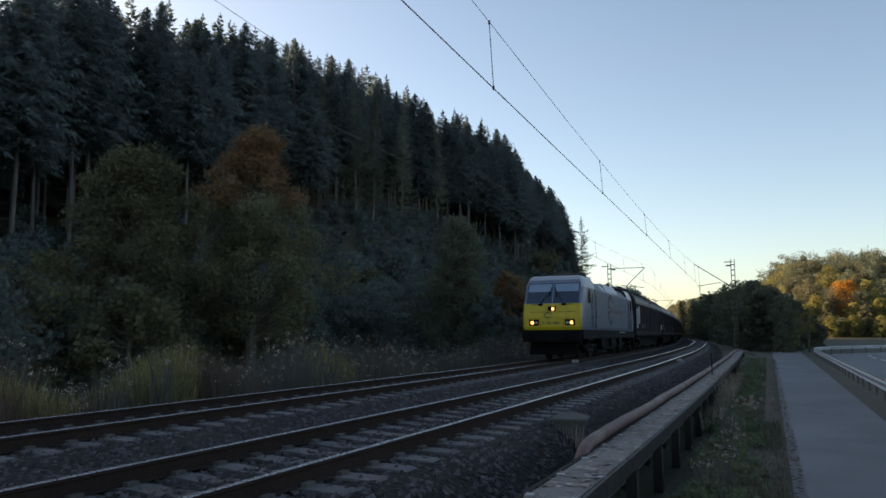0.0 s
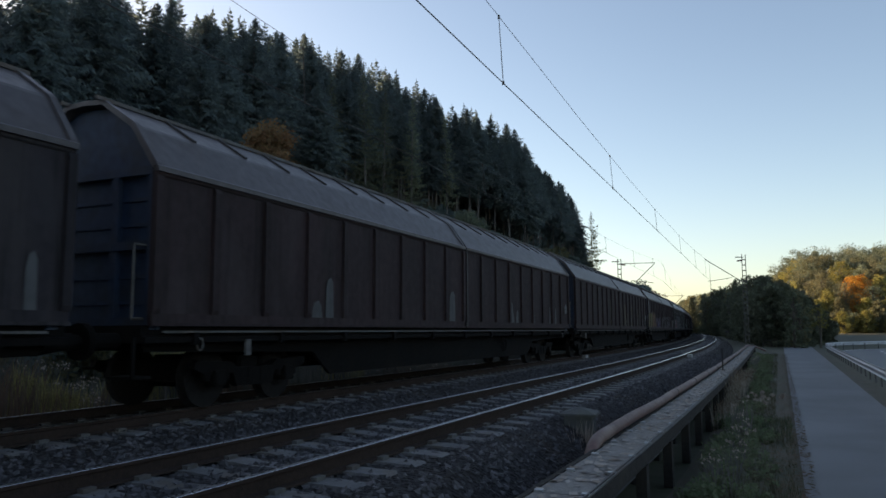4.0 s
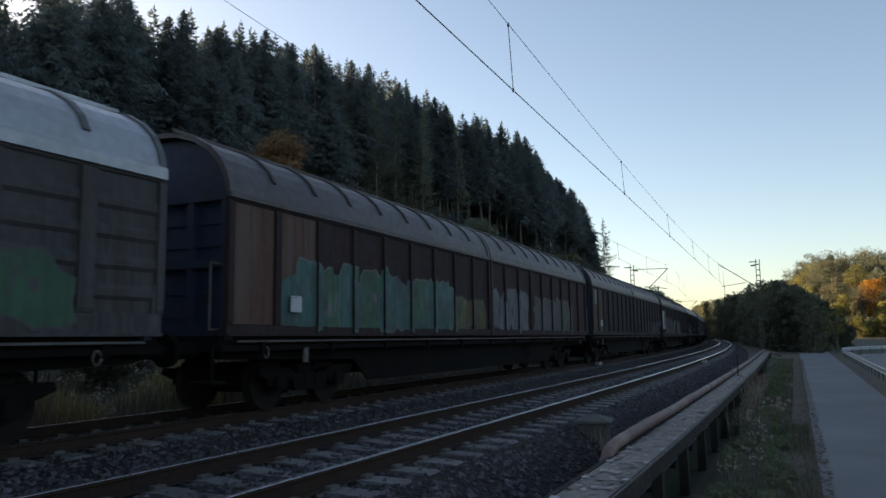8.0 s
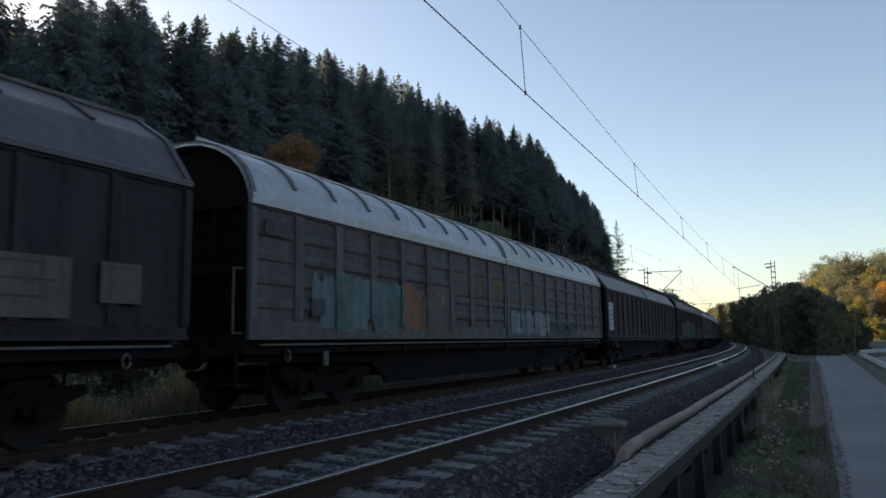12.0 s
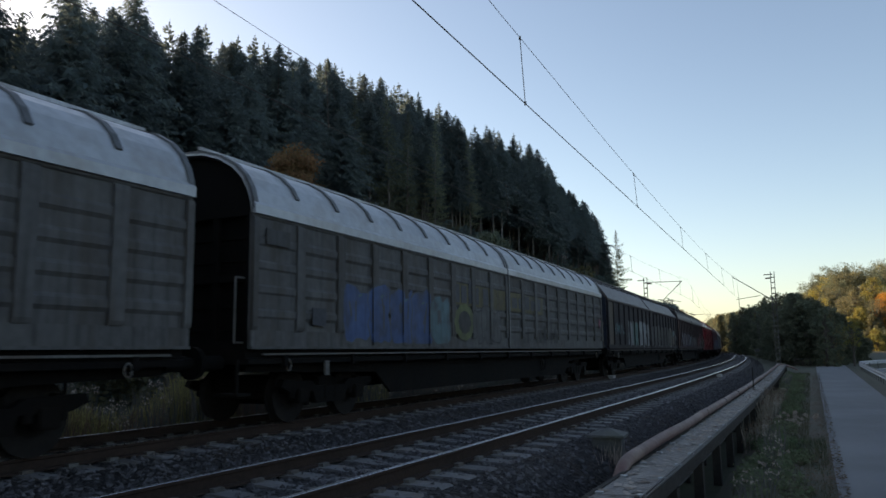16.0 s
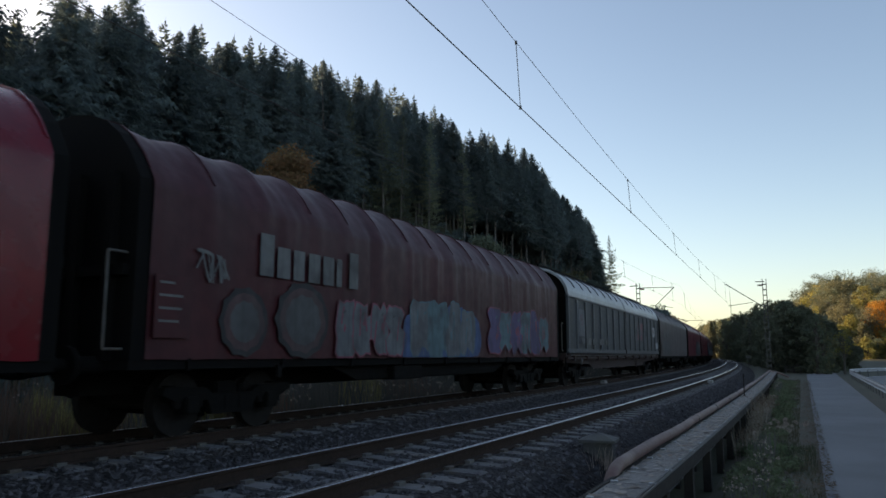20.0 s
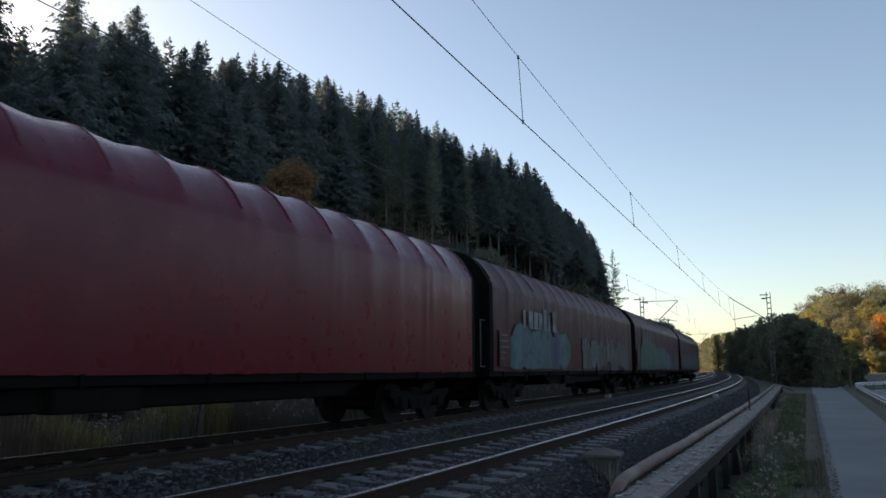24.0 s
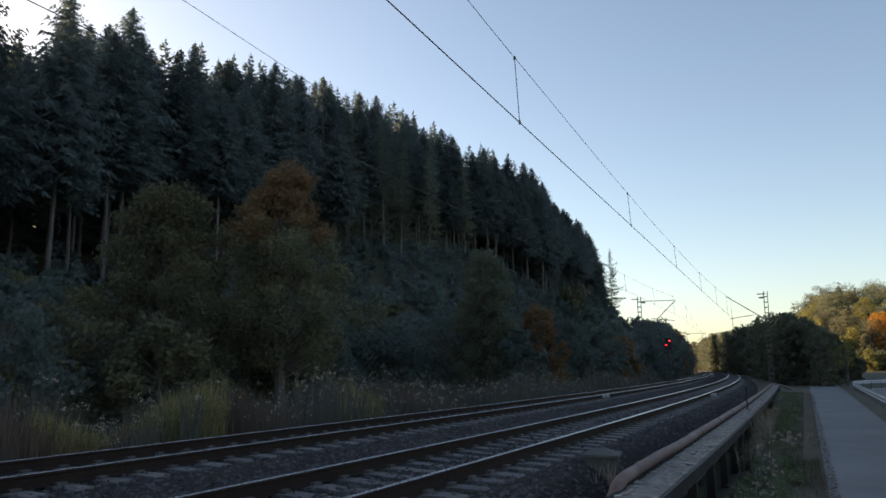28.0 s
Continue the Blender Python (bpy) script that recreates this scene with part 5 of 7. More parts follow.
def bogie_shape(base, side):
    """One side frame with its axle boxes and springs."""
    bm = bmesh.new()
    h = base / 2
    prof = [(-h - 0.55, 0.62), (-h - 0.5, 0.72), (-0.6, 0.70), (-0.45, 0.60), (0.45, 0.60), (0.6, 0.70), (h + 0.5, 0.72), (h + 0.55, 0.62),
            (h + 0.3, 0.52), (h - 0.35, 0.52), (0.45, 0.30), (-0.45, 0.30), (-h + 0.35, 0.52), (-h - 0.3, 0.52)]
    a = [bm.verts.new((-0.06, y, z)) for y, z in prof]
    b = [bm.verts.new((0.06, y, z)) for y, z in prof]
    n = len(prof)
    for i in range(n):
        bm.faces.new((a[i], a[(i + 1) % n], b[(i + 1) % n], b[i]))
    bm.faces.new(a)
    bm.faces.new(b[::-1])
    for y in (-h, h):
        box(bm, -0.12, 0.12, y - 0.14, y + 0.14, 0.33, 0.58, bevel=0.02)
        for o in (-0.22, 0.22):
            tube(bm, (0, y + o, 0.42), (0, y + o, 0.60), 0.07, seg=10)
    tube(bm, (0, -0.16, 0.36), (0, -0.16, 0.6), 0.08, seg=10)
    tube(bm, (0, 0.16, 0.36), (0, 0.16, 0.6), 0.08, seg=10)
    bmesh.ops.recalc_face_normals(bm, faces=bm.faces[:])
    return bm


def bolster_shape():
    """The cross beam with the brake gear slung under it."""
    bm = a_box(-0.95, 0.95, -0.25, 0.25, 0.5, 0.78, bevel=0.03)
    for y in (-0.42, 0.42):
        box(bm, -0.86, 0.86, y - 0.05, y + 0.05, 0.26, 0.42)
        for x in (-0.75, 0.75):
            box(bm, x - 0.08, x + 0.08, y - 0.02, y + 0.10 if y > 0 else y + 0.02, 0.30, 0.72)
    for y in (-1.15, 1.15):
        box(bm, -0.95, 0.95, y - 0.06, y + 0.06, 0.50, 0.74)
    return bm


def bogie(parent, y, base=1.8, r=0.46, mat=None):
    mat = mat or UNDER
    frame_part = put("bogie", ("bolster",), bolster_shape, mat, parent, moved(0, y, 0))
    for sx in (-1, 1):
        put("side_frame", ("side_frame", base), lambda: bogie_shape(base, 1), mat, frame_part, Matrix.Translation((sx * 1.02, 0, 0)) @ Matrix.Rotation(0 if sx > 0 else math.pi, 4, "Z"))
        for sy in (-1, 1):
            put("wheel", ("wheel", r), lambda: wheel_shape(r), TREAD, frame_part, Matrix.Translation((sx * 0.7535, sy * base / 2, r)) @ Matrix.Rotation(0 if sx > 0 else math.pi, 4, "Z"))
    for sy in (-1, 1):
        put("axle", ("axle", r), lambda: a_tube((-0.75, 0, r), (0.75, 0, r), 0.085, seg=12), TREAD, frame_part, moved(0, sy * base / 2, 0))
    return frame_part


def buffer_shape():
    bm = a_tube((0, 0, 0), (0, 0.42, 0), 0.11, seg=14)
    tube(bm, (0, 0.40, 0), (0, 0.60, 0), 0.085, seg=14)
    tube(bm, (0, 0.58, 0), (0, 0.62, 0), 0.24, 0.24, seg=18)
    return bm


def buffers(parent, half, inset=0.62):
    for end in (-1, 1):
        for sx in (-0.875, 0.875):
            m = Matrix.Translation((sx, end * (half - inset), 1.05)) @ Matrix.Rotation(0 if end > 0 else math.pi, 4, "Z")
            put("buffer", ("buffer",), buffer_shape, BLACKISH, parent, m)
        put("coupling", ("coupling",), lambda: a_tube((0, 0, 0.98), (0, 0.55, 0.9), 0.05, seg=8), BLACKISH, parent, Matrix.Translation((0, end * (half - inset), 0)) @ Matrix.Rotation(0 if end > 0 else math.pi, 4, "Z"))


# ---- marks on the sides: flat sheets of paint a few millimetres proud; x is the face they lie on ----
def rect_face(bm, x, y0, y1, z0, z1):
    vs = [bm.verts.new((x, y, z)) for y, z in ((y0, z0), (y1, z0), (y1, z1), (y0, z1))]
    return bm.faces.new(vs)


def ribbon(bm, x, a, b, w, mat_index):
    """A stroke of paint with round ends from a to b (y, z)."""
    (ay, az), (by, bz) = a, b
    ang = math.atan2(bz - az, by - ay)
    pts = []
    for cy, cz, start in ((by, bz, ang - math.pi / 2), (ay, az, ang + math.pi / 2)):
        for k in range(6):
            t = start + math.pi * k / 5
            pts.append((cy + w * math.cos(t), cz + w * math.sin(t)))
    f = bm.faces.new([bm.verts.new((x, y, z)) for y, z in pts])
    f.material_index = mat_index
    return f


def tangle(r):
    """A random bent stroke inside a cell, in no way a letter: its points as (0..1, 0..2)."""
    pts = [(r.uniform(0, 0.35), r.uniform(0.1, 1.9))]
    for k in range(r.choice((2, 3, 3, 4))):
        pts.append((min(1.0, max(0.0, pts[-1][0] + r.uniform(-0.35, 0.75))), r.choice((r.uniform(0, 0.7), r.uniform(1.2, 2.0)))))
    out = []
    for i in range(len(pts) - 1):
        p0, p1, p2, p3 = pts[max(i - 1, 0)], pts[i], pts[i + 1], pts[min(i + 2, len(pts) - 1)]
        for k in range(4):
            t = k / 4
            out.append(tuple(0.5 * (2 * b + (c - a) * t + (2 * a - 5 * b + 4 * c - d) * t * t + (3 * b - a - 3 * c + d) * t ** 3) for a, b, c, d in zip(p0, p1, p2, p3)))
    out.append(pts[-1])
    return [(*a, *b) for a, b in zip(out, out[1:])]


def slab(r):
    """The outline of a sprayed block: squarish, with dents and spikes, in no way a letter."""
    out = []
    for i in range(20):
        t = 2 * math.pi * i / 20
        square = 1 / max(abs(math.cos(t)), abs(math.sin(t)))
        out.append(min(square, 1.22) * r.choice((1.0, 1.0, 0.96, 0.9, 1.06)))
    for _ in range(2):
        k = r.randrange(20)
        out[k] *= r.choice((0.55, 0.7, 1.18))
        out[(k + 1) % 20] *= r.choice((0.6, 0.8, 1.0))
    return out


def blob(bm, x, cy, cz, ry, rz, shape, mat_index, floor):
    """A lumpy patch of paint; shape: its wobble, point by point."""
    n = len(shape)
    f = bm.faces.new([bm.verts.new((x, cy + ry * k * math.cos(2 * math.pi * i / n), max(floor, cz + rz * k * math.sin(2 * math.pi * i / n)))) for i, k in enumerate(shape)])
    f.material_index = mat_index


def graffiti(parent, x, y0, y1, z0, z1, fill, line_col="black", seed=0, fat=0.5, back=None, letters=None, second=None, label="", ribs=()):
    """Sprayed shapes side by side: swollen patches with outlines and inner lines, or thin tangled strokes."""
    over_rib = 1.4675 - x
    r = random.Random(seed)
    bm = bmesh.new()
    h = z1 - z0
    n = letters or max(2, round((y1 - y0) / (h * 0.62)))
    cell = (y1 - y0) / n
    lift = [0.004]

    def up():
        lift[0] += 0.0004
        return x + lift[0]

    def wobble(k, amount):
        ph = [r.uniform(0, 6.28) for _ in range(4)]
        return [1 + amount * (0.5 * math.sin(2 * t + ph[0]) + 0.35 * math.sin(3 * t + ph[1]) + 0.4 * math.sin(4 * t + ph[2]) + 0.25 * math.sin(7 * t + ph[3])) for t in [2 * math.pi * i / k for i in range(k)]]
    if back:
        for i in range(n * 2 + 1):
            blob(bm, up(), y0 + (y1 - y0) * i / (n * 2), z0 + h * r.uniform(0.3, 0.5), h * 0.42, h * r.uniform(0.4, 0.55), wobble(18, 0.12), 2, z0 - 0.02)
    for i in range(n):
        cy, cz = y0 + (i + 0.5) * cell, z0 + h * r.uniform(0.46, 0.54)
        col = 3 if (second and r.random() < 0.45) else 0
        if fat >= 0.4:
            ry, rz = cell * r.uniform(0.50, 0.66), h * r.uniform(0.42, 0.54)
            shape = slab(r)
            blob(bm, up(), cy, cz, ry + 0.035, rz + 0.035, shape, 1, z0 - 0.03)
            blob(bm, up(), cy, cz, ry, rz, shape, col, z0)
            # a hollow, one or two parting lines, a gleam and a run of paint
            hy, hz = cy + r.uniform(-0.3, 0.3) * ry, cz + r.uniform(-0.35, 0.4) * rz
            if r.random() < 0.7:
                blob(bm, up(), hy, hz, ry * r.uniform(0.08, 0.2), rz * r.uniform(0.12, 0.3), wobble(9, 0.3), 1, z0)
            for _ in range(r.choice((1, 2, 2))):
                y, t, e = cy + r.uniform(-0.55, 0.55) * ry, cz + r.uniform(0.2, 0.8) * rz, r.uniform(0.4, 1.1) * rz
                ribbon(bm, up(), (y, t), (y + r.uniform(-0.25, 0.25) * ry, max(z0, t - e)), 0.014 + 0.012 * h, 1)
            y = cy + r.uniform(-0.5, 0.3) * ry
            ribbon(bm, up(), (y, cz + rz * 0.6), (y + ry * 0.2, cz + rz * 0.66), 0.022 * h, 3)
            if r.random() < 0.5:
                ribbon(bm, up(), (hy, z0 + 0.3 * h), (hy, z0 + 0.03), 0.012, col)
        else:
            for _ in range(3):
                w = (0.012 + 0.09 * fat * h) * r.uniform(0.6, 1.2)
                for a, b, c, d in tangle(r):
                    ribbon(bm, up(), (cy + (a - 0.5) * cell * 1.1, z0 + b / 2 * h), (cy + (c - 0.5) * cell * 1.1, z0 + d / 2 * h), w, col if r.random() < 0.7 else 1)
    me = bpy.data.meshes.new("graffiti")
    bm.to_mesh(me)
    # the paint runs on over the faces of the ribs
    for a, b in ribs:
        if b < y0 or a > y1:
            continue
        over = bmesh.new()
        over.from_mesh(me)
        for yc, no in ((a, -1), (b, 1)):
            bmesh.ops.bisect_plane(over, geom=over.verts[:] + over.edges[:] + over.faces[:], plane_co=(0, yc, 0), plane_no=(0, no, 0), clear_outer=True)
        for v in over.verts:
            v.co.x += over_rib
        cut = bpy.data.meshes.new("cut")
        over.to_mesh(cut)
        over.free()
        bm.from_mesh(cut)
        bpy.data.meshes.remove(cut)
    bm.to_mesh(me)
    bm.free()
    for m in (SPRAY[fill], SPRAY[line_col], SPRAY[back or fill], SPRAY[second or fill]):
        me.materials.append(m)
    ob = part("graffiti", me, None, parent, label or f"sprayed {fill} graffiti")
    ob["kind"] = "stuff"
    return ob


def streaks(parent, x, y0, y1, z0, z1, col, seed, density=1.6, name="paint_wash"):
    r = random.Random(seed)
    bm = bmesh.new()
    for i in range(int((y1 - y0) * density)):
        y = r.uniform(y0, y1)
        w = r.uniform(0.05, 0.22)
        t = z0 + (z1 - z0) * r.uniform(0.3, 1.0)
        vs = [bm.verts.new((x + 0.003 + i * 0.0003, yy, zz)) for yy, zz in ((y - w, z0), (y + w, z0), (y + w * 0.8, t - 0.1), (y + w * 0.3, t), (y - w * 0.5, t - 0.05), (y - w * 0.9, t - 0.2))]
        bm.faces.new(vs)
    ob = part(name, bm, SPRAY[col], parent)
    ob["kind"] = "stuff"
    return ob


def bars(parent, x, y0, y1, z0, z1, count, mat, seed=0, gap=0.22, name="letter_bar", label=""):
    """A company's name as plain blocks of its letters' size."""
    r = random.Random(seed)
    step = (y1 - y0) / count
    for i in range(count):
        a = y0 + i * step
        wide = step * (1 - gap) * r.choice((1.0, 1.0, 0.9, 0.5))
        part(name, a_box(x + 0.001, x + 0.004, a, a + wide, z0, z1 - (z1 - z0) * r.choice((0, 0.22, 0.25, 0.25))), mat, parent)


def placard(parent, x, y0, y1, z0, z1, rows=6, ring=0.0, seed=0, mat=None, ink=None):
    base = part("placard", a_box(x, x + 0.012, y0, y1, z0, z1), mat or WHITE, parent, "white data placard")
    r = random.Random(seed)
    bm = bmesh.new()
    h = (z1 - z0)
    for i in range(rows):
        z = z1 - h * (0.10 + 0.82 * i / max(rows, 1))
        rect_face(bm, x + 0.016, y0 + 0.1 * (y1 - y0), y0 + (y1 - y0) * r.uniform(0.45, 0.9), z - h * (0.02 if ring else 0.04), z)
    part("printed_text", bm, ink or INK, base)
    if ring:
        bm = bmesh.new()
        cy, cz, w = (y0 + y1) / 2, z0 + h * ring, y1 - y0
        ring_faces(bm, x + 0.016, cy, cz, w * 0.19, w * 0.23)
        bm.faces.new([bm.verts.new((x + 0.016, cy + w * a, cz + w * b)) for a, b in ((-0.15, 0.12), (-0.12, 0.15), (0.15, -0.12), (0.12, -0.15))])
        part("prohibition_ring", bm, DARKRED, base, "dark red prohibition ring")
        bm = bmesh.new()
        rect_face(bm, x + 0.0145, cy - w * 0.09, cy + w * 0.09, cz - w * 0.06, cz + w * 0.05)
        part("pictogram", bm, INK, base)
    return base


def ring_faces(bm, x, cy, cz, r0, r1, a0=0.0, a1=2 * math.pi, n=28):
    for k in range(n):
        t0, t1 = a0 + (a1 - a0) * k / n, a0 + (a1 - a0) * (k + 1) / n
        bm.faces.new([bm.verts.new((x, cy + rr * math.cos(t), cz + rr * math.sin(t))) for rr, t in ((r0, t0), (r1, t0), (r1, t1), (r0, t1))])


# ---- the locomotive ----
def locomotive(length):
    root = thing("locomotive", "silver electric locomotive with a yellow front and lit headlights", "locomotive")
    half = length / 2
    nose = half - 0.55
    # cab shell, at the front end; levels: height, how far the nose stands back, half width
    levels = [(1.42, 0.10, 1.44), (1.55, 0.04, 1.48), (2.05, 0.04, 1.49), (2.58, 0.16, 1.485), (2.66, 0.20, 1.48), (3.46, 0.60, 1.465), (3.70, 0.72, 1.41), (3.82, 0.79, 1.35), (3.97, 0.90, 1.27), (4.03, 1.05, 1.18)]
    cab_len = 3.25

    def cab_shape():
        bm = bmesh.new()
        rows = []
        for z, back, w in levels:
            f = -nose + back
            row = [(w, -nose + cab_len), (w, f + 0.62), (w * 0.985, f + 0.30), (w * 0.955, f + 0.10), (w * 0.90, f), (0, f - 0.03)]
            row += [(-a, b) for a, b in reversed(row[:-1])]
            rows.append([bm.verts.new((a, b, z)) for a, b in row])
        for i in range(len(rows) - 1):
            for j in range(len(rows[0]) - 1):
                f = bm.faces.new((rows[i][j], rows[i][j + 1], rows[i + 1][j + 1], rows[i + 1][j]))
                f.smooth = j not in (4, 5) and i not in (4, 5, 6)
                if i < 4 and 3 <= j <= 6:
                    f.material_index = 1
                elif i >= (7 if 4 <= j <= 5 else 5):
                    f.material_index = 2
        bm.faces.new(rows[-1]).material_index = 2
        bmesh.ops.recalc_face_normals(bm, faces=bm.faces[:])
        return bm
    turn = Matrix.Rotation(math.pi, 4, "Z")
    bm = cab_shape()
    cab_me = bpy.data.meshes.new("cab")
    bm.to_mesh(cab_me)
    bm.free()
    for m in (LOCO_SILVER, LOCO_YELLOW, LOCO_ROOF):
        cab_me.materials.append(m)
    for end, spin in ((0, Matrix.Identity(4)), (1, turn)):
        cab = part("cab", cab_me, None, root, "driver's cab with a yellow front")
        cab.matrix_basis = spin
        # windscreen panes lie on the sloping front between two levels
        def front_y(z):
            return -nose + float(np.interp(z, [l[0] for l in levels], [l[1] for l in levels])) - 0.02
        for sx in (-1, 1):
            for nm, za, zb, mat, off in (("windscreen_pane", 2.69, 3.66, GLASS, 0.008), ("sun_blind", 3.24, 3.62, BLIND, 0.014)):
                bm = bmesh.new()
                x0, x1 = (0.035, 1.255) if sx > 0 else (-1.255, -0.035)
                if nm == "sun_blind":
                    x0, x1 = x0 + 0.04, x1 - 0.04
                vs = [bm.verts.new((x, front_y(z) - off - (0.012 * (1 - abs(x))), z)) for x, z in ((x0, za), (x1, za), (x1, zb), (x0, zb))]
                bm.faces.new(vs)
                geo = bmesh.ops.extrude_face_region(bm, geom=bm.faces[:])
                bmesh.ops.translate(bm, verts=[v for v in geo["geom"] if isinstance(v, bmesh.types.BMVert)], vec=(0, 0.006, 0))
                bmesh.ops.recalc_face_normals(bm, faces=bm.faces[:])
                part(nm, bm, mat, cab)
            bm = a_tube((sx * 0.55, front_y(2.66) - 0.04, 2.66), (sx * 0.14, front_y(3.3) - 0.04, 3.30), 0.014, seg=6)
            tube(bm, (sx * 0.20, front_y(2.95) - 0.05, 2.95), (sx * 0.08, front_y(3.45) - 0.05, 3.45), 0.02, seg=6)
            part("wiper", bm, BLACKISH, cab)
            part("wiper_motor", a_box(sx * 0.55 - 0.10, sx * 0.55 + 0.10, front_y(2.64) - 0.07, front_y(2.64), 2.56, 2.66), BLACKISH, cab)
            part("lamp_housing", a_box(sx * 0.86 - 0.24, sx * 0.86 + 0.24, front_y(1.75) - 0.012, front_y(1.75) + 0.05, 1.62, 1.90, bevel=0.01), BLACKISH, cab)
            if end == 0:
                part("headlight", a_tube((sx * 0.94, front_y(1.75) - 0.03, 1.76), (sx * 0.94, front_y(1.75), 1.76), 0.085, seg=16), LAMP, cab, "lit warm headlight")
            part("tail_light", a_tube((sx * 0.74, front_y(1.75) - 0.03, 1.76), (sx * 0.74, front_y(1.75), 1.76), 0.07, seg=14), GALV, cab)
            part("handrail", a_tube((sx * 1.0, front_y(2.62) - 0.04, 2.62), (sx * 0.45, front_y(2.62) - 0.04, 2.62), 0.012, seg=6), BLACKISH, cab)
        part("top_lamp_housing", a_box(-0.19, 0.19, front_y(2.4) - 0.03, front_y(2.4) + 0.04, 2.28, 2.52, bevel=0.01), BLACKISH, cab)
        if end == 0:
            part("headlight", a_tube((0.05, front_y(2.4) - 0.05, 2.40), (0.05, front_y(2.4), 2.40), 0.075, seg=16), LAMP, cab, "lit warm headlight")
        # badge, number bars, seam
        bm = bmesh.new()
        for k in range(22):
            t0, t1 = 0.4 + 5.4 * k / 22, 0.4 + 5.4 * (k + 1) / 22
            bm.faces.new([bm.verts.new((-0.16 + rr * 1.5 * math.cos(t), front_y(2.1) - 0.05, 2.10 + rr * 0.9 * math.sin(t))) for rr, t in ((0.11, t0), (0.145, t0), (0.145, t1), (0.11, t1))])
        part("badge", bm, INK, cab)
        bm = bmesh.new()
        for k, wv in enumerate((0.05, 0, 0.03, 0.05, 0.05, 0, 0.03, 0.05, 0.05, 0.03, 0.02)):
            if wv:
                bx = -0.42 + k * 0.078
                bm.faces.new([bm.verts.new((xx, front_y(1.75) - 0.015, zz)) for xx, zz in ((bx, 1.68), (bx + wv, 1.68), (bx + wv, 1.80), (bx, 1.80))])
        part("number_bars", bm, INK, cab)
        bm = bmesh.new()
        for z, x0, x1 in ((2.26, -1.1, 1.1), (1.93, -1.1, -0.55), (1.93, 0.55, 1.1)):
            box(bm, x0, x1, front_y(z) - 0.012, front_y(z), z - 0.008, z + 0.008)
        for x in (-0.55, 0.55):
            box(bm, x - 0.008, x + 0.008, front_y(1.7) - 0.012, front_y(1.7), 1.5, 1.93)
        part("panel_seams", bm, LOCO_DARK, cab)
        # cab sides: window, door with its bars
        for sx in (-1, 1):
            wside = 1.49 * sx
            bm = bmesh.new()
            window_edge = [(-nose + 1.36, 2.72), (-nose + 1.90, 2.72), (-nose + 1.96, 2.80), (-nose + 1.96, 3.34), (-nose + 1.88, 3.42), (-nose + 1.62, 3.42), (-nose + 1.42, 3.22), (-nose + 1.30, 2.9)]
            f = bm.faces.new([bm.verts.new((sx * (float(np.interp(z, [l[0] for l in levels], [l[2] for l in levels])) + 0.012), y, z)) for y, z in window_edge])
            bmesh.ops.recalc_face_normals(bm, faces=bm.faces[:])
            part("cab_window", bm, SIDEGLASS, cab, "dark cab side window")
            for y in (-nose + 2.11, -nose + 3.05):
                part("door_post", a_box(min(wside, wside + sx * 0.012), max(wside, wside + sx * 0.012), y - 0.011, y + 0.011, 1.45, 3.42), LOCO_DARK, cab)
                part("handrail", a_tube((wside + sx * 0.06, y + 0.05, 1.5), (wside + sx * 0.06, y + 0.05, 3.2), 0.012, seg=6), LOCO_DARK, cab)
            for z in (2.0, 2.5):
                part("door_hinge", a_box(min(wside, wside + sx * 0.02), max(wside, wside + sx * 0.02), -nose + 2.16, -nose + 2.30, z, z + 0.04), LOCO_DARK, cab)
            for k in range(4):
                part("step", a_box(sx * 1.36 - 0.10, sx * 1.36 + 0.10, -nose + 2.16, -nose + 2.66, 0.42 + k * 0.26, 0.45 + k * 0.26), DULLSTEEL, cab)
    # machine room sides and roof
    y0, y1 = -nose + cab_len, nose - cab_len
    part("body", extrude([(-1.44, 1.42), (1.44, 1.42), (1.49, 1.56), (1.49, 3.45), (1.46, 3.50), (-1.46, 3.50), (-1.49, 3.45), (-1.49, 1.56)], y0, y1), LOCO_SILVER, root, "plain silver side walls")
    bays = [("roof_grille", 0.0, 0.22, 0.0), ("roof_hood", 0.22, 0.33, 0.0), ("roof_hood", 0.33, 0.71, 0.14), ("roof_grille", 0.71, 1.0, 0.0)]
    mesh_mat = paint("roof_mesh", (0.27, 0.28, 0.29), (0.16, 0.165, 0.17), 0.6, metal=0.4, grain=90, patch=3, bump=0.6, bump_scale=120)
    for nm, a, b, up in bays:
        ya, yb = y0 + (y1 - y0) * a + 0.03, y0 + (y1 - y0) * b - 0.03
        prof = [(-1.44, 3.5), (1.44, 3.5), (1.14, 3.86 + up), (-1.14, 3.86 + up)]
        part(nm, extrude(prof, ya, yb), mesh_mat if nm == "roof_grille" else LOCO_ROOF, root)
    bm = bmesh.new()
    for k in range(46):
        y = y0 + 0.1 + (y1 - y0 - 0.2) * k / 45
        for sx in (-1, 1):
            box(bm, sx * 1.475 - 0.012, sx * 1.475 + 0.012, y - 0.05, y + 0.05, 3.505, 3.53)
    part("roof_seam", bm, GALV, root)
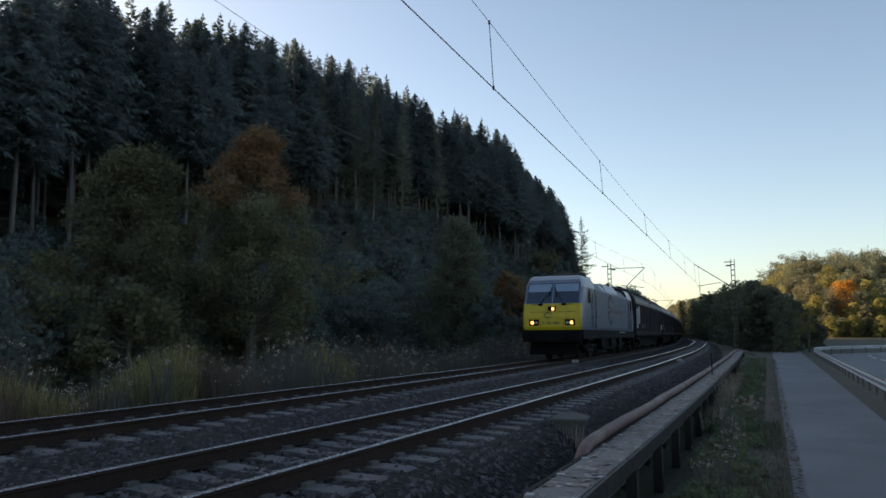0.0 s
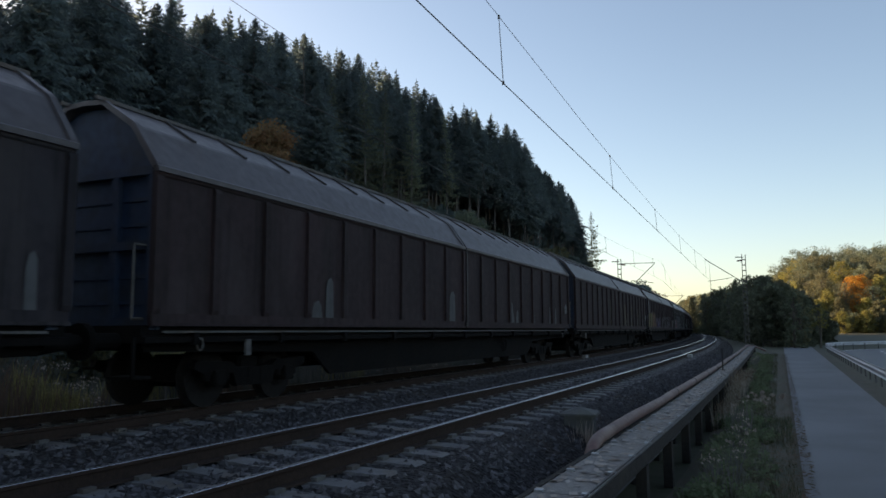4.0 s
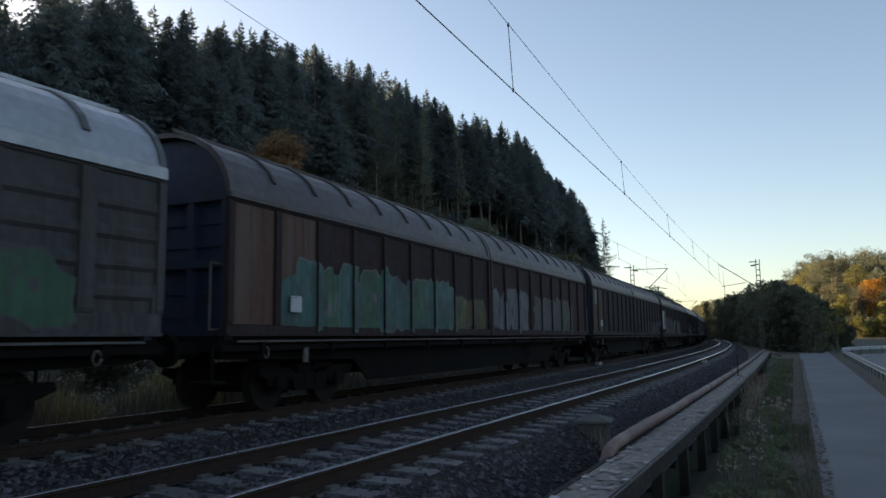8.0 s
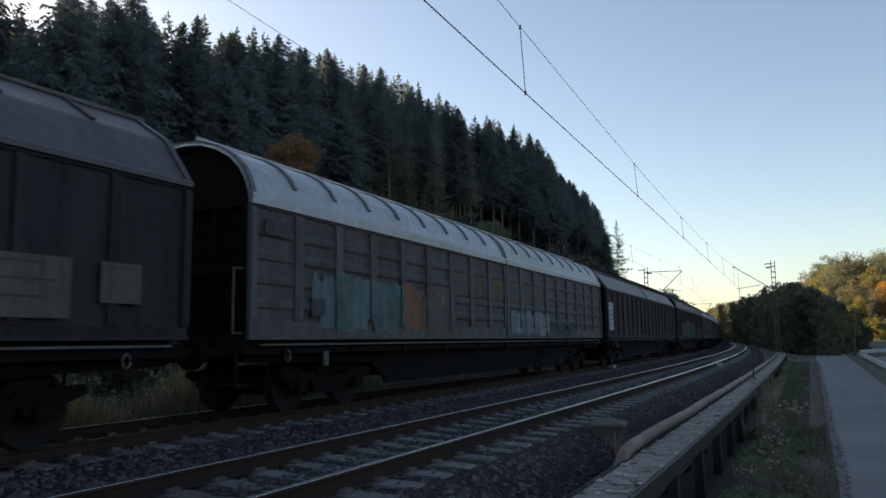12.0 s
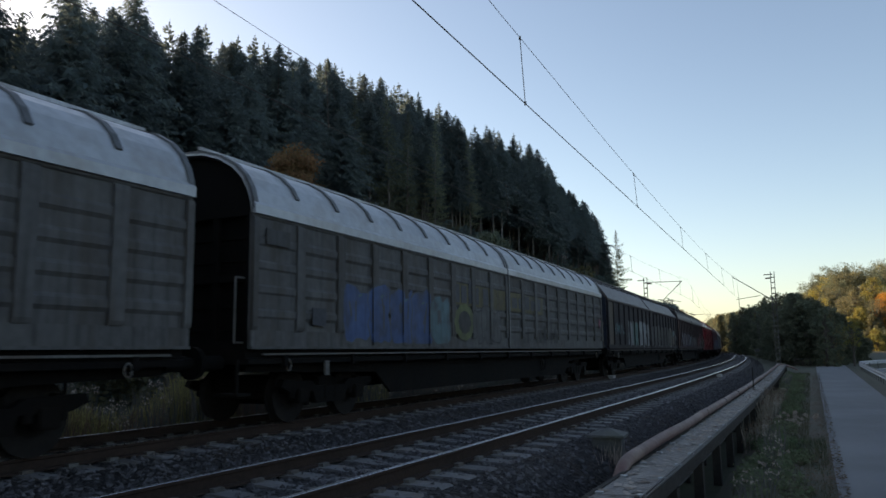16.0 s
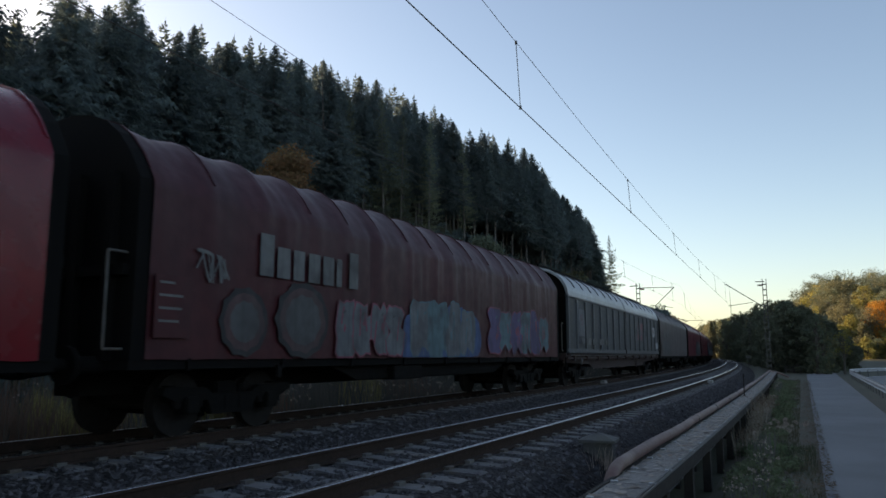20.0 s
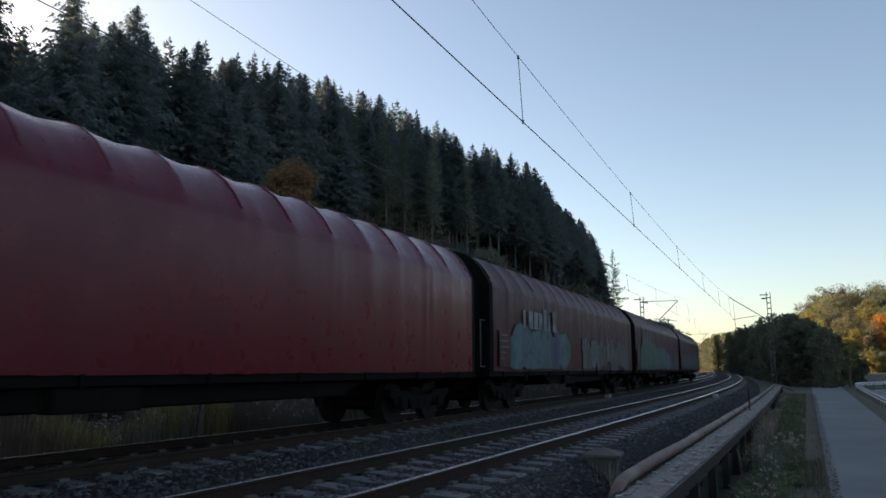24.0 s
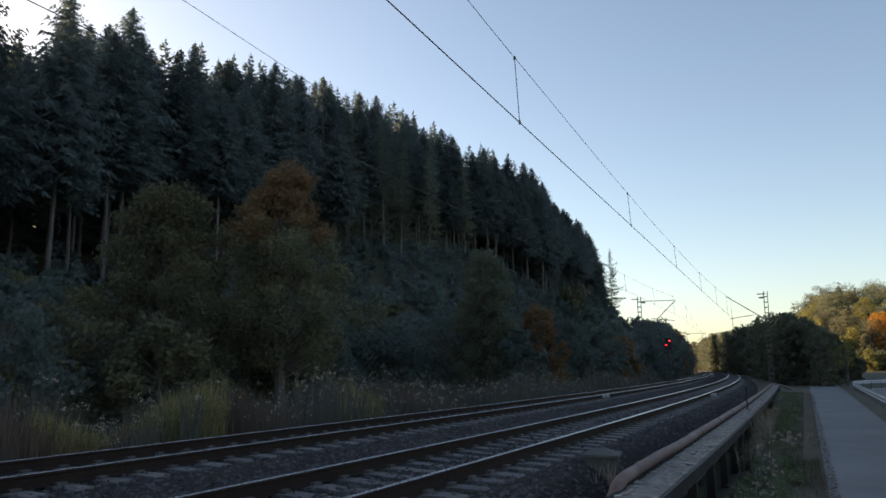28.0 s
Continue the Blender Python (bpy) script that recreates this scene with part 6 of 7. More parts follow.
    for yc, up in ((y0 + 0.9, 1), (y1 - 1.2, 1)):
        bm = bmesh.new()
        for sx in (-0.35, 0.35):
            tube(bm, (sx, yc, 3.95), (sx * 0.4, yc + 1.1, 4.12), 0.025, seg=6)
            tube(bm, (sx * 0.4, yc + 1.1, 4.12), (sx, yc - 0.2, 4.28), 0.02, seg=6)
        for o in (-0.18, 0.18):
            tube(bm, (-0.85, yc - 0.2 + o, 4.24), (-0.6, yc - 0.2 + o, 4.32), 0.02, seg=6)
            tube(bm, (-0.6, yc - 0.2 + o, 4.32), (0.6, yc - 0.2 + o, 4.32), 0.02, seg=6)
            tube(bm, (0.6, yc - 0.2 + o, 4.32), (0.85, yc - 0.2 + o, 4.24), 0.02, seg=6)
        part("pantograph", bm, DULLSTEEL, root, "folded pantograph on the roof")
    for k in range(5):
        part("insulator", a_tube((0.5, y0 + 4.6 + k * 1.5, 3.9), (0.5, y0 + 4.6 + k * 1.5, 4.14), 0.06, seg=8), DULLSTEEL, root)
    part("skirt", extrude([(-1.46, 1.0), (1.46, 1.0), (1.47, 1.415), (-1.47, 1.415)], -nose + 0.12, nose - 0.12), LOCO_DARK, root, "dark skirt with small white marks")
    r = random.Random(4)
    bm = bmesh.new()
    for k in range(12):
        y = -nose + 1.2 + k * (2 * nose - 2.4) / 11
        s = r.choice((0.018, 0.018, 0.025, 0.035))
        rect_face(bm, 1.474, y - s, y + s, 1.10, 1.10 + 2 * s)
    part("skirt_marks", bm, WHITE, root)
    bars(root, 1.47, 2.2, 4.6, 1.29, 1.37, 14, WHITE, 5, name="number_bar")
    # emblem: two open arcs with pointed tails, and bars for the name
    yc, zc, ra, rb = -1.05, 2.55, 0.50, 0.86
    bm = bmesh.new()
    for lo, hi in ((radians(30), radians(172)), (radians(188), radians(330))):
        for k in range(26):
            t0, t1 = lo + (hi - lo) * k / 26, lo + (hi - lo) * (k + 1) / 26
            def wide(t):
                f = (t - lo) / (hi - lo)
                return 0.3 + 0.7 * (f if lo < math.pi / 2 else 1 - f) ** 0.5
            bm.faces.new([bm.verts.new((1.494, yc + rr * 1.18 * math.cos(t), zc + rr * math.sin(t))) for rr, t in ((rb - (rb - ra) * wide(t0), t0), (rb, t0), (rb, t1), (rb - (rb - ra) * wide(t1), t1))])
    for s in (1, -1):
        bm.faces.new([bm.verts.new((1.494, yc + a, zc + s * b)) for a, b in ((-0.90, 0.06), (-0.25, 0.06), (0.02, 0.10), (-0.35, 0.21), (-0.85, 0.24))])
    part("emblem", bm, paint("emblem_slate", (0.022, 0.034, 0.05), (0.018, 0.028, 0.04), 0.5, bump=0.02), root, "dark slate emblem of two open arcs")
    for a, b, n, s in ((-1.08, 0.15, 4, 1), (0.45, 2.1, 5, 2), (2.42, 3.45, 4, 3)):
        bars(root, 1.49, a, b, 2.40, 2.66, n, FADEDRED, s, gap=0.34)
    # underneath
    for y in (-5.2, 5.2):
        bogie(root, y, 2.6, 0.62, BLACKISH)
    part("transformer", a_box(-1.25, 1.25, -2.3, 2.3, 0.38, 1.0, bevel=0.06), BLACKISH, root)
    for k, (y, w) in enumerate(((-3.1, 0.5), (2.9, 0.45), (0.2, 0.7))):
        part("equipment_box", a_box(1.26, 1.40, y - w, y + w, 0.55, 0.98, bevel=0.03), LOCO_DARK, root)
    for end in (-1, 1):
        part("buffer_beam", a_box(-1.38, 1.38, end * (nose - 0.02) - 0.15, end * (nose - 0.02) + 0.15, 0.85, 1.40, bevel=0.03), LOCO_DARK, root)
        bm = bmesh.new()
        vs = [bm.verts.new(v) for v in ((-1.1, end * (nose - 0.3), 0.85), (1.1, end * (nose - 0.3), 0.85), (1.12, end * (nose - 0.08), 0.26), (-1.12, end * (nose - 0.08), 0.26))]
        geo = bmesh.ops.extrude_face_region(bm, geom=[bm.faces.new(vs)])
        bmesh.ops.translate(bm, verts=[v for v in geo["geom"] if isinstance(v, bmesh.types.BMVert)], vec=(0, -end * 0.05, 0))
        bmesh.ops.recalc_face_normals(bm, faces=bm.faces[:])
        part("snow_plough", bm, BLACKISH, root)
    buffers(root, half, 0.60)
    return root


# ---- sliding-wall wagon: three builds, with a rounded roof, a chamfered roof, or a silver roof over pressed panels ----
ROUND_ROOF = [(1.43, 3.42), (1.41, 3.58), (1.35, 3.76), (1.22, 3.98), (1.02, 4.17), (0.72, 4.34), (0.36, 4.45), (0.0, 4.48)]
CHAMFER_ROOF = [(1.43, 3.38), (1.405, 3.46), (1.00, 4.03), (0.95, 4.08), (0.36, 4.465), (0.0, 4.49)]

def extrude_bar(bm, y0, y1, x, z):
    """A low pressed ridge along a wall panel."""
    prof = [(x, z - 0.10), (x + 0.032, z - 0.045), (x + 0.032, z + 0.045), (x, z + 0.10)]
    a, b = ([bm.verts.new((p, y, q)) for p, q in prof] for y in (y0, y1))
    for k in range(3):
        bm.faces.new((a[k], b[k], b[k + 1], a[k + 1]))
    bm.faces.new(a)
    bm.faces.new(b[::-1])


def ring_shape():
    bm = bmesh.new()
    for k in range(10):
        a, b = 2 * math.pi * k / 10, 2 * math.pi * (k + 1) / 10
        tube(bm, (0, 0.06 * math.cos(a), 0.09 * math.sin(a)), (0, 0.06 * math.cos(b), 0.09 * math.sin(b)), 0.014, seg=5, caps=False)
    return bm


def arch(profile, inner):
    """The closed outline of a curved sheet, from one eave over the top to the other."""
    full = profile + [(-a, b) for a, b in reversed(profile[:-1])]
    low = [(a * (1 - inner / 1.4), b - inner * 0.8) for a, b in full]
    return full + low[::-1]


def sliding_wagon(length, wall, roof, end_mat, front=None, under=None, panels=9, build="round", label="", front_panels=1, rib_mat=None, heavy_ridge=False):
    """Two long sliding walls a side with stiffening ribs, curved roof halves with hoops, a deep underframe and two bogies."""
    under = under or UNDER
    root = thing("sliding_wall_wagon", label, "goods wagon", "wagons of the train")
    half = length / 2
    body = half - 0.64
    wall_half = body - 0.03
    roof_line = CHAMFER_ROOF if build == "chamfer" else ROUND_ROOF
    silver = build == "pressed"
    band = 1.54 if silver else 1.42
    for i, (ya, yb) in enumerate(((-wall_half, -0.04), (0.04, wall_half))):
        for sx in (1, -1):
            ll = round(yb - ya, 2)
            step = ll / panels

            def wall_shape():
                bm = bmesh.new()
                box(bm, -0.02, 0.02, -ll / 2, ll / 2, 1.30, 3.44)
                if silver:
                    for k in range(panels):
                        y = -ll / 2 + step * (k + 0.5)
                        w = step / 2 - 0.10
                        for z in (1.80, 2.18, 2.56, 2.94):
                            extrude_bar(bm, y - w, y + w, 0.02, z)
                return bm
            w = put("sliding_wall", ("sliding_wall", ll, silver), wall_shape, wall, root, Matrix.Translation((sx * 1.385, (ya + yb) / 2, 0)) @ Matrix.Rotation(0 if sx > 0 else math.pi, 4, "Z"))
            put("bottom_rail", ("bottom_rail", ll, silver), lambda: a_box(-0.03, 0.055, -ll / 2, ll / 2, 1.25, band, bevel=0.012), rib_mat or wall, w)
            put("kick_strip", ("kick_strip", ll), lambda: a_box(0.0, 0.075, -ll / 2, ll / 2, 1.25, 1.29), wall, w)
            put("top_rail", ("top_rail", ll), lambda: a_box(-0.03, 0.05, -ll / 2, ll / 2, 3.31, 3.45, bevel=0.012), rib_mat or wall, w)
            for k in range(panels + 1):
                wide = (0.07 if rib_mat is None and not silver else 0.11) if 0 < k < panels else 0.06
                y = -ll / 2 + step * k + (0.06 if k == 0 else (-0.06 if k == panels else 0))
                put("rib", ("rib", wide, silver), lambda: extrude([(0.0, band), (0.045, band), (0.062, band + 0.06), (0.062, 3.24), (0.045, 3.31), (0.0, 3.31)], -wide, wide), rib_mat or wall, w, moved(0.02, y, 0))
            if i == 1:
                put("wall_edge", ("wall_edge",), lambda: a_box(0.0, 0.085, -0.05, 0.05, 1.26, 3.44, bevel=0.012), HOOPGREY if silver else HOOPBROWN, w, moved(0.0, -sx * (ll / 2 - 0.05), 0))
            if front and sx > 0 and i == 0:
                for k in range(front_panels):
                    put("end_panel", ("end_panel", round(step, 2)), lambda: a_box(0.0, 0.012, -step / 2 + 0.085, step / 2 - 0.085, 1.43, 3.30), front, w, moved(0.021, -ll / 2 + step * (k + 0.5), 0), "faded end panel of the wall")
        # roof half and its hoops
        ll = round(yb - ya, 2)
        rf = put("roof", ("roof", ll, build == "chamfer"), lambda: extrude(arch(roof_line, 0.05), -ll / 2, ll / 2), roof, root, moved(0, (ya + yb) / 2, 0))
        floor = 4.05 if build == "chamfer" else 3.74
        for k in range(panels + 1):
            y = -ll / 2 + ll / panels * k + (0.05 if k == 0 else (-0.05 if k == panels else 0))
            end_hoop = k in (0, panels)
            hoop_line = roof_line if end_hoop else [q for q in roof_line if q[1] > floor]
            thick = 0.05 if end_hoop or silver else 0.032
            put("roof_hoop", ("roof_hoop", len(hoop_line), build, thick), lambda: extrude(arch([(a * 1.01 + 0.010, b * 1.003 + 0.016) for a, b in hoop_line], 0.05), -thick, thick), HOOPGREY if silver else (roof if end_hoop else (rib_mat or HOOPBROWN)), rf, moved(0, y, 0))
        put("eave_rail", ("eave_rail", ll, silver), lambda: extrude([(1.39, 3.36), (1.475, 3.36), (1.475, 3.50 if silver else 3.43), (1.42, 3.56 if silver else 3.46)], -ll / 2, ll / 2), roof, rf)
    ridge = [(0.30, 4.48), (0.37, 4.48), (0.37, 4.60), (0.30, 4.60)] if heavy_ridge else [(0.33, 4.48), (0.37, 4.48), (0.37, 4.535), (0.33, 4.535)]
    for sx in (-1, 1):
        put("ridge_rail", ("ridge_rail", round(length, 1), heavy_ridge), lambda: extrude(ridge, -body - 0.05, body + 0.05), GALV if silver else (BLACKISH if heavy_ridge else DULLSTEEL), root, Matrix.Rotation(0 if sx > 0 else math.pi, 4, "Z"))
    # ends
    for end in (-1, 1):
        m = Matrix.Rotation(0 if end < 0 else math.pi, 4, "Z") @ Matrix.Translation((0, -body + 0.20, 0))

        def end_shape():
            top = [(a * 0.955, b - 0.06) for a, b in roof_line]
            return extrude([(-1.36, 1.2), (1.36, 1.2)] + top + [(-a, b) for a, b in reversed(top[:-1])], 0, 0.06)
        e = put("end_wall", ("end_wall", build), end_shape, end_mat, root, m, "dark end wall between the wagons")
        for x in (-1.28, -0.6, 0.6, 1.28):
            put("end_post", ("end_post",), lambda: a_box(-0.06, 0.06, -0.09, 0.0, 1.2, 3.42), end_mat, e, moved(x))
        for z in (1.25, 2.3, 3.34):
            put("end_rail", ("end_rail",), lambda: a_box(-1.34, 1.34, -0.10, 0.0, 0, 0.12), end_mat, e, moved(0, 0, z))
        for k in range(5):
            put("end_sheet_rib", ("end_sheet_rib",), lambda: extrude([(-1.2, 0.0), (1.2, 0.0), (1.16, 0.05), (-1.16, 0.05)], -0.025, 0.0), end_mat, e, moved(0, 0, 1.55 + k * 0.36))

        def handrail():
            bm = a_tube((1.22, -0.30, 1.35), (1.22, -0.30, 2.35), 0.018, seg=6)
            tube(bm, (1.22, -0.30, 2.35), (1.22, -0.09, 2.35), 0.018, seg=6)
            tube(bm, (1.22, -0.30, 1.35), (1.22, -0.09, 1.35), 0.018, seg=6)
            return bm
        put("handrail", ("handrail",), handrail, DULLSTEEL, e)
        put("end_step", ("end_step",), lambda: a_box(0.95, 1.4, -0.42, -0.1, 0.55, 0.59), UNDER, e)
        put("step_hanger", ("step_hanger",), lambda: a_box(1.36, 1.40, -0.42, -0.38, 0.55, 1.1), UNDER, e)
        put("lashing_ring", ("lashing_ring",), ring_shape, DULLSTEEL, root, moved(1.42, end * (body - 1.0), 0.99))
    # underframe
    def sill():
        bm = extrude([(-1.40, 1.02), (1.40, 1.02), (1.40, 1.10), (1.33, 1.12), (1.33, 1.26), (-1.33, 1.26), (-1.33, 1.12), (-1.40, 1.10)], -body, body)
        return bm
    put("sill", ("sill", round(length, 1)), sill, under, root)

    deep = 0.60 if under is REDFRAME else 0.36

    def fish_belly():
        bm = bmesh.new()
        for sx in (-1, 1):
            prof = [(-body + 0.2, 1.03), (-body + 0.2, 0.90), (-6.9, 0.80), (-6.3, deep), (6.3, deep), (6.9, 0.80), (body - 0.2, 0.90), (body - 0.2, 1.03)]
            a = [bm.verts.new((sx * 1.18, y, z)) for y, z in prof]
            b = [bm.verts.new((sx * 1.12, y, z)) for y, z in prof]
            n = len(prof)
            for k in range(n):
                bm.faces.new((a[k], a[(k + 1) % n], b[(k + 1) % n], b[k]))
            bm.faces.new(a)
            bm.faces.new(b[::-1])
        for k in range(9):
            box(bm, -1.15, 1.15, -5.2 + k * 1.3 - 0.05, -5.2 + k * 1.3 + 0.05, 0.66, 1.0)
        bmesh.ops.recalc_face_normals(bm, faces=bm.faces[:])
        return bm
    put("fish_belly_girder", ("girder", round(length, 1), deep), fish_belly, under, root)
    for k in range(11):
        y = -body + 0.9 + k * (2 * body - 1.8) / 10
        put("guide_bracket", ("guide_bracket",), lambda: a_box(1.30, 1.45, -0.05, 0.05, 0.98, 1.16), under, root, moved(0, y, 0))
    put("guide_rail", ("guide_rail", round(length, 1)), lambda: a_box(1.40, 1.44, -body + 0.3, body - 0.3, 1.155, 1.185), DULLSTEEL, root)
    for k, y in enumerate((-1.6, 2.2)):
        put("air_tank", ("air_tank",), lambda: a_tube((0.75, -0.6, 0.72), (0.75, 0.6, 0.72), 0.19, seg=14), under, root, moved(0, y, 0))
    put("brake_lever", ("brake_lever",), lambda: a_box(1.38, 1.42, -0.06, 0.06, 0.80, 1.05), DULLSTEEL, root, moved(0, -body + 2.1, 0))
    put("brake_wheel", ("brake_wheel",), lambda: brake_wheel_shape(), under, root, moved(1.32, 3.4, 0.78))
    for y in (-half + 3.35, half - 3.35):
        bogie(root, y, 1.8, 0.46, under if under is UNDER else UNDER)
    buffers(root, half)
    return root, -half


def brake_wheel_shape():
    bm = bmesh.new()
    for k in range(18):
        a, b = 2 * math.pi * k / 18, 2 * math.pi * (k + 1) / 18
        tube(bm, (0, 0.24 * math.cos(a), 0.24 * math.sin(a)), (0, 0.24 * math.cos(b), 0.24 * math.sin(b)), 0.018, seg=5, caps=False)
    for k in range(3):
        a = 2 * math.pi * k / 3 + 0.5
        tube(bm, (0, 0, 0), (0, 0.24 * math.cos(a), 0.24 * math.sin(a)), 0.015, seg=5, caps=False)
    return bm


# ---- tarpaulin wagon ----
TARP_LINE = [(1.42, 1.12), (1.43, 1.9), (1.432, 2.7), (1.432, 3.40), (1.422, 3.50), (1.33, 3.68), (1.17, 3.93), (0.97, 4.16), (0.72, 4.35), (0.40, 4.47), (0.0, 4.52)]


def tarp_wagon(length, tarp, label="", wrinkle=1.0, seed=1):
    """A cover drawn over hoops: it sags between them, and hangs in folds at the sides."""
    root = thing("tarpaulin_wagon", label, "goods wagon", "wagons of the train")
    half = length / 2
    body = half - 0.78
    hoops = 15
    key = ("cover", round(length, 1), seed, wrinkle)

    def cover():
        bm = bmesh.new()
        full = TARP_LINE + [(-a, b) for a, b in reversed(TARP_LINE[:-1])]
        steps = hoops * 14
        rows = []
        for i in range(steps + 1):
            f = i / steps
            y = -body + 2 * body * f
            ph = (f * hoops) % 1.0
            sag = math.sin(math.pi * ph) ** 0.8
            row = []
            for j, (a, b) in enumerate(full):
                up = max(0.0, (b - 2.6) / 1.6)
                nv = noise.noise((y * 1.7, b * 0.7, seed * 3.1 + (5 if a < 0 else 0)))
                nf = noise.noise((y * 4.5, b * 1.4, seed * 7.7))
                crease = noise.noise((y * 5.0, b * 0.35, seed * 1.7)) ** 3 * 5.0 * max(0.0, min(1.0, (3.7 - b) * 1.3)) * max(0.25, (b - 1.0) / 2.2)
                fold = 0.035 * nv * wrinkle * (1.0 - 0.55 * up) + 0.012 * nf * wrinkle + 0.032 * crease * wrinkle
                fold *= min(1.0, max(0.3, (b - 1.6) * 0.7))
                inward = 0.038 * sag * up + 0.010 * sag
                s = 1 if a >= 0 else -1
                k = min(1.0, abs(a) / 0.4)
                row.append(bm.verts.new((a - s * k * inward * 0.6 + s * k * fold, y, b - inward * up - (0.03 * abs(nv) if b < 1.2 else 0))))
            rows.append(row)
        for i in range(steps):
            for j in range(len(full) - 1):
                bm.faces.new((rows[i][j], rows[i + 1][j], rows[i + 1][j + 1], rows[i][j + 1])).smooth = True
        return bm
    cv = put("tarpaulin", key, cover, tarp, root)

    def hoop():
        full = [(a * 1.003, b * 1.001 + 0.004) for a, b in TARP_LINE if b > 3.5]
        return extrude(arch(full, 0.03), -0.018, 0.018)
    for i in range(hoops + 1):
        put("hoop_ridge", ("hoop_ridge",), hoop, tarp, cv, moved(0, -body + 0.03 + (2 * body - 0.06) * i / hoops, 0))
    for end in (-1, 1):
        m = Matrix.Rotation(0 if end < 0 else math.pi, 4, "Z") @ Matrix.Translation((0, -body - 0.22, 0))

        def end_shape():
            pts = [(a * 0.985, b) for a, b in TARP_LINE]
            pts[0] = (1.40, 1.10)
            return extrude(pts + [(-a, b) for a, b in reversed(pts[:-1])], 0, 0.26)
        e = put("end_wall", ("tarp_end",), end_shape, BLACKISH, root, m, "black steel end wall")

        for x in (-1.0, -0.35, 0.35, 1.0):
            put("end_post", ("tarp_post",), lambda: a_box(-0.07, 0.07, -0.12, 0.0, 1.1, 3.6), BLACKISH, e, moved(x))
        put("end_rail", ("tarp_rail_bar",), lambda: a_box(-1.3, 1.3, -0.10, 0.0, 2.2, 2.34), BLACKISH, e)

        def ladder():
            bm = a_tube((1.25, -0.30, 1.25), (1.25, -0.30, 2.5), 0.018, seg=6)
            tube(bm, (1.25, -0.30, 2.5), (1.25, 0.0, 2.5), 0.018, seg=6)
            tube(bm, (1.25, -0.30, 1.25), (1.25, 0.0, 1.25), 0.018, seg=6)
            return bm
        put("handrail", ("tarp_rail",), ladder, DULLSTEEL, e)
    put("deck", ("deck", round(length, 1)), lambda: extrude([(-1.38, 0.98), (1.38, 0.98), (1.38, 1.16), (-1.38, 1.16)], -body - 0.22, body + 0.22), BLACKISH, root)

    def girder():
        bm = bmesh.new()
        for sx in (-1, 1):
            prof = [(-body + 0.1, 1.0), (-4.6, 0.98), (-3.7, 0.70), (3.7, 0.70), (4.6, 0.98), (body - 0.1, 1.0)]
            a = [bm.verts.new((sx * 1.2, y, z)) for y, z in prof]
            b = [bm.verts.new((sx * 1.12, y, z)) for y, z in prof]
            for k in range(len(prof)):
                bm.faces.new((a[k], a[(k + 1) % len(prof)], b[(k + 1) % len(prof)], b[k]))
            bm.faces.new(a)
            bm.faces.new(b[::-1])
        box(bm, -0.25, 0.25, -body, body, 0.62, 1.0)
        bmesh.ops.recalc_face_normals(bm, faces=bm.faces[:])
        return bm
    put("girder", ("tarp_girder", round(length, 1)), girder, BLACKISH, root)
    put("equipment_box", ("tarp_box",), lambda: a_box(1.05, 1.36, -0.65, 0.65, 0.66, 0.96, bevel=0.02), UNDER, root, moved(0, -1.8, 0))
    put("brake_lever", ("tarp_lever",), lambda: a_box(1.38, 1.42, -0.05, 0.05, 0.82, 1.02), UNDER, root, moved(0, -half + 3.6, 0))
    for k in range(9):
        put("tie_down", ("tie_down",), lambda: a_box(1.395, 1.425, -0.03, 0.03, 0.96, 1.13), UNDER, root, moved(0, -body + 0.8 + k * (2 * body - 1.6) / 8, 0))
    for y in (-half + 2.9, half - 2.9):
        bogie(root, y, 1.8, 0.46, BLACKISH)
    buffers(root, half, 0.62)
    return root, -half
TARP_WINE = paint("wine_red_tarpaulin", (0.095, 0.006, 0.015), (0.072, 0.006, 0.013), 0.4, spec=0.25, grain=3, patch=0.5, bump=0.10, bump_scale=6, stain=(0.06, 0.012, 0.017), stain_amount=0.5)
TARP_TAUT = paint("taut_red_tarpaulin", (0.12, 0.0025, 0.012), (0.095, 0.0025, 0.010), 0.3, spec=0.38, grain=3, patch=0.5, bump=0.05, bump_scale=6, stain=(0.075, 0.003, 0.010), stain_amount=0.4)


# ---- the train, vehicle by vehicle; couplings by their place on the line as the film begins ----
COUPLINGS = [33.9, 52.8, 76.15, 99.8, 123.4, 147.1, 170.9, 194.0, 217.15, 240.3, 263.5, 287.2, 310.35, 333.65, 357.0, 380.25, 403.65, 427.6, 451.1,
             471.3, 491.3, 515.25, 535.6, 556.2, 576.3, 597.3, 617.8, 638.1]
TRAIN = []


def middle(i):
    return (COUPLINGS[i] + COUPLINGS[i + 1]) / 2


def span(i):
    return COUPLINGS[i + 1] - COUPLINGS[i]


TRAIN.append((locomotive(span(0)), middle(0)))
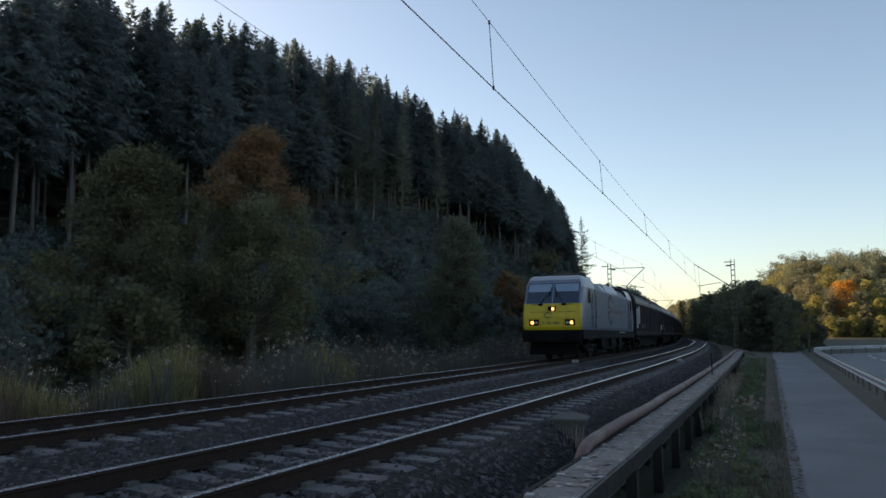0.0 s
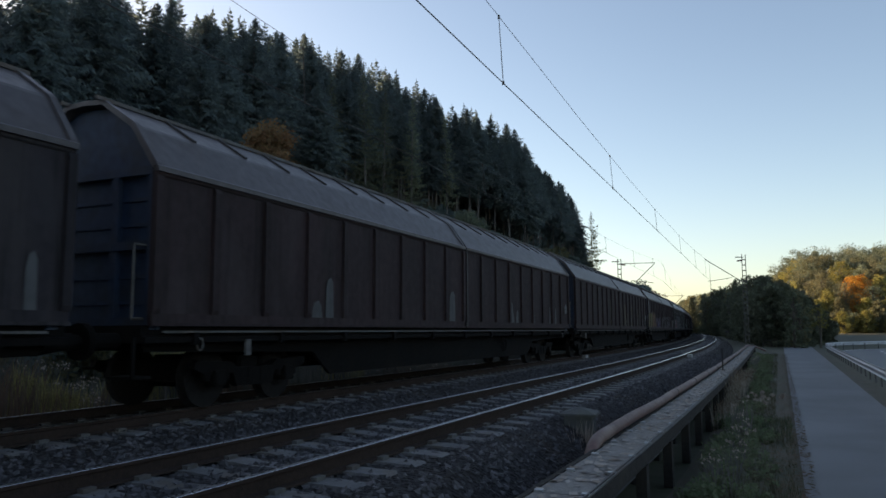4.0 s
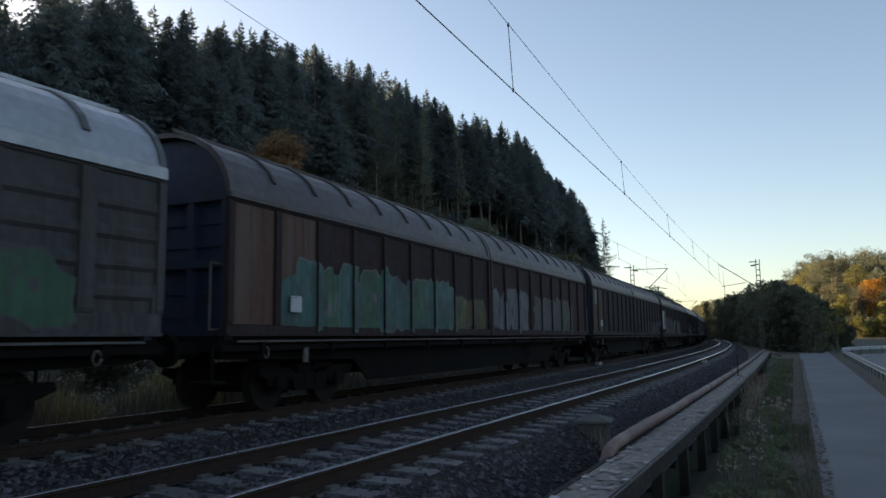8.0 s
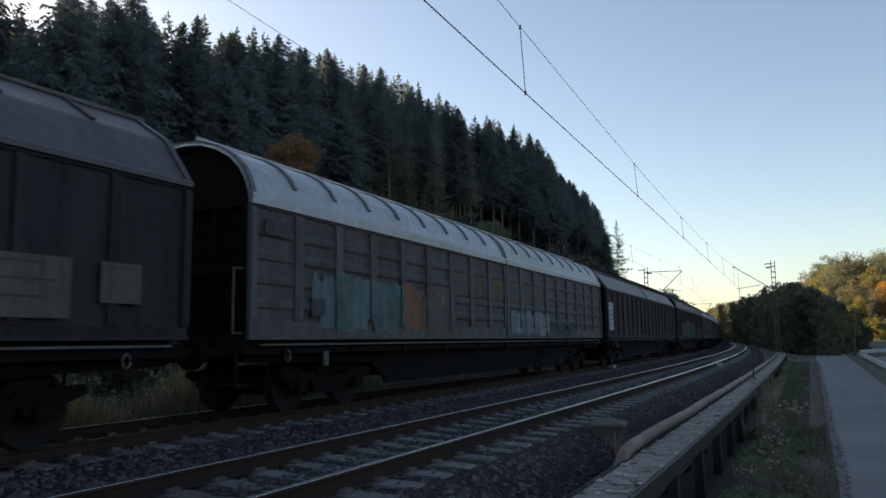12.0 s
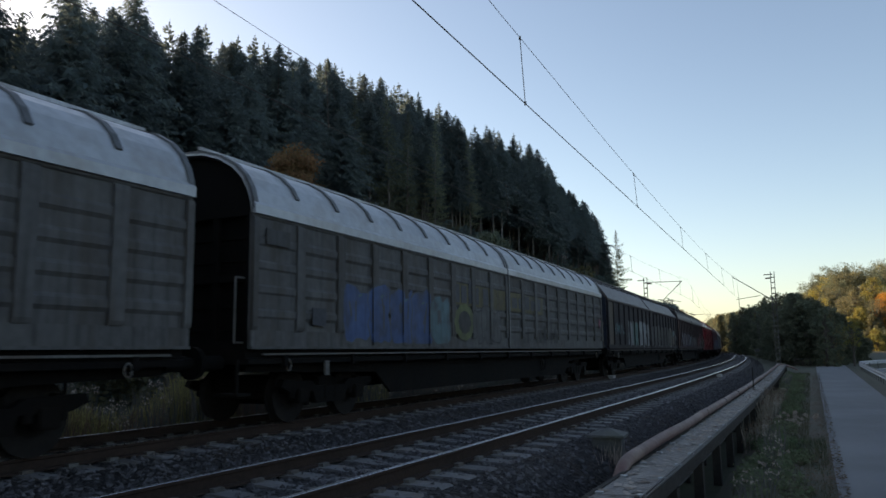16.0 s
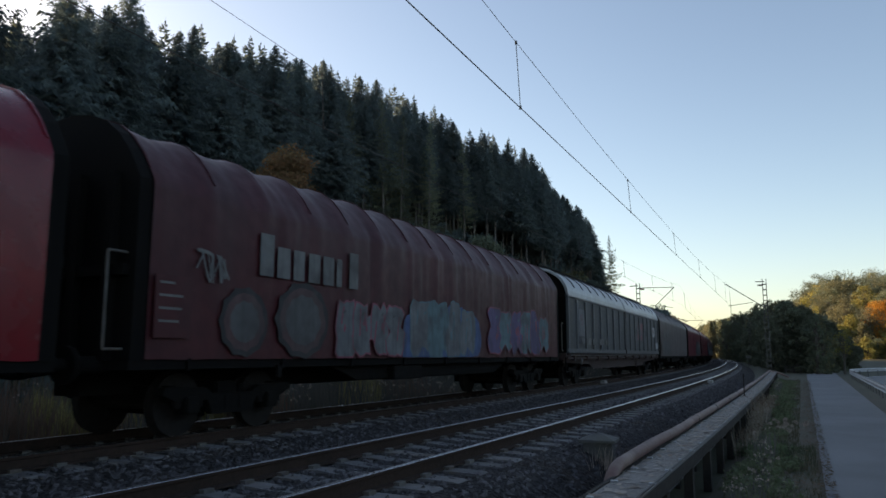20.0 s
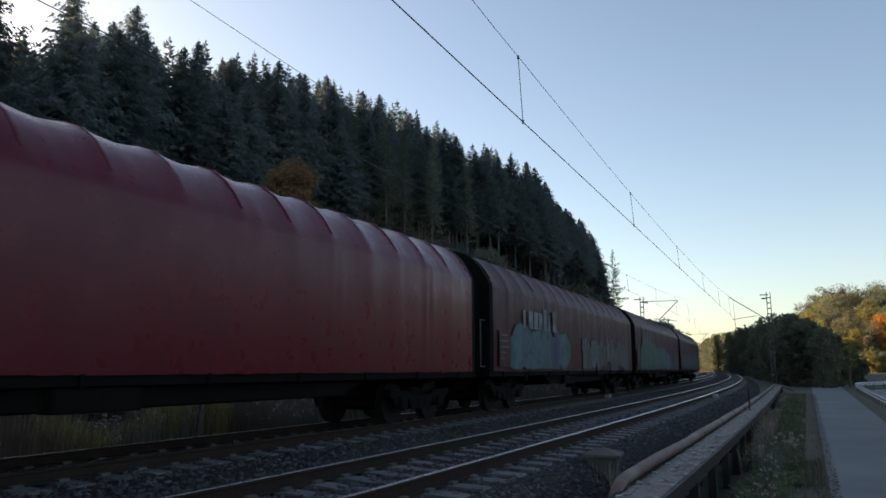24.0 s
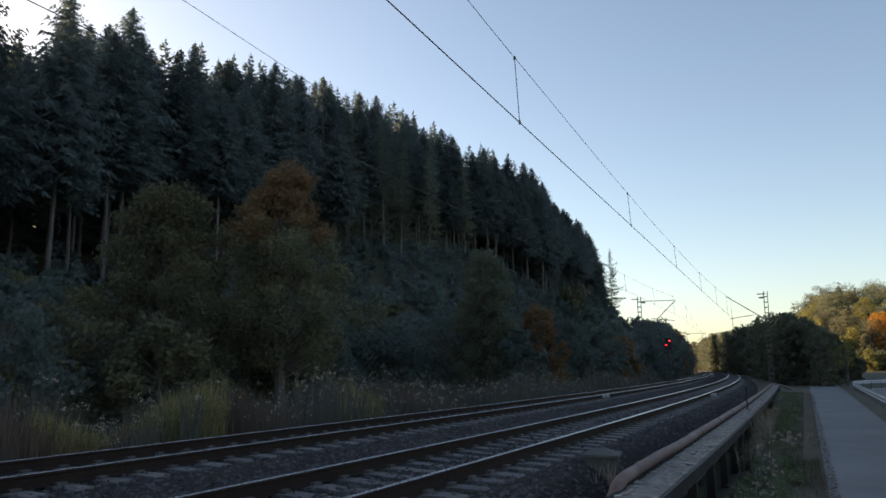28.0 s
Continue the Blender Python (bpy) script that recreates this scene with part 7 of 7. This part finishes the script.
# wall, roof, end, front panel, panels that are faded, what the label says
SLIDERS = {
    1: (BROWN, BROWNROOF, BROWN, None, 0, "dark brown sliding-wall wagon with two white placards"),
    2: (BROWN, BROWNROOF, ENDBLUE, TAN, 1, "dark brown sliding-wall wagon with a tan end panel"),
    3: (BROWN2, BROWNROOF, ENDBLUE, None, 0, "dark red-brown sliding-wall wagon"),
    4: (BROWN2, BROWNROOF, ENDBLUE, None, 0, "grimy red-brown sliding-wall wagon with faint yellow marks"),
    5: (BROWN2, BROWNROOF, ENDBLUE, PALE, 1, "brown sliding-wall wagon with yellow graffiti on its walls"),
    6: (GREYWALL, SILVERROOF, ENDBLUE, GREYWALL, 1, "grey-brown sliding-wall wagon with a silver roof and red graffiti"),
    7: (BROWN2, BROWNROOF, ENDBLUE, RUSTY, 2, "brown sliding-wall wagon with rusty end and green graffiti"),
    8: (BROWN, BROWNROOF, ENDBLUE, RUSTY, 2, "dark brown sliding-wall wagon with a rusty orange end"),
    9: (BROWN, BROWNROOF, BROWN, None, 0, "dark sliding-wall wagon with white graffiti and placards"),
    10: (BROWN, BROWNROOF, ENDBLUE, TAN, 1, "dark brown sliding-wall wagon with pale sprayed tags"),
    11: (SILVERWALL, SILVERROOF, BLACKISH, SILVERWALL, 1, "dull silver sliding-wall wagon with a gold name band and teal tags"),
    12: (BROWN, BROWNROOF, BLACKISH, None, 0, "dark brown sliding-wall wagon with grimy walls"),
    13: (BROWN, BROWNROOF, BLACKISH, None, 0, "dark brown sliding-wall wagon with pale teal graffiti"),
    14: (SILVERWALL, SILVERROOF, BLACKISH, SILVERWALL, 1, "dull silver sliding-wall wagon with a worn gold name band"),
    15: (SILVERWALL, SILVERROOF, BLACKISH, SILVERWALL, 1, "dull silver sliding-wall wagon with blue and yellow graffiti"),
    16: (BROWN, BROWNROOF, ENDBLUE, TAN, 1, "brown sliding-wall wagon with large white graffiti"),
    17: (BROWN2, BROWNROOF, ENDBLUE, RUSTY, 1, "brown sliding-wall wagon with black and pink graffiti"),
    20: (LIGHTWALL, SILVERROOF, BLACKISH, None, 0, "light grey sliding-wall wagon with a red logo and red underframe"),
}
FRONT = {}
for i, (wall, roof, end, front_mat, n, label) in SLIDERS.items():
    build = "pressed" if roof is SILVERROOF and i != 20 else ("chamfer" if i in (2, 3, 4, 5, 10, 12, 16) else "round")
    root, FRONT[i] = sliding_wagon(span(i), wall, roof, end, front_mat, REDFRAME if i == 20 else None, 9 if i != 20 else 8, build, label, n, LIGHTRIB if i == 20 else None, i in (1, 9, 12, 13, 20))
    FRONT[i] = (root, FRONT[i])
    TRAIN.append((root, middle(i)))
COVERS = {18: (TARP_RED, 1.7, "goods wagon under a glossy bright red tarpaulin"), 19: (TARP_DULL, 1.5, "goods wagon under a faded red-brown tarpaulin with graffiti"),
          21: (TARP_DARK, 1.0, "goods wagon under a dull dark tarpaulin with white tags"), 22: (TARP_WINE, 1.2, "goods wagon under a red tarpaulin with grey scribbles"),
          23: (TARP_TAUT, 0.8, "goods wagon under a taut bright red tarpaulin"), 24: (TARP_DULL, 0.7, "goods wagon under a faded tarpaulin with silver graffiti"),
          25: (TARP_DULL, 0.8, "goods wagon under a faded tarpaulin with teal graffiti"), 26: (TARP_DULL, 0.6, "last goods wagon under a faded tarpaulin with pale graffiti")}
for i, (tarp, wrinkle, label) in COVERS.items():
    root, f = tarp_wagon(span(i), tarp, label, wrinkle, i)
    FRONT[i] = (root, f)
    TRAIN.append((root, middle(i)))

WALL_X, TARP_X = 1.4192, 1.452


def rib_spans(i):
    """Where the ribs of a wagon's walls lie along it."""
    end, n = span(i) / 2 - 0.67, 8 if i == 20 else 9
    out = []
    for a, b in ((-end, -0.04), (0.04, end)):
        for k in range(n + 1):
            y = a + (b - a) * k / n + (0.055 if k == 0 else (-0.055 if k == n else 0))
            w = (0.11 if i in (6, 11, 14, 15, 20) else 0.07) if 0 < k < n else 0.06
            out.append((y - w, y + w))
    return out


def face_of(i):
    """How far out the painted face of a wagon's side lies."""
    return TARP_X if i not in SLIDERS else (1.4385 if i in (6, 11, 14, 15) else WALL_X)


def oval(i, y0, y1, z0, z1, fills, label=""):
    """Round patches of paint one on another, from the largest in."""
    root, f = FRONT[i]
    cy, cz, ry, rz = f + (y0 + y1) / 2, (z0 + z1) / 2, (y1 - y0) / 2, (z1 - z0) / 2
    x = (1.4695 if i in SLIDERS else TARP_X + 0.012)
    for k, (size, col) in enumerate(fills):
        bm = bmesh.new()
        blob(bm, x + 0.0015 * k, cy, cz, ry * size, rz * size, [1 + 0.05 * math.sin(3 * a + k) for a in range(22)], 0, 1.05)
        part("painted_oval", bm, SPRAY[col], root, label if k == 0 else "")


def word(i, text, y0, y1, z0, z1, col):
    """Sprayed characters that can be read."""
    root, f = FRONT[i]
    curve = bpy.data.curves.new("sprayed_word", "FONT")
    curve.body, curve.size, curve.offset = text, 1.0, 0.02
    holder = bpy.data.objects.new("sprayed_word", curve)
    me = bpy.data.meshes.new_from_object(holder)
    bpy.data.objects.remove(holder)
    co = np.zeros(len(me.vertices) * 3)
    me.vertices.foreach_get("co", co)
    co = co.reshape(-1, 3)
    lo, hi = co.min(0), co.max(0)
    q = (co - lo) / np.maximum(hi - lo, 1e-6)
    out = np.stack([np.full(len(co), TARP_X + 0.02), f + y0 + (y1 - y0) * q[:, 0] + 0.12 * (q[:, 1] - 0.5), z0 + (z1 - z0) * q[:, 1]], -1)
    me.vertices.foreach_set("co", out.reshape(-1))
    me.materials.clear()
    me.materials.append(SPRAY[col])
    part("sprayed_word", me, None, root, "pale sprayed characters")


def spray(i, y0, y1, z0, z1, fill, outline="black", **kw):
    root, f = FRONT[i]
    graffiti(root, face_of(i), f + y0, f + y1, z0, z1, fill, outline, seed=i * 10 + int(y0) + 3, ribs=rib_spans(i) if i in SLIDERS else (), **kw)


def wash(i, y0, y1, z0, z1, col, density=1.6):
    root, f = FRONT[i]
    streaks(root, face_of(i), f + y0, f + y1, z0, z1, col, i * 7 + int(y0), density)


def board(i, y0, y1, z0, z1, rows=6, ring=0.0, mat=None, ink=None):
    root, f = FRONT[i]
    placard(root, 1.468, f + y0, f + y1, z0, z1, rows, ring, i + int(y0 * 3), mat, ink)


def disc(i, y, z, r, mat=None):
    root, f = FRONT[i]
    bm = bmesh.new()
    tube(bm, (1.468, f + y, z), (1.480, f + y, z), r, seg=20)
    d = part("round_sign", bm, mat or PALE, root, "round white hazard sign")
    bm = bmesh.new()
    ring_faces(bm, 1.484, f + y, z, r * 0.7, r * 0.9)
    rect_face(bm, 1.4835, f + y - r * 0.4, f + y + r * 0.4, z - r * 0.12, z + r * 0.12)
    part("sign_mark", bm, INK, d)


def name_bars(i, y0, y1, z0, z1, n, mat, tall=False):
    root, f = FRONT[i]
    bars(root, 1.409 if i in SLIDERS else 1.475, f + y0, f + y1, z0, z1, n, mat, i)


# sliding-wall wagons, front to back
board(1, 0.85, 1.75, 1.66, 3.0, 9)
board(1, 2.05, 2.95, 1.94, 3.2, 4, 0.2)
spray(1, 4.0, 5.6, 1.65, 2.0, "grey", fat=0.35)
wash(1, 15.5, 17.5, 1.5, 2.2, "grey", 3)
board(1, 20.9, 21.4, 1.6, 2.0, 2)
board(1, 21.8, 22.3, 1.6, 2.1, 2)
board(2, 0.8, 1.2, 1.72, 2.6, 5, mat=TAN)
disc(2, 1.62, 1.97, 0.19)
board(2, 3.4, 3.7, 1.58, 1.84, 2)
wash(2, 4.2, 5.1, 1.5, 1.95, "gold", 3)
wash(2, 10.0, 22.5, 1.42, 2.3, "grey", 1.1)
spray(2, 18.6, 20.4, 1.45, 2.1, "grey", "grey", fat=0.25)
wash(3, 3.0, 21.0, 1.42, 2.2, "grey", 0.5)
disc(3, 22.3, 2.0, 0.18)
wash(4, 5.0, 20.5, 1.4, 2.9, "gold", 0.7)
wash(4, 14.0, 22.8, 1.43, 2.1, "pale", 0.9)
spray(4, 21.7, 22.1, 1.5, 2.05, "teal", "grey", fat=0.25, letters=1)
disc(4, 22.35, 2.0, 0.19)
spray(5, 0.8, 3.2, 1.30, 2.45, "yellow", "violet", fat=0.75, letters=3, second="olive", back="grey", label="yellow sprayed graffiti with violet outlines")
spray(5, 3.2, 5.7, 1.30, 2.4, "orange", "black", fat=0.75, letters=4, second="gold", back="grey", label="orange and brown sprayed graffiti")
spray(5, 6.5, 9.5, 1.33, 2.1, "violet", "pale", fat=0.45, letters=4)
wash(5, 10.5, 20.2, 1.31, 2.4, "grey", 1.6)
spray(5, 10.6, 18.0, 1.34, 2.35, "grey", "pale", fat=0.3, letters=8)
disc(5, 22.35, 2.0, 0.17)
spray(5, 22.4, 23.0, 2.3, 2.95, "pale", "grey", fat=0.15, letters=1)
wash(5, 21.0, 23.0, 1.41, 1.85, "pale", 3.5)
board(5, 20.45, 21.6, 1.52, 2.05, 3, mat=TAN)
spray(6, 2.35, 5.2, 1.33, 2.2, "red", "pale", fat=0.95, letters=5, back="black", label="red sprayed graffiti with a white outline")
board(6, 2.2, 2.5, 1.75, 2.0, 1)
spray(6, 5.6, 11.2, 1.34, 2.6, "grey", "black", fat=0.45, letters=6)
wash(6, 11.6, 22.5, 1.33, 2.6, "grey", 1.5)
spray(6, 19.4, 21.0, 1.34, 2.25, "green", "grey", fat=0.45, letters=2)
spray(7, 2.45, 8.9, 1.34, 2.55, "green", "pale", fat=0.62, letters=9, second="teal", back="teal", label="green and teal sprayed graffiti with pale spikes")
spray(7, 8.8, 11.1, 1.32, 2.25, "olive", "black", fat=0.95, letters=2, second="gold")
spray(7, 11.8, 14.8, 1.31, 2.65, "silver", "black", fat=0.8, letters=3)
spray(7, 15.5, 20.2, 1.33, 2.5, "grey", "silver", fat=0.5, letters=6)
board(7, 2.2, 2.5, 1.65, 1.92, 1, mat=WHITE)
board(8, 0.9, 1.5, 2.6, 3.2, 3, mat=PALE)
board(8, 2.2, 2.55, 1.65, 1.92, 2)
wash(8, 13.5, 21.5, 1.42, 2.2, "grey", 1.4)
spray(8, 16.0, 20.5, 1.36, 2.1, "silver", "black", fat=0.3)
disc(8, 22.3, 2.0, 0.18)
board(9, 0.75, 1.6, 1.68, 2.97, 8)
board(9, 2.0, 2.55, 2.0, 3.02, 3, mat=PALE)
board(9, 2.0, 2.28, 1.7, 1.93, 1)
spray(9, 2.9, 7.2, 1.30, 2.55, "silver", "black", fat=0.6, letters=5, second="pale")
spray(9, 7.4, 8.8, 1.30, 2.45, "silver", "grey", fat=0.6, letters=2)
spray(9, 8.9, 10.7, 1.30, 2.4, "white", "black", fat=0.9, letters=2)
spray(9, 11.7, 14.9, 1.30, 2.4, "white", "grey", fat=0.6, letters=5)
wash(9, 15.0, 17.0, 1.42, 2.1, "grey", 3)
disc(9, 22.0, 1.97, 0.22)
spray(10, 1.9, 6.6, 1.36, 2.3, "grey", "silver", fat=0.5, letters=5)
board(10, 3.7, 4.0, 1.6, 1.85, 1)
spray(10, 10.0, 11.1, 1.6, 2.0, "white", "white", fat=0.18)
board(10, 19.6, 21.2, 1.5, 2.2, 3, mat=TAN)
board(10, 21.6, 22.2, 1.7, 2.2, 1, mat=TAN)
for i in (11, 14, 15):
    root, f = FRONT[i]
    for a in range(7):
        bm = bmesh.new()
        rect_face(bm, 1.4388, f + 7.95 + a * 1.0, f + 8.9 + a * 1.0, 2.32, 2.86)
        part("name_field", bm, SPRAY["gold"], root, "worn gold field behind the name")
    bars(root, 1.4400, f + 8.0, f + 10.8, 2.38, 2.95, 6, INK, 3)
    bars(root, 1.4400, f + 11.5, f + 14.8, 2.42, 2.82, 6, INK, 4)
    board(i, 0.95, 1.55, 2.9, 3.15, 1, mat=GREYWALL)
    board(i, 2.2, 2.6, 1.65, 1.95, 1, mat=INK)
spray(11, 2.3, 5.5, 1.38, 2.4, "teal", "pale", fat=0.5, letters=5, second="cyan")
spray(11, 5.5, 8.0, 1.45, 2.4, "grey", "orange", fat=0.45, letters=3, second="orange")
spray(11, 12.0, 15.4, 1.33, 2.05, "cyan", "blue", fat=0.6, second="white")
spray(11, 16.0, 18.0, 1.35, 1.8, "teal", "black", fat=0.3)
wash(12, 3.0, 20.0, 1.42, 2.3, "grey", 0.6)
board(12, 0.9, 1.7, 1.6, 2.8, 5)
spray(13, 4.2, 8.2, 1.33, 2.5, "teal", "grey", fat=0.5, letters=4, second="silver")
spray(13, 8.3, 11.2, 1.31, 2.6, "silver", "teal", fat=0.8, letters=3, second="teal", back="teal", label="large pale grey and teal graffiti")
spray(13, 11.7, 15.1, 1.31, 2.45, "silver", "teal", fat=0.6, letters=4, second="teal", back="teal", label="large pale grey and teal graffiti")
wash(13, 8.3, 14.9, 2.3, 2.75, "gold", 2.4)
spray(13, 17.0, 20.0, 1.33, 2.3, "grey", "silver", fat=0.5, letters=4)
board(13, 20.25, 21.3, 1.35, 2.1, 4, mat=TAN)
wash(13, 21.4, 22.4, 1.42, 2.15, "grey", 9)
spray(15, 3.2, 7.7, 1.36, 2.5, "blue", "grey", fat=0.5, letters=5, second="cyan")
oval(15, 8.0, 9.2, 1.45, 2.35, ((1.0, "olive"), (0.62, "black")), label="olive sprayed ring")
spray(15, 9.2, 11.0, 1.38, 2.3, "grey", "black", fat=0.5, letters=3)
wash(15, 12.4, 16.5, 1.42, 2.2, "black", 2.2)
spray(15, 20.2, 21.2, 1.9, 2.25, "black", "black", fat=0.2, letters=2)
disc(15, 22.25, 2.26, 0.19, SPRAY["pink"])
spray(16, 2.1, 3.9, 1.9, 2.4, "cyan", "teal", fat=0.18, letters=5)
spray(16, 5.3, 7.9, 1.32, 2.6, "white", "black", fat=0.6, letters=4, second="teal")
spray(16, 8.2, 11.4, 1.30, 2.6, "white", "pale", fat=0.95, letters=3)
spray(16, 12.2, 20.0, 1.36, 2.55, "black", "grey", fat=0.55, letters=10, back="grey")
oval(16, 19.3, 20.6, 1.32, 2.6, ((1.0, "white"), (0.93, "gold"), (0.62, "black"), (0.38, "grey")), label="gold sprayed disc with a dark ring")
oval(16, 20.85, 21.95, 2.0, 2.45, ((1.0, "pale"), (0.9, "black"), (0.7, "teal")), label="dark teal sprayed oval with a pale rim")
board(16, 20.9, 21.7, 1.48, 1.98, 3, mat=TAN)
disc(16, 22.5, 1.96, 0.18)
spray(17, 3.4, 7.5, 1.44, 2.5, "silver", "violet", fat=0.6, letters=4, second="grey")
spray(17, 7.7, 11.5, 1.42, 2.35, "grey", "blue", fat=0.5, letters=4, second="cyan")
spray(17, 12.4, 16.0, 1.40, 2.2, "grey", "black", fat=0.4)
spray(17, 17.0, 19.2, 1.4, 2.3, "red", "black", fat=0.6, letters=3)
oval(17, 18.9, 20.0, 1.4, 2.1, ((1.0, "silver"), (0.86, "black"), (0.5, "grey")))
spray(17, 19.4, 21.3, 1.6, 2.65, "pink", "silver", fat=0.85, letters=2)
oval(17, 21.2, 22.2, 1.42, 2.3, ((1.0, "pale"), (0.9, "olive")), label="olive sprayed bulge")
disc(17, 22.4, 2.3, 0.18)
board(17, 2.2, 2.5, 1.6, 1.9, 1, mat=INK)
# tarpaulin wagons
board(18, 0.9, 1.6, 1.35, 2.2, 6, mat=SPRAY["grey"], ink=WHITE)
for i, at_y in ((18, 3.2), (23, 3.1)):
    root, f = FRONT[i]
    bm = bmesh.new()
    for a, b, c, d in ((0.0, 0.65, 2.84, 2.90), (0.0, 0.65, 2.40, 2.46), (0.0, 0.06, 2.46, 2.84), (0.59, 0.65, 2.46, 2.84), (0.15, 0.28, 2.52, 2.78), (0.37, 0.50, 2.52, 2.78)):
        rect_face(bm, 1.478, f + at_y + a, f + at_y + b, c, d)
    part("logo_shape", bm, SPRAY["pale"], root, "plain pale framed logo shape")
name_bars(19, 2.95, 6.0, 2.42, 3.1, 7, SPRAY["pale"])
board(19, 0.85, 1.5, 1.4, 2.24, 4, mat=TARP_DULL, ink=SPRAY["pale"])
spray(19, 1.6, 2.3, 2.2, 2.7, "pale", "pale", fat=0.2, letters=2)
oval(19, 2.1, 3.2, 1.15, 2.2, ((1.0, "black"), (0.84, "maroon"), (0.6, "grey")), label="grey sprayed dome with a black rim")
oval(19, 3.4, 4.9, 1.12, 2.4, ((1.0, "black"), (0.86, "maroon"), (0.66, "grey")), label="grey sprayed dome with a black rim")
spray(19, 5.2, 7.7, 1.15, 2.2, "silver", "pink", fat=0.6, letters=4, second="grey")
spray(19, 8.2, 11.6, 1.15, 2.4, "silver", "cyan", fat=0.6, letters=4, second="cyan", back="blue")
spray(19, 12.7, 18.0, 1.2, 2.5, "violet", "pink", fat=0.65, letters=6, second="cyan")
board(20, 2.15, 3.1, 1.92, 2.95, 0, 0.62, mat=SPRAY["silver"])
board(20, 2.1, 2.5, 1.62, 1.9, 1, mat=INK)
for a, w in ((2.6, 0.5), (3.4, 0.8), (4.5, 0.85), (5.7, 0.9), (6.9, 0.45)):
    board(20, a, a + w, 1.60, 1.86, 1, mat=SPRAY["pale"])
root, f = FRONT[20]
bars(root, 1.409, f + 14.8, f + 15.75, 2.28, 2.75, 4, INK, 1)
bm = bmesh.new()
bm.faces.new([bm.verts.new((1.410, f + a, b)) for a, b in ((15.65, 2.02), (17.2, 2.02), (17.6, 2.96), (16.05, 2.96))])
part("logo_block", bm, FADEDRED, root, "red slanted logo block")
bars(root, 1.414, f + 15.95, f + 17.2, 2.30, 2.68, 5, SPRAY["pale"], 2)
bars(root, 1.409, f + 17.6, f + 19.2, 2.26, 2.66, 7, INK, 3)
board(20, 20.7, 21.5, 2.28, 2.85, 0, 0.5)
board(20, 21.9, 22.6, 1.58, 1.92, 2)
name_bars(21, 2.5, 5.5, 2.4, 3.0, 7, SPRAY["pale"])
spray(21, 2.2, 6.0, 1.18, 2.3, "grey", "pale", fat=0.4)
board(21, 0.9, 1.6, 1.4, 2.2, 4, mat=TARP_DARK, ink=SPRAY["pale"])
spray(22, 11.4, 15.8, 1.15, 2.6, "black", "pale", fat=0.7, letters=4, back="grey")
spray(22, 15.6, 17.4, 1.15, 2.55, "grey", "pale", fat=0.6, letters=3, second="black")
for y, z, r in ((17.5, 2.3, 0.13), (17.9, 1.95, 0.17), (18.4, 2.3, 0.1)):
    oval(22, y - r, y + r, z - r, z + r, ((1.0, "pale"), (0.6, "red")) if z > 2 else ((1.0, "pale"),))
spray(22, 17.5, 18.5, 1.2, 2.0, "pale", "grey", fat=0.25, letters=1)
board(22, 18.6, 19.3, 1.2, 2.15, 4, mat=TARP_WINE, ink=SPRAY["pale"])
board(23, 0.75, 1.55, 1.35, 2.18, 5, mat=SPRAY["grey"], ink=SPRAY["pale"])
name_bars(24, 3.2, 6.8, 2.42, 3.12, 7, SPRAY["white"])
board(24, 1.1, 2.0, 1.25, 2.25, 5, mat=TARP_DULL, ink=SPRAY["pale"])
spray(24, 2.4, 8.0, 1.2, 2.45, "cyan", "teal", fat=0.85, letters=6, second="violet", back="teal", label="pale blue and teal sprayed graffiti")
spray(24, 10.4, 14.4, 1.15, 2.4, "grey", "black", fat=0.85, letters=6, second="silver")
spray(24, 14.55, 15.1, 1.5, 2.6, "pale", "black", fat=0.9, letters=1)
spray(24, 15.2, 19.0, 1.15, 2.35, "grey", "silver", fat=0.8, letters=5)
name_bars(25, 2.8, 6.3, 2.55, 3.3, 7, SPRAY["pale"])
spray(25, 2.7, 7.3, 1.2, 2.75, "teal", "black", fat=0.6, letters=6, second="green", back="teal")
board(25, 0.75, 1.6, 1.35, 2.25, 5, mat=TARP_DULL, ink=SPRAY["pale"])
spray(25, 7.3, 12.0, 1.18, 2.5, "blue", "black", fat=0.5, letters=6, second="teal")
spray(25, 12.0, 13.8, 1.15, 2.3, "cyan", "black", fat=0.8, letters=2, second="blue", back="grey")
spray(25, 13.8, 18.4, 1.15, 2.25, "black", "red", fat=0.6, letters=6, second="blue")
board(26, 0.9, 1.6, 1.25, 2.2, 4, mat=TARP_DULL, ink=SPRAY["pale"])
spray(26, 2.0, 7.0, 1.15, 2.4, "grey", "olive", fat=0.45, letters=6)
spray(26, 7.0, 14.6, 1.15, 2.45, "grey", "silver", fat=0.55, letters=9)
spray(26, 14.9, 16.9, 1.15, 2.05, "teal", "black", fat=0.8, letters=3, second="gold", back="violet")
oval(26, 14.4, 15.85, 1.98, 3.0, ((1.0, "blue"), (0.92, "silver")), label="pale blue sprayed bulge")
oval(26, 14.2, 15.9, 1.12, 2.2, ((1.0, "black"), (0.88, "violet")), label="violet sprayed bulge with a black rim")
word(26, "1ST", 16.3, 17.5, 1.68, 2.5, "pale")
spray(26, 17.5, 19.4, 1.25, 2.1, "grey", "silver", fat=0.5, letters=2)


def motions():
    """The train runs past at a steady speed."""
    for root, s in TRAIN:
        walk(root, [(t, on_line(s - SPEED * t, FAR_TRACK, FAR_RISE)) for t in np.arange(0, SECONDS + 0.1, 1.0)])


motions()
